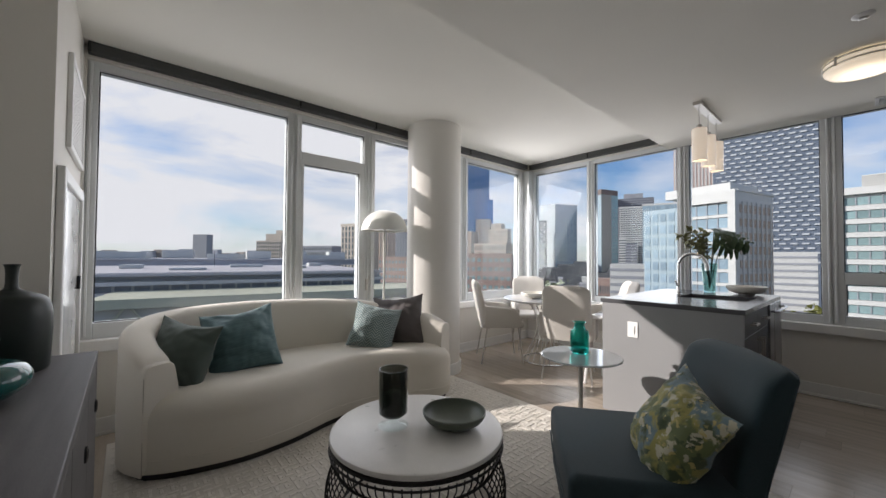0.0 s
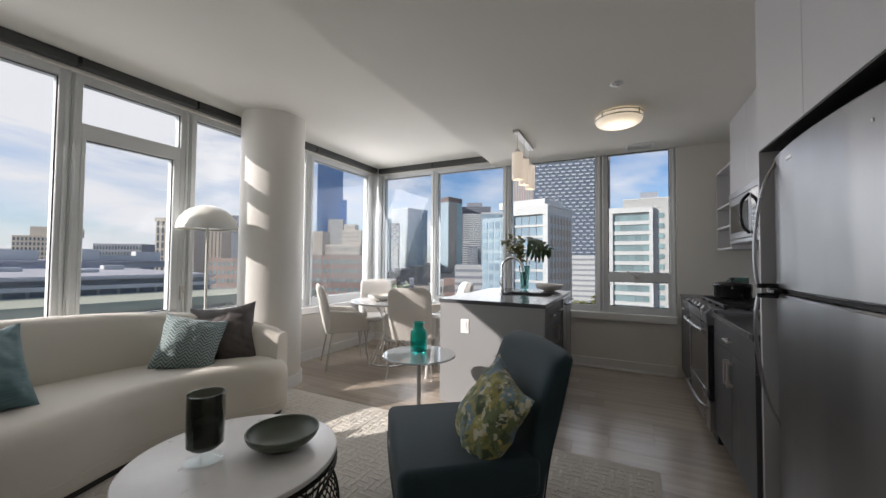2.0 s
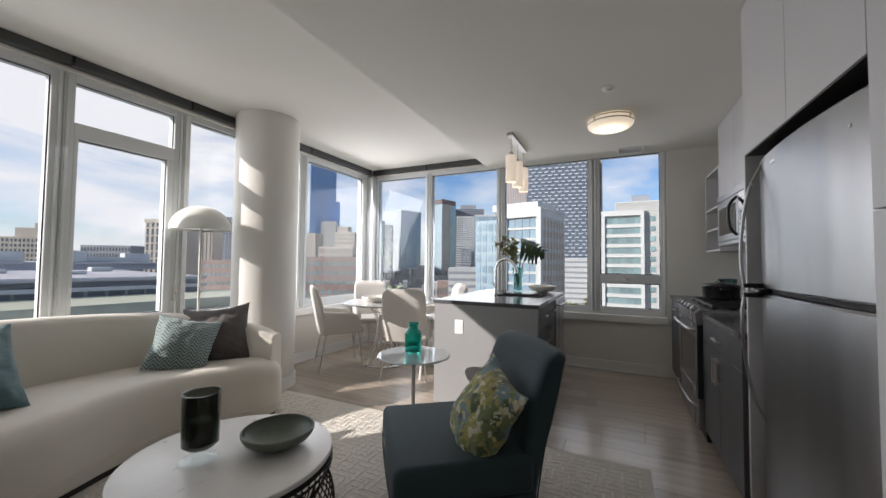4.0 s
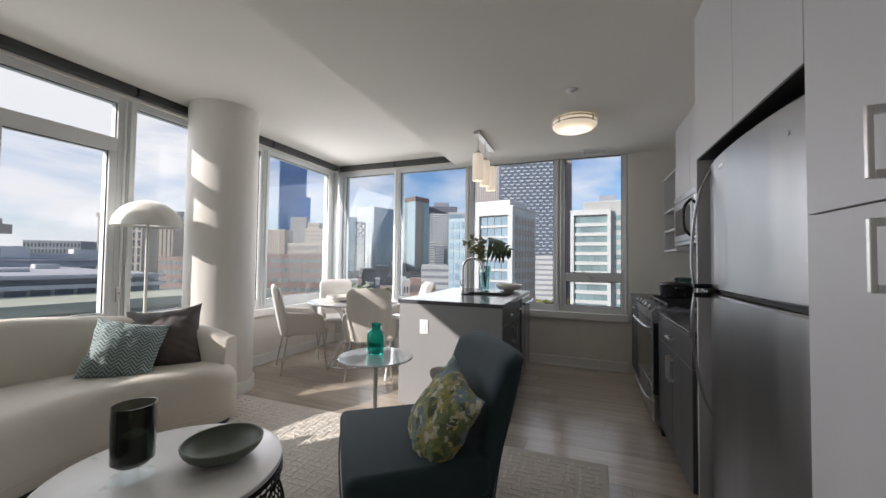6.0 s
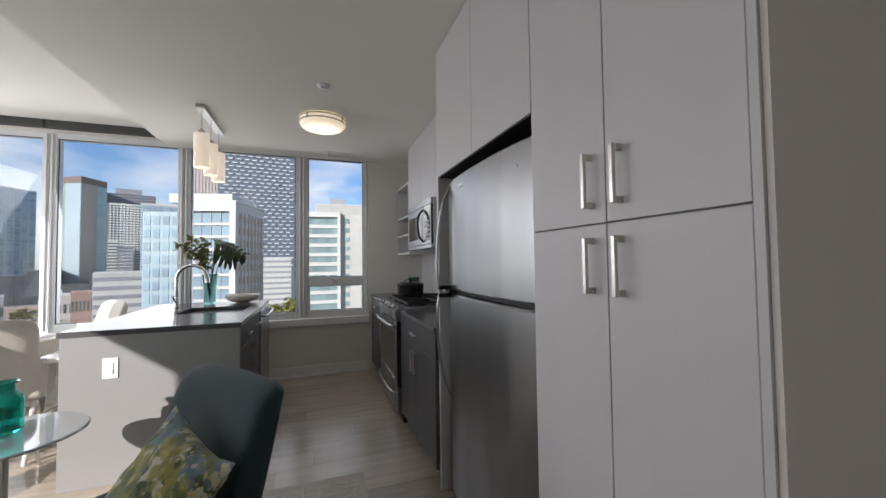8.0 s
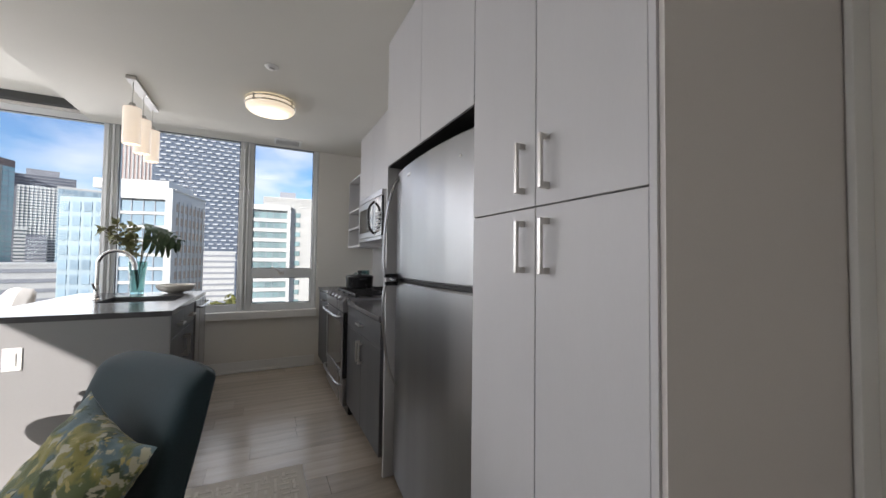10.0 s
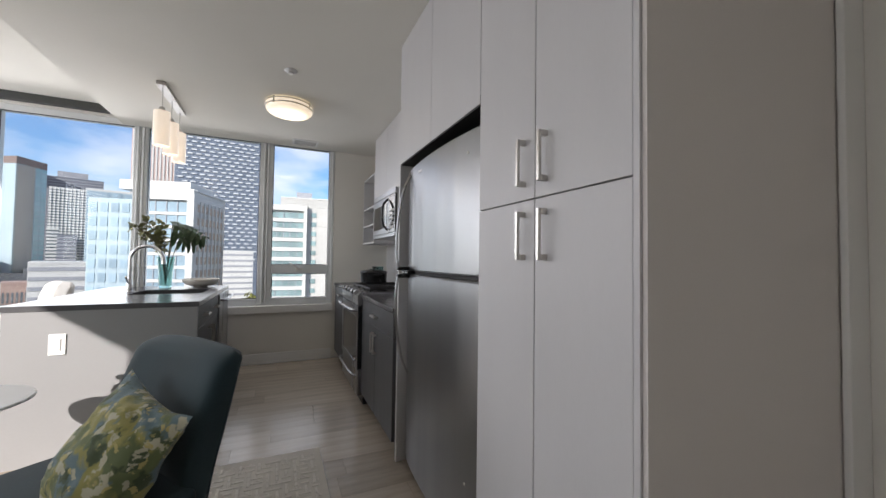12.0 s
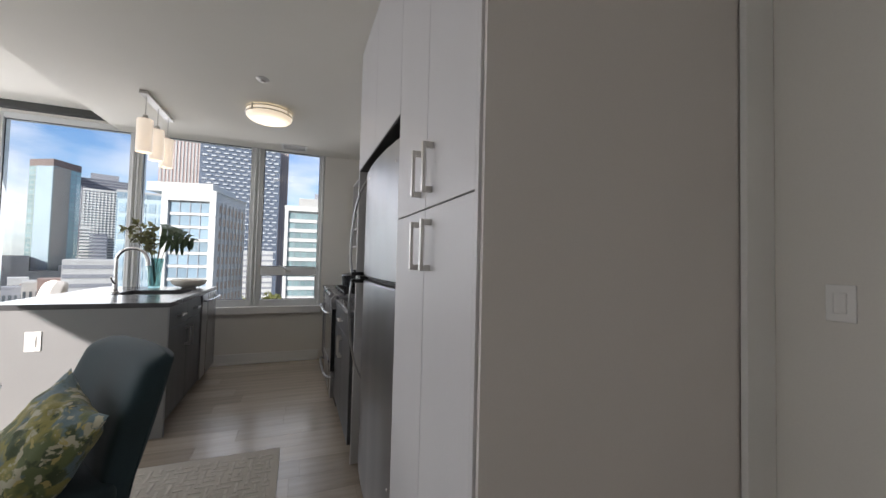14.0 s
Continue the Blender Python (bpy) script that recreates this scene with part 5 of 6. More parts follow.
def dining_table(x, y):
    root = thing("dining_table", Matrix.Translation((x, y, 0)), "round white dining table on a chromed wire pedestal", "table")
    part("tabletop", lathe([(0, 0.706), (0.465, 0.706), (0.495, 0.718), (0.50, 0.726), (0.495, 0.732), (0, 0.732)], 72), M_WHITE_LAQ, root, smooth=True)
    part("ring", tube([(0.27 * math.cos(2 * math.pi * k / 48), 0.27 * math.sin(2 * math.pi * k / 48), 0.008) for k in range(48)], 0.008, 8, closed=True), M_CHROME, root)
    rod = None
    for k in range(20):
        if rod is None:
            rod = part("rod", tube(smooth_line([(0.27, 0, 0.01), (0.15, 0, 0.22), (0.10, 0, 0.40), (0.14, 0, 0.58), (0.24, 0, 0.705)], 4), 0.004, 6), M_CHROME, root)
            ob = rod
        else:
            ob = new("rod", rod.data)
            ob.parent = root
        ob.rotation_euler = (0, 0, 2 * math.pi * k / 20)
    return root


TABLE = (-3.10, 4.12)
dining_table(*TABLE)


def dining_chair(m):
    # faces -y
    root = thing("dining_chair", m, "pale upholstered dining chair with thin metal legs", "chair", "chairs round the dining table")
    part("seat", box(-0.245, 0.245, -0.25, 0.22, 0.405, 0.475, 0.03, 4), M_CHAIR, root, smooth=True)
    bm = bmesh.new()
    sides, levels = 44, 22
    rings = []
    for j in range(levels + 1):
        v = j / levels
        z = 0.40 + 0.54 * v
        near = min(1.0, max(0.0, (z - 0.86) / 0.08))
        close = 1 - math.sqrt(max(0.0, 1 - near ** 2))
        half = 0.238 - 0.016 * v - 0.075 * close
        deep = 0.031 + 0.007 * math.sin(math.pi * v) - 0.024 * close
        ring = []
        for k in range(sides):
            a = 2 * math.pi * k / sides
            c, d = math.cos(a), math.sin(a)
            x = half * math.copysign(abs(c) ** 0.36, c)
            wrap = 0.055 * abs(x / 0.235) ** 3 * (1 - 0.6 * v)
            ring.append(bm.verts.new((x, 0.210 + 0.10 * v ** 1.2 - wrap + deep * math.copysign(abs(d) ** 0.6, d), z)))
        rings.append(ring)
    for a, b in zip(rings, rings[1:]):
        for k in range(sides):
            bm.faces.new((a[k], a[(k + 1) % sides], b[(k + 1) % sides], b[k]))
    bm.faces.new(rings[0][::-1])
    bm.faces.new(rings[-1])
    part("backrest", bm, M_CHAIR, root, smooth=True)
    for sx in (-1, 1):
        # arm: a slanting padded side panel with a rail on top
        bm = bmesh.new()
        sec = []
        for k in range(9):
            t = k / 8
            y = 0.205 - 0.41 * t
            top = 0.665 - 0.035 * t - 0.10 * max(0, t - 0.85) / 0.15
            x = sx * (0.240 + 0.022 * math.sin(math.pi * t))
            o = 0.020 * sx
            sec.append([bm.verts.new(q) for q in ((x - o, y, 0.42), (x + o, y, 0.42), (x + o * 1.3, y, top - 0.030), (x + o * 1.15, y, top - 0.012), (x + o * 0.6, y, top - 0.002), (x - o * 0.6, y, top - 0.002), (x - o * 1.15, y, top - 0.012), (x - o * 1.3, y, top - 0.030))])
        for a, b in zip(sec, sec[1:]):
            for k in range(8):
                bm.faces.new((a[k], a[(k + 1) % 8], b[(k + 1) % 8], b[k]))
        bm.faces.new(sec[0])
        bm.faces.new(sec[-1][::-1])
        part("armrest", bm, M_CHAIR, root, smooth=True)
        for y, dy in ((-0.19, -0.045), (0.17, 0.07)):
            part("leg", tube([(sx * 0.19, y, 0.41), (sx * 0.235, y + dy, 0.0)], 0.010, 8, r2=0.007), M_NICKEL, root, "thin metal leg")
    return root


def facing(x, y, tx, ty):
    """Pose of a chair at (x, y) that faces (tx, ty)."""
    return Matrix.Translation((x, y, 0)) @ Matrix.Rotation(math.atan2(ty - y, tx - x) + math.pi / 2, 4, "Z")


first = dining_chair(facing(-3.50, 3.745, -2.86, 4.515))
copy_thing(first, facing(-2.63, 3.82, -3.04, 4.73))
copy_thing(first, facing(-3.60, 4.56, -3.10, 4.12))
copy_thing(first, facing(-2.60, 4.58, -3.10, 4.12))
bowl("bowl", TABLE[0] - 0.10, TABLE[1] - 0.08, 0.733, 0.165, 0.062, M_CREAM, "wide cream ceramic bowl on the dining table")


def counter_stool(m):
    root = thing("counter_stool", m, "white painted counter stool beside the island", "stool")
    part("seat", box(-0.17, 0.17, -0.17, 0.17, 0.625, 0.660, 0.012, 3), M_WHITE_LAQ, root, smooth=True)
    for sx in (-1, 1):
        for sy in (-1, 1):
            part("leg", tube([(sx * 0.14, sy * 0.14, 0.626), (sx * 0.185, sy * 0.185, 0.0)], 0.017, 8, r2=0.013), M_WHITE_LAQ, root)
    for s in (-1, 1):
        part("rung", tube([(-0.170, s * 0.170, 0.20), (0.170, s * 0.170, 0.20)], 0.009, 8), M_WHITE_LAQ, root)
        part("rung", tube([(s * 0.164, -0.164, 0.28), (s * 0.164, 0.164, 0.28)], 0.009, 8), M_WHITE_LAQ, root)
    return root


counter_stool(Matrix.Translation((-2.215, 3.90, 0)))


def leaf_mesh(length, width, bend=0.25):
    bm = bmesh.new()
    rows = []
    for k in range(6):
        t = k / 5
        w = width * math.sin(math.pi * (0.08 + 0.92 * t)) * (1 - 0.25 * t)
        z = -bend * length * t * t
        rows.append([bm.verts.new((-w / 2, length * t, z + 0.12 * w)), bm.verts.new((0, length * t, z)), bm.verts.new((w / 2, length * t, z + 0.12 * w))])
    for a, b in zip(rows, rows[1:]):
        for k in (0, 1):
            bm.faces.new((a[k], a[k + 1], b[k + 1], b[k]))
    return bm


def small_plant(x, y, z):
    root = thing("potted_plant", Matrix.Translation((x, y, z)), "small pale green plant on the dining table", "plant")
    part("pot", lathe([(0, 0), (0.045, 0), (0.055, 0.06), (0.05, 0.06), (0.04, 0.008), (0, 0.008)], 28), M_CREAM, root, smooth=True)
    rnd = random.Random(3)
    me = None
    for k in range(46):
        if me is None:
            ob = part("leaf", leaf_mesh(0.085, 0.042), M_SAGE, root)
            me = ob.data
        else:
            ob = new("leaf", me)
            ob.parent = root
        a = rnd.uniform(0, 6.28)
        reach = 0.11 * rnd.random() ** 0.6
        ob.location = (reach * math.cos(a), reach * math.sin(a), 0.05 + 0.13 * rnd.random())
        ob.rotation_euler = (rnd.uniform(-0.1, 1.0), rnd.uniform(-0.5, 0.5), a)
    return root


small_plant(TABLE[0] + 0.03, TABLE[1] + 0.12, 0.733)
# ---- kitchen ----


def bar_handle(parent, x, y, z0, z1, out=-0.025, along="z", label="satin nickel bar handle", y1=None):
    """A square bar pull standing off a front that faces -x."""
    bm = bmesh.new()
    if along == "z":
        add_box(bm, x + out - 0.005, x + out + 0.005, y - 0.006, y + 0.006, z0, z1, 0.0015, 1)
        for z in (z0 + 0.008, z1 - 0.008):
            add_box(bm, x + out + 0.005, x, y - 0.006, y + 0.006, z - 0.008, z + 0.008, 0.001, 1)
    else:
        add_box(bm, x + out - 0.006, x + out + 0.006, y, y1, z0 - 0.006, z0 + 0.006, 0.0015, 1)
        for q in (y + 0.008, y1 - 0.008):
            add_box(bm, x + out + 0.005, x, q - 0.008, q + 0.008, z0 - 0.006, z0 + 0.006, 0.001, 1)
    return part("handle", bm, M_NICKEL, parent, label)


# pantry: two tall columns of doors
root = thing("pantry_cabinet", Matrix(), "tall light grey pantry cabinet with four doors", "cabinet")
part("body", box(0.022, 0.618, 0.985, 1.600, 0.0, SOFFIT - 0.002), M_CAB_WHITE, root)
part("side_panel", box(-0.001, 0.618, 0.9675, 0.982, 0.0, SOFFIT - 0.002), M_CAB_WHITE, root)
for y0, y1, hy in ((0.984, 1.2915, 1.246), (1.2945, 1.602, 1.340)):
    for z0, z1, h0, h1 in ((0.10, 1.349, 1.178, 1.317), (1.353, SOFFIT - 0.004, 1.390, 1.527)):
        d = part("door", box(0.0, 0.020, y0, y1, z0, z1, 0.0012, 1), M_CAB_WHITE, root)
        bar_handle(d, 0.0, hy, h0, h1)

# cabinet above the fridge, with its side panels
root = thing("fridge_cabinet", Matrix(), "light grey wall cabinet above the refrigerator", "cabinet")
part("body", box(0.022, 0.618, 1.606, 2.540, 1.775, SOFFIT - 0.002), M_CAB_WHITE, root)
# black sheet: the shade between cabinet and fridge, put in as colour
part("underside", box(0.002, 0.618, 1.604, 2.540, 1.735, 1.773), M_BLACKLEG, root, "underside blackened as shade")
for y0, y1 in ((1.606, 2.072), (2.075, 2.560)):
    part("door", box(0.0, 0.020, y0, y1, 1.742, SOFFIT - 0.004, 0.0012, 1), M_CAB_WHITE, root)
part("side_panel", box(0.0, 0.618, 2.543, 2.562, 0.0, 1.740, 0.001, 1), M_CAB_WHITE, root)
# black back sheet stands for the shade deep in the fridge recess
part("niche_shade", box(0.60, 0.617, 1.605, 2.542, 0.0, 1.734), M_BLACKLEG, root)


def fridge():
    root = thing("refrigerator", Matrix(), "stainless steel top-freezer refrigerator with curved doors", "refrigerator")
    y0, y1 = 1.640, 2.475
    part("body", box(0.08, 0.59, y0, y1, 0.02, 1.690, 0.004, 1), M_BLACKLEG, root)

    def door(z0, z1):
        bm = bmesh.new()
        n = 20
        f, b = [], []
        for i in range(n + 1):
            t = i / n
            y = y0 + (y1 - y0) * t
            bow = 0.032 * (1 - (2 * t - 1) ** 2) ** 0.8
            col = []
            for z, cut in ((z0, 0.008), (z0 + 0.008, 0), (z1 - 0.008, 0), (z1, 0.008)):
                col.append(bm.verts.new((0.035 - bow + cut, y, z)))
            f.append(col)
            b.append([bm.verts.new((0.078, y, z0)), bm.verts.new((0.078, y, z1))])
        for i in range(n):
            for k in range(3):
                bm.faces.new((f[i][k], f[i + 1][k], f[i + 1][k + 1], f[i][k + 1]))
            bm.faces.new((f[i][3], f[i + 1][3], b[i + 1][1], b[i][1]))
            bm.faces.new((b[i][0], b[i + 1][0], f[i + 1][0], f[i][0]))
            bm.faces.new((b[i][1], b[i + 1][1], b[i + 1][0], b[i][0]))
        for i in (0, n):
            bm.faces.new((f[i][0], f[i][1], f[i][2], f[i][3], b[i][1], b[i][0]))
        return bm

    lower = part("door", door(0.06, 1.094), M_DOOR_STEEL, root, "brushed steel lower door", True)
    upper = part("door", door(1.114, 1.690), M_DOOR_STEEL, root, "brushed steel freezer door", True)
    part("gasket", box(0.04, 0.08, y0 + 0.004, y1 - 0.004, 1.096, 1.112), M_GASKET, root)
    hy = y1 - 0.045

    def blade(line, wide=0.013, thick=0.006):
        """A flat curved grip along a line in the xz plane."""
        bm = bmesh.new()
        pts = smooth_line([(x, 0, z) for x, z in line], 6)
        rings = []
        for k, p in enumerate(pts):
            d = (pts[min(k + 1, len(pts) - 1)] - pts[max(k - 1, 0)]).normalized()
            out = Vector((d.z, 0, -d.x))
            if out.x > 0:
                out = -out
            rings.append([bm.verts.new(p + Vector((0, hy + u * wide, 0)) + out * v * thick) for u, v in ((-1, -0.4), (-0.8, 0.7), (0, 1), (0.8, 0.7), (1, -0.4), (0.8, -1), (-0.8, -1))])
        for a, b in zip(rings, rings[1:]):
            for k in range(7):
                bm.faces.new((a[k], a[(k + 1) % 7], b[(k + 1) % 7], b[k]))
        bm.faces.new(rings[0])
        bm.faces.new(rings[-1][::-1])
        return bm

    part("handle", blade([(-0.040, 1.122), (-0.050, 1.20), (-0.050, 1.32), (-0.036, 1.46), (-0.010, 1.58), (0.030, 1.665)]), M_STEEL, upper, "long curved steel handle", True)
    part("handle", blade([(-0.040, 1.086), (-0.050, 1.01), (-0.050, 0.89), (-0.036, 0.75), (-0.010, 0.62), (0.030, 0.53)]), M_STEEL, lower, "long curved steel handle", True)
    part("handle_bracket", box(-0.046, 0.034, hy - 0.013, hy + 0.013, 1.115, 1.135, 0.003, 1), M_BLACK, upper, "black handle bracket")
    part("handle_bracket", box(-0.046, 0.034, hy - 0.013, hy + 0.013, 1.073, 1.093, 0.003, 1), M_BLACK, lower, "black handle bracket")
    part("hinge_cover", box(-0.005, 0.06, y1 - 0.10, y1, 1.0965, 1.1115, 0.003, 1), M_BLACK, root)
    part("badge", box(0.004, 0.012, 2.20, 2.25, 1.625, 1.640, 0.002, 1), M_NICKEL, upper, "small oval badge")
    for yy, zz in ((1.73, 1.60), (1.73, 0.32)):
        part("screw_cap", box(0.018, 0.026, yy - 0.005, yy + 0.005, zz - 0.005, zz + 0.005, 0.001, 1), M_NICKEL, upper if zz > 1 else lower)
    return root


fridge()
COUNTER = 0.888


def base_cabinet(name, y0, y1, label, doors=1):
    root = thing(name, Matrix(), label, "cabinet")
    part("body", box(0.0, 0.618, y0, y1, 0.10, COUNTER - 0.032), M_CAB_DARK, root)
    part("toe_kick", box(0.06, 0.60, y0, y1, 0.0, 0.099), M_BLACKLEG, root)
    d = part("drawer", box(-0.020, -0.001, y0 + 0.002, y1 - 0.002, 0.705, COUNTER - 0.036, 0.0012, 1), M_CAB_DARK, root)
    c = (y0 + y1) / 2
    bar_handle(d, -0.020, c - 0.06, 0.775, 0, along="y", y1=c + 0.06)
    w = (y1 - y0) / doors
    for k in range(doors):
        d = part("door", box(-0.020, -0.001, y0 + k * w + 0.002, y0 + (k + 1) * w - 0.002, 0.103, 0.701, 0.0012, 1), M_CAB_DARK, root)
        hy = y0 + k * w + (w - 0.035 if (k == 0 and doors > 1) else 0.035)
        bar_handle(d, -0.020, hy, 0.52, 0.66)
    return root


RANGE0, RANGE1 = 3.44, 4.20
base_cabinet("base_cabinet", 2.566, RANGE0 - 0.003, "charcoal base cabinet with a drawer and two doors", 2)
base_cabinet("base_cabinet", RANGE1 + 0.003, 4.976, "charcoal base cabinet in the corner beside the range", 1)
for y0, y1 in ((2.566, RANGE0 - 0.003), (RANGE1 + 0.003, 4.998)):
    tagged(part("worktop", box(-0.030, 0.617, y0, y1, COUNTER - 0.030, COUNTER, 0.003, 2), M_COUNTER), "dark grey quartz worktop beside the range", "worktop")
tagged(part("backsplash", box(0.606, 0.6195, 2.566, 4.998, COUNTER + 0.001, 1.34, 0.001, 1), M_CAB_WHITE), "pale grey backsplash behind the range", "backsplash", "", "structure")


def range_cooker():
    root = thing("range", Matrix(), "stainless steel gas range with a black oven door", "range")
    y0, y1 = RANGE0, RANGE1
    part("body", box(0.0, 0.604, y0, y1, 0.06, 0.875, 0.002, 1), M_BLACK, root)
    part("cooktop", box(-0.035, 0.604, y0 - 0.001, y1 + 0.001, 0.876, 0.905, 0.005, 2), M_STEEL, root, "stainless steel cooktop")
    # sloping control panel
    bm = bmesh.new()
    prof = [(-0.035, 0.905), (-0.062, 0.875), (-0.055, 0.800), (0.0, 0.800), (0.0, 0.9)]
    a = [bm.verts.new((x, y0, z)) for x, z in prof]
    b = [bm.verts.new((x, y1, z)) for x, z in prof]
    bm.faces.new(a)
    bm.faces.new(b[::-1])
    for k in range(5):
        bm.faces.new((a[k], b[k], b[(k + 1) % 5], a[(k + 1) % 5]))
    part("control_panel", bm, M_STEEL, root)
    for k in range(5):
        bm = lathe([(0, 0), (0.024, 0), (0.022, 0.022), (0.018, 0.028), (0, 0.028)], 24)
        bmesh.ops.rotate(bm, verts=bm.verts, cent=(0, 0, 0), matrix=Matrix.Rotation(radians(-48), 3, "Y"))
        bmesh.ops.translate(bm, verts=bm.verts, vec=(-0.046, y0 + (y1 - y0) * (0.12 + 0.19 * k), 0.893))
        part("knob", bm, M_STEEL, root, smooth=True)
    d = part("oven_door", box(-0.050, -0.002, y0 + 0.004, y1 - 0.004, 0.285, 0.790, 0.004, 2), M_BLACKGLASS, root, "black glass oven door")
    bm = bmesh.new()
    for q in ((y0 + 0.004, y0 + 0.055, 0.285, 0.79), (y1 - 0.055, y1 - 0.004, 0.285, 0.79), (y0 + 0.055, y1 - 0.055, 0.70, 0.79), (y0 + 0.055, y1 - 0.055, 0.285, 0.33)):
        add_box(bm, -0.054, -0.0505, q[0], q[1], q[2], q[3])
    part("door_trim", bm, M_STEEL, d)
    part("handle", tube(smooth_line([(-0.05, y0 + 0.04, 0.755), (-0.095, y0 + 0.07, 0.758), (-0.105, (y0 + y1) / 2, 0.758), (-0.095, y1 - 0.07, 0.758), (-0.05, y1 - 0.04, 0.755)], 6), 0.012, 10), M_STEEL, d, "steel bar handle", True)
    dr = part("storage_drawer", box(-0.046, -0.002, y0 + 0.004, y1 - 0.004, 0.075, 0.275, 0.004, 2), M_STEEL, root, "steel storage drawer")
    part("handle", tube(smooth_line([(-0.045, y0 + 0.05, 0.225), (-0.085, y0 + 0.10, 0.235), (-0.095, (y0 + y1) / 2, 0.238), (-0.085, y1 - 0.10, 0.235), (-0.045, y1 - 0.05, 0.225)], 6), 0.010, 10), M_STEEL, dr, "steel bar handle", True)
    part("foot_rail", box(0.0, 0.58, y0 + 0.01, y1 - 0.01, 0.0, 0.058), M_BLACK, root)
    for k in range(3):
        ya = y0 + 0.02 + k * (y1 - y0 - 0.04) / 3
        yb = ya + (y1 - y0 - 0.04) / 3 - 0.006
        bm = bmesh.new()
        for q in ((0.04, 0.58, ya, ya + 0.014), (0.04, 0.58, yb - 0.014, yb), (0.04, 0.054, ya + 0.014, yb - 0.014), (0.566, 0.58, ya + 0.014, yb - 0.014), (0.30, 0.314, ya + 0.014, yb - 0.014)):
            add_box(bm, q[0], q[1], q[2], q[3], 0.920, 0.938, 0.002, 1)
        yc = (ya + yb) / 2
        for xc in (0.17, 0.44):
            add_box(bm, xc - 0.09, xc + 0.09, yc - 0.006, yc + 0.006, 0.922, 0.940)
        for xq in (0.05, 0.57):
            for yq in (ya + 0.007, yb - 0.007):
                add_box(bm, xq - 0.008, xq + 0.008, yq - 0.006, yq + 0.006, 0.905, 0.922)
        part("grate", bm, M_IRON, root, "black cast iron grate")
        for xc in (0.17, 0.44):
            part("burner", lathe([(0, 0.0), (0.042, 0.0), (0.042, 0.008), (0.03, 0.014), (0, 0.014)], 24, (xc, yc, 0.9055)), M_IRON, root)
    return root


range_cooker()


def pot(x, y, z):
    root = thing("cooking_pot", Matrix.Translation((x, y, z)), "black lidded cooking pot on the range", "pot")
    part("body", lathe([(0, 0), (0.105, 0), (0.122, 0.012), (0.128, 0.10), (0.132, 0.105), (0.122, 0.105), (0.115, 0.012), (0, 0.008)], 40), M_BLACK, root, smooth=True)
    lid = part("lid", lathe([(0.132, 0.106), (0.120, 0.118), (0.06, 0.130), (0, 0.133), (0, 0.128), (0.12, 0.112), (0.132, 0.106)], 40), M_BLACK, root, smooth=True)
    part("knob", lathe([(0, 0.132), (0.012, 0.132), (0.010, 0.145), (0.024, 0.152), (0.022, 0.162), (0, 0.164)], 24), M_BLACK, lid, smooth=True)
    for s in (-1, 1):
        part("handle", tube(smooth_line([(0.03, s * 0.122, 0.082), (0.028, s * 0.158, 0.088), (-0.028, s * 0.158, 0.088), (-0.03, s * 0.122, 0.082)], 5), 0.007, 8), M_BLACK, root, smooth=True)
    return root


pot(0.21, 4.02, 0.941)
root = thing("glass_pitcher", Matrix.Translation((0.40, 4.62, COUNTER + 0.001)), "pale green glass pitcher on the worktop", "pitcher")
part("body", lathe([(0, 0), (0.055, 0), (0.062, 0.01), (0.058, 0.12), (0.064, 0.20), (0.060, 0.20), (0.054, 0.12), (0.056, 0.014), (0, 0.012)], 36), M_AQUA, root, smooth=True)
part("handle", tube(smooth_line([(-0.058, 0, 0.17), (-0.105, 0, 0.16), (-0.105, 0, 0.08), (-0.058, 0, 0.05)], 5), 0.007, 8), M_AQUA, root, smooth=True)


def microwave():
    root = thing("microwave", Matrix(), "white and steel over-the-range microwave oven", "microwave")
    y0, y1, z0, z1, x = RANGE0 - 0.01, RANGE1 + 0.0, 1.375, 1.795, 0.235
    part("body", box(x + 0.022, 0.604, y0, y1, z0, z1, 0.004, 1), M_CAB_WHITE, root)
    d = part("door", box(x, x + 0.021, y0 + 0.19, y1 - 0.001, z0 + 0.035, z1 - 0.055, 0.004, 2), M_STEEL, root, "steel framed door")
    part("door_window", box(x - 0.003, x - 0.0005, y0 + 0.25, y1 - 0.06, z0 + 0.085, z1 - 0.115, 0.001, 1), M_BLACKGLASS, d, "dark glass door window")
    part("handle", tube(smooth_line([(x, y0 + 0.215, z0 + 0.06), (x - 0.04, y0 + 0.215, z0 + 0.11), (x - 0.052, y0 + 0.215, (z0 + z1) / 2), (x - 0.04, y0 + 0.215, z1 - 0.13), (x, y0 + 0.215, z1 - 0.08)], 5), 0.011, 10), M_BLACK, d, "black curved handle", True)
    cp = part("control_panel", box(x, x + 0.021, y0 + 0.001, y0 + 0.187, z0 + 0.035, z1 - 0.055, 0.003, 1), M_BLACKGLASS, root, "black control panel")
    for i in range(5):
        for j in range(3):
            part("button", box(x - 0.003, x - 0.0003, y0 + 0.03 + j * 0.048, y0 + 0.062 + j * 0.048, z0 + 0.07 + i * 0.036, z0 + 0.09 + i * 0.036), M_CAB_WHITE, cp)
    part("vent_strip", box(x + 0.001, x + 0.021, y0 + 0.001, y1 - 0.001, z1 - 0.052, z1 - 0.002, 0.003, 1), M_STEEL, root, "steel vent strip")
    part("bottom_lip", box(x + 0.001, x + 0.021, y0 + 0.001, y1 - 0.001, z0 + 0.001, z0 + 0.033, 0.003, 1), M_STEEL, root)
    return root


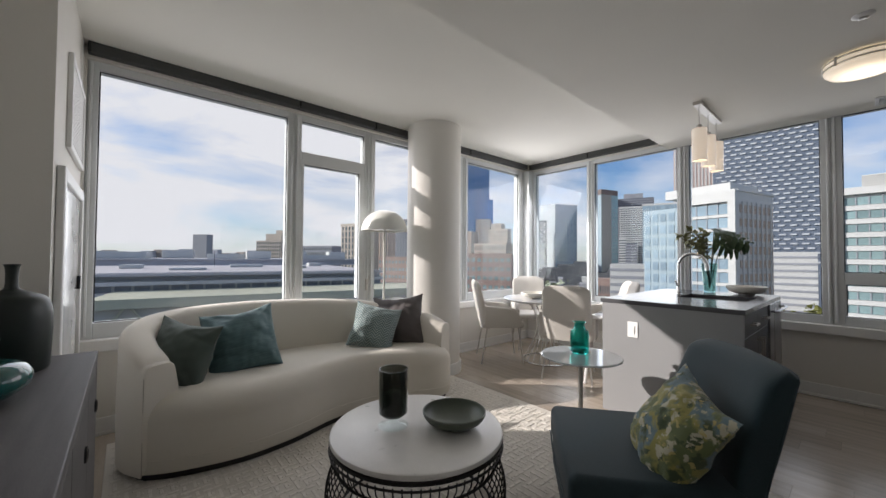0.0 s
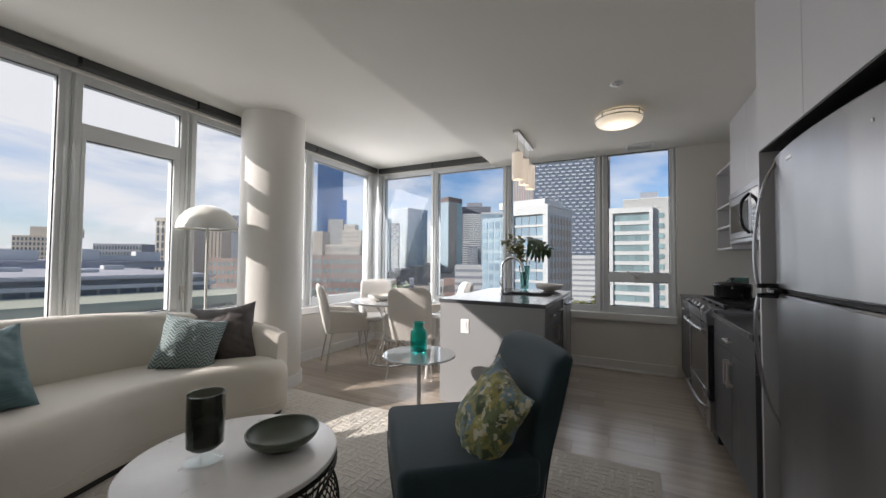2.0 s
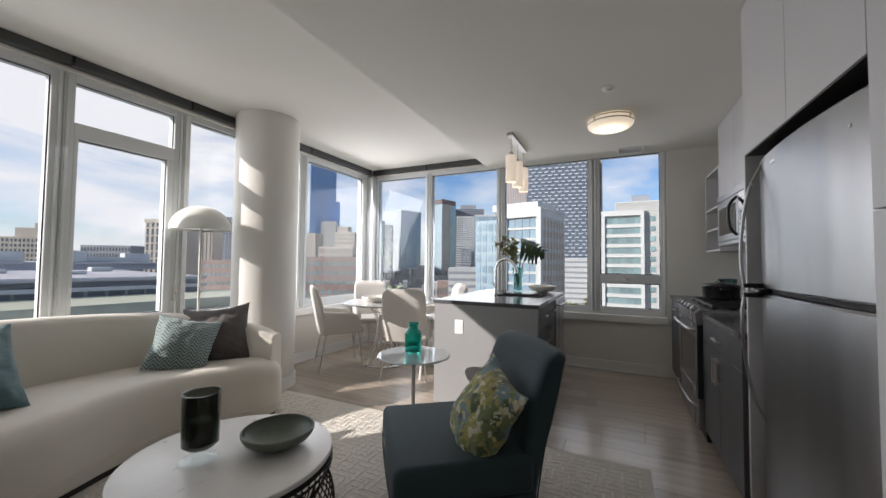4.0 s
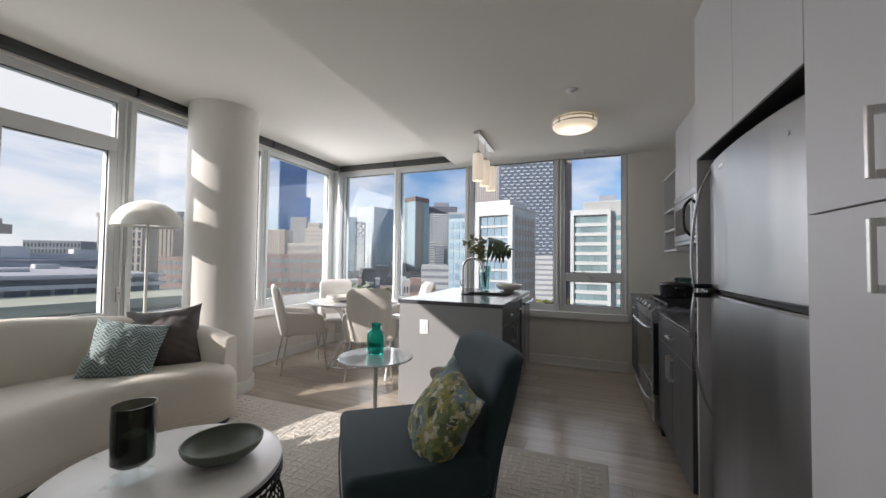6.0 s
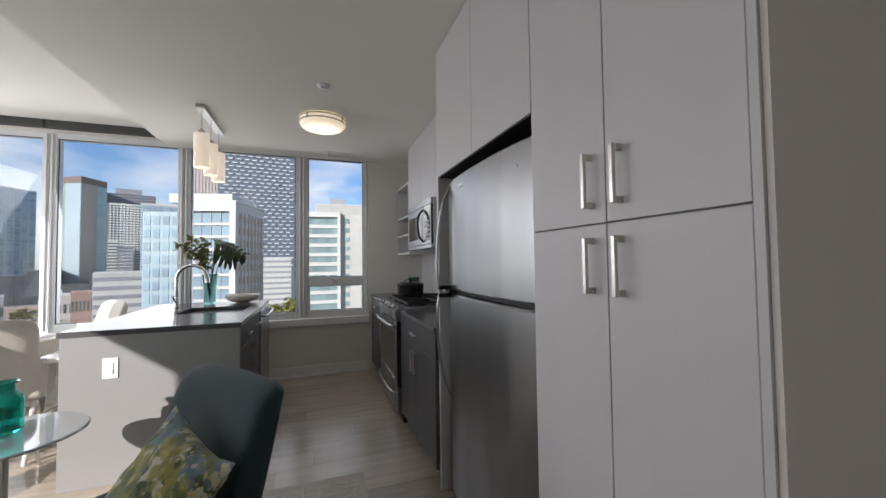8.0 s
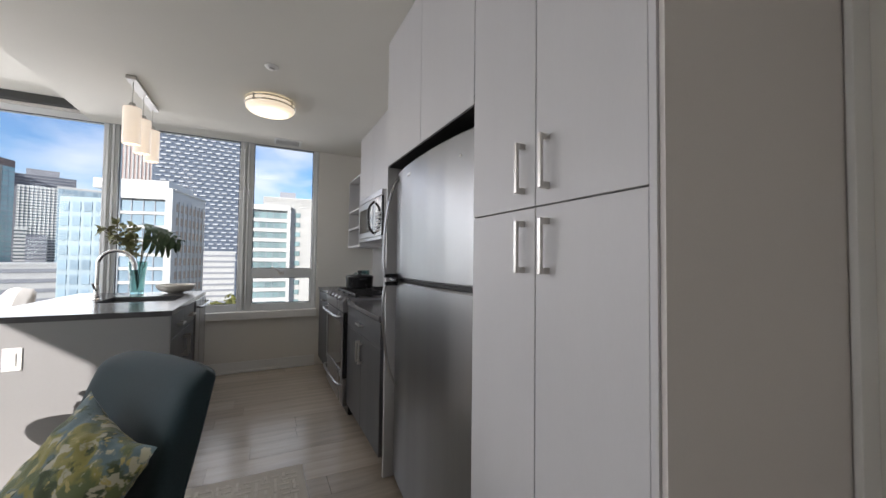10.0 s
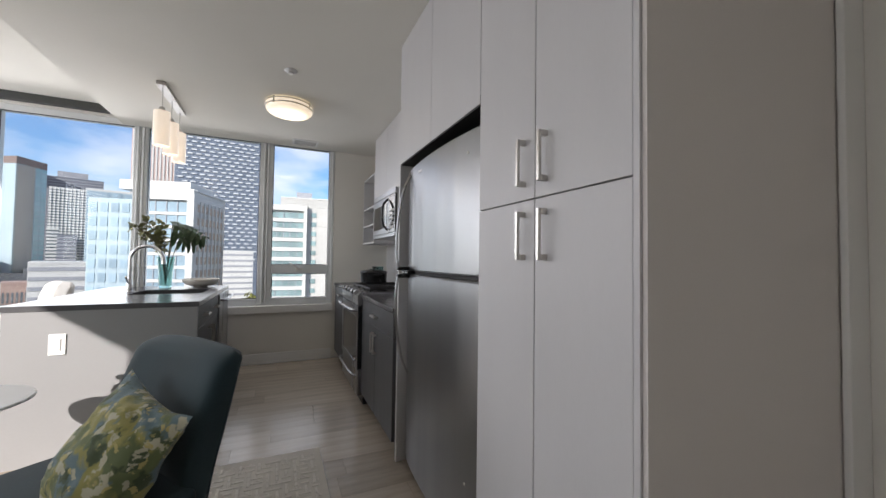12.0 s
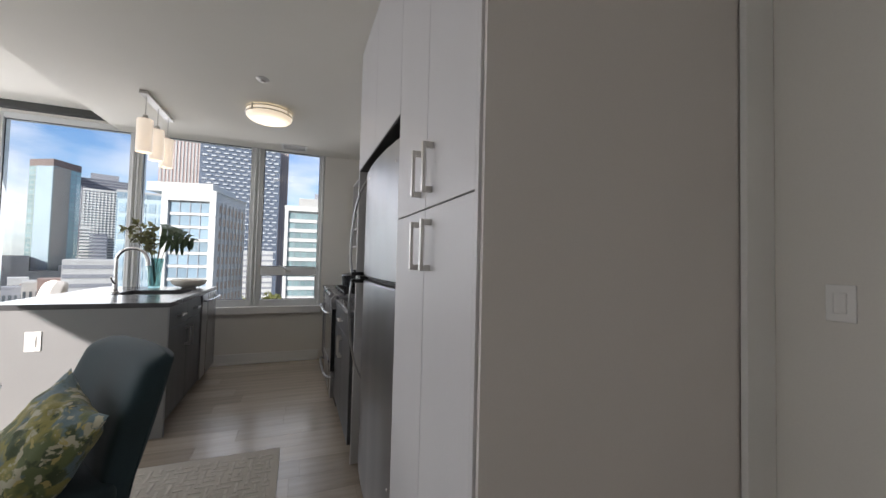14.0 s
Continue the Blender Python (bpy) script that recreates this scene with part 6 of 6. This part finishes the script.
microwave()
root = thing("wall_cabinet", Matrix(), "light grey wall cabinet above the microwave", "cabinet")
part("body", box(0.302, 0.618, RANGE0 - 0.01, RANGE1 + 0.15, 1.80, SOFFIT - 0.002), M_CAB_WHITE, root)
for y0, y1 in ((RANGE0 - 0.009, 3.88), (3.883, RANGE1 + 0.149)):
    part("door", box(0.281, 0.301, y0, y1, 1.80, SOFFIT - 0.004, 0.0012, 1), M_CAB_WHITE, root)
root = thing("wall_cabinet", Matrix(), "light grey wall cabinet beside the refrigerator", "cabinet")
part("body", box(0.302, 0.618, 2.566, RANGE0 - 0.013, 1.375, SOFFIT - 0.002), M_CAB_WHITE, root)
for y0, y1 in ((2.567, 2.995), (2.998, RANGE0 - 0.014)):
    part("door", box(0.281, 0.301, y0, y1, 1.375, SOFFIT - 0.004, 0.0012, 1), M_CAB_WHITE, root)
# open shelf unit at the end of the wall cabinets
root = thing("open_shelf", Matrix(), "open light grey shelf unit with small pots", "shelf")
S0, S1 = RANGE1 + 0.153, 4.90
for z in (1.345, 1.545, 1.745, 2.10):
    part("shelf", box(0.283, 0.606, S0 + 0.019, S1 - 0.019, z, z + 0.018), M_CAB_WHITE, root)
part("side_panel", box(0.281, 0.618, S0, S0 + 0.018, 1.345, 2.118), M_CAB_WHITE, root)
part("side_panel", box(0.281, 0.618, S1 - 0.018, S1, 1.345, 2.118), M_CAB_WHITE, root)
part("back_panel", box(0.607, 0.618, S0 + 0.019, S1 - 0.019, 1.345, 2.118), M_CAB_WHITE, root)
root = thing("potted_plant", Matrix.Translation((0.40, (S0 + S1) / 2, 1.564)), "small green plant in a pot on the shelf", "plant")
part("pot", lathe([(0, 0), (0.035, 0), (0.042, 0.055), (0.037, 0.055), (0.03, 0.006), (0, 0.006)], 24), M_CREAM, root, smooth=True)
rnd = random.Random(9)
me = None
for k in range(18):
    if me is None:
        ob = part("leaf", leaf_mesh(0.06, 0.025), M_LEAF, root)
        me = ob.data
    else:
        ob = new("leaf", me)
        ob.parent = root
    ob.location = (0, 0, 0.055)
    ob.rotation_euler = (rnd.uniform(0.2, 1.2), 0, rnd.uniform(0, 6.28))

# ---- island ----
IX0, IX1, IY0, IY1 = -2.025, -1.105, 3.262, 4.760


def island():
    root = thing("kitchen_island", Matrix(), "kitchen island with grey end panel and charcoal cabinets", "island")
    part("end_panel", box(IX0 + 0.012, IX1 - 0.008, IY0 + 0.004, IY0 + 0.030, 0.0, COUNTER - 0.0325, 0.0015, 1), M_ISL_GREY, root, "smooth grey end panel")
    part("back_panel", box(IX0 + 0.012, IX0 + 0.035, IY0 + 0.031, IY1 - 0.01, 0.0, COUNTER - 0.0325, 0.0015, 1), M_ISL_GREY, root, "smooth grey back panel")
    part("body", box(IX0 + 0.036, IX1 - 0.028, IY0 + 0.031, IY1 - 0.01, 0.10, COUNTER - 0.0325), M_CAB_DARK, root)
    part("toe_kick", box(IX0 + 0.036, IX1 - 0.09, IY0 + 0.031, IY1 - 0.01, 0.0, 0.099), M_BLACKLEG, root)
    xf = IX1 - 0.027
    for y0, y1 in ((IY0 + 0.034, IY0 + 0.46), (IY0 + 0.463, IY0 + 0.885)):
        d = part("drawer", box(xf, xf + 0.019, y0, y1, 0.705, COUNTER - 0.036, 0.0012, 1), M_CAB_DARK, root)
        c = (y0 + y1) / 2
        bar_handle(d, xf + 0.019, c - 0.06, 0.775, 0, out=0.030, along="y", y1=c + 0.06)
        d = part("door", box(xf, xf + 0.019, y0, y1, 0.103, 0.701, 0.0012, 1), M_CAB_DARK, root)
        bar_handle(d, xf + 0.019, y1 - 0.04 if y0 < IY0 + 0.1 else y0 + 0.04, 0.52, 0.66, out=0.030)
    return root


island()
root = thing("dishwasher", Matrix(), "stainless steel dishwasher built into the island", "dishwasher")
part("door", box(IX1 - 0.026, IX1 + 0.004, IY0 + 0.890, IY1 - 0.012, 0.10, COUNTER - 0.036, 0.003, 1), M_STEEL, root)
part("handle", tube(smooth_line([(IX1 + 0.003, IY0 + 0.93, 0.80), (IX1 + 0.045, IY0 + 0.96, 0.80), (IX1 + 0.045, IY1 - 0.08, 0.80), (IX1 + 0.003, IY1 - 0.05, 0.80)], 5), 0.010, 8), M_STEEL, root, smooth=True)
# counter with the sink cut out
SX0, SX1, SY0, SY1 = -1.66, -1.20, 3.86, 4.30
bm = bmesh.new()
for q in ((IX0, SX0, IY0, IY1), (SX1, IX1, IY0, IY1), (SX0, SX1, IY0, SY0), (SX0, SX1, SY1, IY1)):
    add_box(bm, q[0], q[1], q[2], q[3], COUNTER - 0.032, COUNTER)
bmesh.ops.remove_doubles(bm, verts=bm.verts, dist=0.0001)
tagged(part("island_worktop", bm, M_COUNTER), "polished dark grey quartz worktop on the island", "worktop")
root = thing("sink", Matrix(), "undermount stainless steel sink in the island", "sink")
bm = bmesh.new()
for q in ((SX0 - 0.012, SX0 - 0.001, SY0 - 0.012, SY1 + 0.012, 0.70, 0.855), (SX1 + 0.001, SX1 + 0.012, SY0 - 0.012, SY1 + 0.012, 0.70, 0.855), (SX0 - 0.001, SX1 + 0.001, SY0 - 0.012, SY0 - 0.001, 0.70, 0.855), (SX0 - 0.001, SX1 + 0.001, SY1 + 0.001, SY1 + 0.012, 0.70, 0.855), (SX0 - 0.012, SX1 + 0.012, SY0 - 0.012, SY1 + 0.012, 0.688, 0.699)):
    add_box(bm, *q)
part("basin", bm, M_STEEL, root)
part("drain", lathe([(0, 0), (0.04, 0), (0.04, 0.004), (0, 0.002)], 28, ((SX0 + SX1) / 2, (SY0 + SY1) / 2, 0.6995)), M_CHROME, root)


def faucet(x, y):
    root = thing("faucet", Matrix.Translation((x, y, COUNTER + 0.0005)), "chrome gooseneck kitchen faucet on the island", "faucet")
    part("base", lathe([(0, 0), (0.028, 0), (0.028, 0.006), (0.018, 0.012), (0.018, 0.10), (0.013, 0.11), (0, 0.11)], 28), M_CHROME, root, smooth=True)
    arc = [(0, 0, 0.10), (0, 0, 0.26)] + [(0.105 - 0.105 * math.cos(a), 0, 0.26 + 0.105 * math.sin(a)) for a in [math.pi * k / 10 for k in range(1, 9)]]
    part("spout", tube(smooth_line(arc, 4), 0.0125, 12), M_CHROME, root, smooth=True)
    e = Vector(arc[-1])
    part("spray_head", tube([e + Vector((0.0, 0, 0.004)), e + Vector((0.022, 0, -0.05)), e + Vector((0.026, 0, -0.10))], 0.0155, 12, r2=0.018), M_CHROME, root, smooth=True)
    part("lever", tube([(0.0, -0.015, 0.07), (0.0, -0.045, 0.085), (0.0, -0.085, 0.125)], 0.007, 8), M_CHROME, root, smooth=True)
    return root


faucet(-1.715, 4.12)


def flower_vase(x, y, z):
    root = thing("flower_vase", Matrix.Translation((x, y, z)) @ Matrix.Scale(1.2, 4), "tall aqua glass vase with leafy stems", "vase")
    part("glass", lathe([(0, 0), (0.036, 0), (0.040, 0.008), (0.045, 0.12), (0.058, 0.235), (0.054, 0.235), (0.041, 0.12), (0.035, 0.016), (0, 0.014)], 36), M_AQUA, root, "aqua ribbed glass", True)
    rnd = random.Random(21)
    me = berry = None
    # olive sprigs, leaning away from the large leaves
    for k in range(9):
        a = 3.14 + rnd.uniform(-1.25, 1.25)
        reach = rnd.uniform(0.10, 0.25)
        e = Vector((reach * math.cos(a), 0.8 * reach * math.sin(a), rnd.uniform(0.36, 0.58)))
        line = smooth_line([(0, 0, 0.03), (e.x * 0.15, e.y * 0.15, 0.22), (e.x * 0.6, e.y * 0.6, 0.22 + (e.z - 0.22) * 0.65), tuple(e)], 5)
        part("stem", tube(line, 0.0022, 5), M_STEM, root)
        for _ in range(13):
            q = line[int(len(line) * rnd.uniform(0.48, 0.99))]
            if me is None:
                ob = part("leaf", leaf_mesh(0.062, 0.034), M_SPRIG, root, "olive green sprig leaf")
                me = ob.data
            else:
                ob = new("leaf", me)
                ob.parent = root
            ob.location = (q[0], q[1], q[2])
            ob.rotation_euler = (rnd.uniform(-0.6, 1.2), rnd.uniform(-0.8, 0.8), rnd.uniform(0, 6.28))
        for _ in range(3):
            q = line[int(len(line) * rnd.uniform(0.6, 0.99))]
            if berry is None:
                bm = bmesh.new()
                bmesh.ops.create_icosphere(bm, subdivisions=1, radius=0.0075)
                ob = part("berry", bm, M_STEM, root, "small brown berry", True)
                berry = ob.data
            else:
                ob = new("berry", berry)
                ob.parent = root
            ob.location = (q[0] + rnd.uniform(-0.02, 0.02), q[1] + rnd.uniform(-0.02, 0.02), q[2] + rnd.uniform(-0.005, 0.02))

    def monstera(size):
        """A heart-shaped leaf cut into curved fingers along the midrib."""
        bm = bmesh.new()
        lobes = 5

        def rib(t):
            return Vector((0, size * t, -0.42 * size * t * t))

        for s in (-1, 1):
            for q in range(lobes):
                t0, t1 = q / lobes * 0.94, (q + 0.86) / lobes * 0.94
                tm = (t0 + t1) / 2
                wid = size * 0.60 * math.sin(math.pi * (0.24 + 0.66 * tm)) ** 0.8
                lean = size * (-0.10 + 0.34 * tm)
                prev = (bm.verts.new(rib(t0)), bm.verts.new(rib(t1)))
                for f, half in ((0.28, 0.47), (0.52, 0.46), (0.76, 0.38), (0.92, 0.22), (1.0, 0.06)):
                    c = rib(tm) + Vector((s * wid * f, lean * f, -0.30 * size * f ** 2.2 + 0.03 * size * math.sin(3 * f)))
                    hw = size * 0.94 / lobes * half
                    cur = (bm.verts.new(c - Vector((0, hw, 0))), bm.verts.new(c + Vector((0, hw, 0))))
                    vs = (prev[0], cur[0], cur[1], prev[1])
                    bm.faces.new(vs if s > 0 else vs[::-1])
                    prev = cur
        return bm

    for (lx, ly, lz), s, rot in (((0.045, -0.03, 0.450), 0.20, (-0.15, 0.95, -1.35)), ((0.10, 0.03, 0.475), 0.17, (-0.35, 0.6, -1.75)), ((0.02, 0.06, 0.490), 0.15, (0.1, 0.8, -0.7)), ((0.06, -0.05, 0.390), 0.15, (-0.45, 1.0, -1.7))):
        ob = part("large_leaf", monstera(s), M_LEAF, root, "dark split leaf")
        ob.location, ob.rotation_euler = (lx, ly, lz), rot
        part("stem", tube(smooth_line([(0, 0, 0.03), (lx * 0.4, ly * 0.4, 0.24), (lx, ly, lz)], 4), 0.0032, 5), M_STEM, root)
    return root


flower_vase(-1.59, 4.58, COUNTER + 0.0005)
bowl("bowl", -1.32, 4.62, COUNTER + 0.0005, 0.150, 0.074, M_CREAM, "cream ceramic bowl on the island worktop")


def wall_plate(name, m, label, rockers=1, w=0.075, h=0.118):
    # lies in the local xz plane, facing -y
    root = thing(name, m, label, "wall plate")
    part("plate", box(-w / 2, w / 2, -0.006, -0.0005, -h / 2, h / 2, 0.002, 2), M_PLATE, root)
    for k in range(rockers):
        cx = (k - (rockers - 1) / 2) * 0.046
        part("rocker", box(cx - 0.22 * w, cx + 0.22 * w, -0.0105, -0.0062, -0.28 * h, 0.28 * h, 0.0015, 1), M_PLATE, root)
    return root


wall_plate("outlet", Matrix.Translation((-1.778, IY0 + 0.004, 0.667)), "white outlet plate on the island end panel")
wall_plate("light_switch", Matrix.Translation((0.93, 0.80, 1.125)) @ Matrix.Rotation(radians(-90), 4, "Z"), "white light switch on the entry wall", 1, 0.056, 0.092)
wall_plate("outlet", Matrix.Translation((0.93, 0.86, 0.46)) @ Matrix.Rotation(radians(-90), 4, "Z"), "white outlet plate low on the entry wall")

# ---- ceiling fixtures ----


def opal_glow():
    """Opal glass, brightest under its bulbs and paler towards the rim."""
    m = lit("lit_opal_bowl", (1.0, 0.84, 0.58), 1.0)
    nt = m.node_tree
    L = nt.links.new
    coord = nt.nodes.new("ShaderNodeTexCoord")
    flat = nt.nodes.new("ShaderNodeVectorMath")
    flat.operation = "MULTIPLY"
    flat.inputs[1].default_value = (1, 1, 0)
    far = nt.nodes.new("ShaderNodeVectorMath")
    far.operation = "LENGTH"
    fall = nt.nodes.new("ShaderNodeMapRange")
    fall.interpolation_type = "SMOOTHSTEP"
    fall.inputs["From Min"].default_value, fall.inputs["From Max"].default_value = 0.03, 0.185
    fall.inputs["To Min"].default_value, fall.inputs["To Max"].default_value = 1.9, 0.42
    L(coord.outputs["Object"], flat.inputs[0])
    L(flat.outputs["Vector"], far.inputs[0])
    L(far.outputs["Value"], fall.inputs["Value"])
    L(fall.outputs["Result"], nt.nodes["Principled BSDF"].inputs["Emission Strength"])
    return m


def flush_light(x, y):
    root = thing("ceiling_light", Matrix.Translation((x, y, SOFFIT)), "round flush ceiling light with two nickel bands, lit", "ceiling light")
    part("pan", lathe([(0, -0.001), (0.150, -0.001), (0.150, -0.020), (0, -0.020)], 48), M_PLATE, root)
    part("diffuser", lathe([(0.150, -0.010), (0.178, -0.012), (0.180, -0.046), (0.176, -0.064), (0.160, -0.080), (0.12, -0.092), (0.06, -0.098), (0, -0.099)], 64), opal_glow(), root, "glowing opal glass", True)
    for z in (-0.012, -0.044):
        part("band", lathe([(0.181, z), (0.188, z), (0.189, z - 0.005), (0.188, z - 0.010), (0.181, z - 0.010), (0.181, z)], 64), M_NICKEL, root)
    for k in range(4):
        a = 1.571 * k + 0.9
        part("clip", box(-0.007, 0.007, -0.003, 0.003, -0.062, -0.006, 0.001, 1), M_NICKEL, root).matrix_local = Matrix.Translation((0.191 * math.cos(a), 0.191 * math.sin(a), 0)) @ Matrix.Rotation(a + math.pi / 2, 4, "Z")
    return root


flush_light(-0.596, 3.765)


def pendants(x, y0, y1):
    root = thing("pendant_light", Matrix(), "three white glass pendants on a nickel ceiling bar, lit", "pendant light")
    part("canopy_bar", box(x - 0.030, x + 0.030, y0 - 0.06, y1 + 0.06, SOFFIT - 0.028, SOFFIT - 0.001, 0.004, 2), M_NICKEL, root, "nickel ceiling bar")
    for k in range(3):
        y = y0 + (y1 - y0) * k / 2
        part("cord", tube([(x, y, SOFFIT - 0.028), (x, y, 2.285)], 0.003, 6), M_NICKEL, root)
        part("cap", lathe([(0, 0.03), (0.018, 0.03), (0.022, 0.0), (0, 0.0)], 20, (x, y, 2.258)), M_NICKEL, root, smooth=True)
        part("shade", lathe([(0.0, 0.262), (0.050, 0.258), (0.052, 0.250), (0.052, 0.0), (0.049, 0.0), (0.049, 0.248), (0, 0.252)], 32, (x, y, 1.998)), M_PEND, root, "white glass cylinder shade", True)
        part("bulb", lathe([(0, 0.05), (0.016, 0.055), (0.024, 0.08), (0.020, 0.11), (0.012, 0.14), (0, 0.15)], 20, (x, y, 1.998)), M_BULB, root, smooth=True)
    return root


M_BULB = lit("glowing_bulb", (1.0, 0.72, 0.40), 7)
M_PEND = bpy.data.materials.new("pendant_glass")
M_PEND.use_nodes = True
_p = M_PEND.node_tree.nodes["Principled BSDF"]
_p.inputs["Base Color"].default_value = (0.74, 0.72, 0.68, 1)
_p.inputs["Roughness"].default_value = 0.35
_p.inputs["Transmission Weight"].default_value = 0.12
_p.inputs["Emission Color"].default_value = (1.0, 0.86, 0.68, 1)
_p.inputs["Emission Strength"].default_value = 0.30
pendants(-1.47, 3.80, 4.32)

root = thing("smoke_detector", Matrix.Translation((-0.602, 3.165, SOFFIT)), "small round white ceiling detector", "detector")
part("body", lathe([(0, -0.016), (0.026, -0.015), (0.034, -0.010), (0.042, -0.004), (0.042, -0.0005), (0, -0.0005)], 36), M_PLATE, root, smooth=True)
part("sensor_ring", lathe([(0, -0.022), (0.012, -0.021), (0.020, -0.0165), (0.020, -0.0150), (0, -0.0150)], 28), M_NICKEL, root)
root = thing("ceiling_vent", Matrix.Translation((-0.405, 4.79, SOFFIT)), "white slotted air vent in the ceiling", "vent")
bm = bmesh.new()
for q in ((-0.135, 0.135, -0.108, -0.086), (-0.135, 0.135, 0.086, 0.108), (-0.135, -0.113, -0.086, 0.086), (0.113, 0.135, -0.086, 0.086)):
    add_box(bm, q[0], q[1], q[2], q[3], -0.009, -0.0005, 0.002, 1)
part("frame", bm, M_PLATE, root)
part("backing", box(-0.113, 0.113, -0.086, 0.086, -0.002, -0.0006), M_BLACKLEG, root)
for k in range(6):
    part("slat", box(-0.112, 0.112, -0.076 + 0.029 * k, -0.069 + 0.029 * k, -0.008, -0.0022), M_PLATE, root)
# ---- rug ----
RX0, RX1, RY0, RY1 = -3.78, -0.388, 0.27, 2.872


def rug():
    root = thing("rug", Matrix(), "cream wool rug with a raised maze pattern", "rug")
    part("ground_weave", box(RX0, RX1, RY0, RY1, 0.0035, 0.0085, 0.002, 1), M_RUG, root)
    bm = bmesh.new()
    rnd = random.Random(5)
    cell, t = 0.045, 0.0085
    nx, ny = int((RX1 - RX0 - 0.05) / cell), int((RY1 - RY0 - 0.05) / cell)
    for i in range(nx):
        for j in range(ny):
            x, y = RX0 + 0.025 + i * cell, RY0 + 0.025 + j * cell
            c = cell / 2
            k = (i + 2 * j + (i // 5) * (j // 4)) % 5
            if k in (0, 3):
                quads = [(x, x + cell, y + c - t, y + c + t)]
                if k == 0:
                    quads.append((x + c - t, x + c + t, y + c + t + 0.0005, y + cell))
            elif k in (1, 4):
                quads = [(x + c - t, x + c + t, y, y + cell)]
                if k == 4:
                    quads.append((x + c + t + 0.0005, x + cell, y + c - t, y + c + t))
            elif rnd.random() < 0.5:
                quads = [(x + 0.3 * c, x + cell, y + c - t, y + c + t)]
            else:
                quads = [(x + c - t, x + c + t, y + 0.3 * c, y + cell)]
            for x0, x1, y0, y1 in quads:
                g = 0.0025
                v = [bm.verts.new(q) for q in ((x0, y0, 0.0087), (x1, y0, 0.0087), (x1, y1, 0.0087), (x0, y1, 0.0087))]
                w = [bm.verts.new(q) for q in ((x0 + g, y0 + g, 0.0120), (x1 - g, y0 + g, 0.0120), (x1 - g, y1 - g, 0.0120), (x0 + g, y1 - g, 0.0120))]
                bm.faces.new(w)
                for n in range(4):
                    bm.faces.new((v[n], v[(n + 1) % 4], w[(n + 1) % 4], w[n]))
    ob = part("pile_relief", bm, M_RUG_HI, root, "raised maze pattern in lighter wool")
    tagged(ob, "", "", "", "stuff")


rug()

# ---- floor planks ----
floor = slab("floor", -4.0, 0.93, -0.36, 5.0, -0.12, -0.004, M_SUBFLOOR, "grey-brown wood plank floor", "floor")
PW, PL = 0.18, 1.22
plank_mesh = None
row = 0
y = -0.36
rnd = random.Random(2)
while y < 4.999:
    y1 = min(y + PW, 4.999)
    x = -3.999 - rnd.uniform(0, PL)
    while x < 0.925:
        a, b = max(x, -3.999), min(x + PL, 0.925)
        if b - a > 0.03:
            whole = b - a > PL - 0.001 and y1 - y > PW - 0.001
            if whole and plank_mesh:
                ob = new("plank", plank_mesh)
            else:
                ob = part("plank", box(-(b - a) / 2 + 0.0004, (b - a) / 2 - 0.0004, -(y1 - y) / 2 + 0.0004, (y1 - y) / 2 - 0.0004, -0.004, 0.0, 0.0006, 1), M_PLANK)
                if whole:
                    plank_mesh = ob.data
            ob.location = ((a + b) / 2, (y + y1) / 2, 0)
            ob.parent = floor
        x += PL
    y += PW
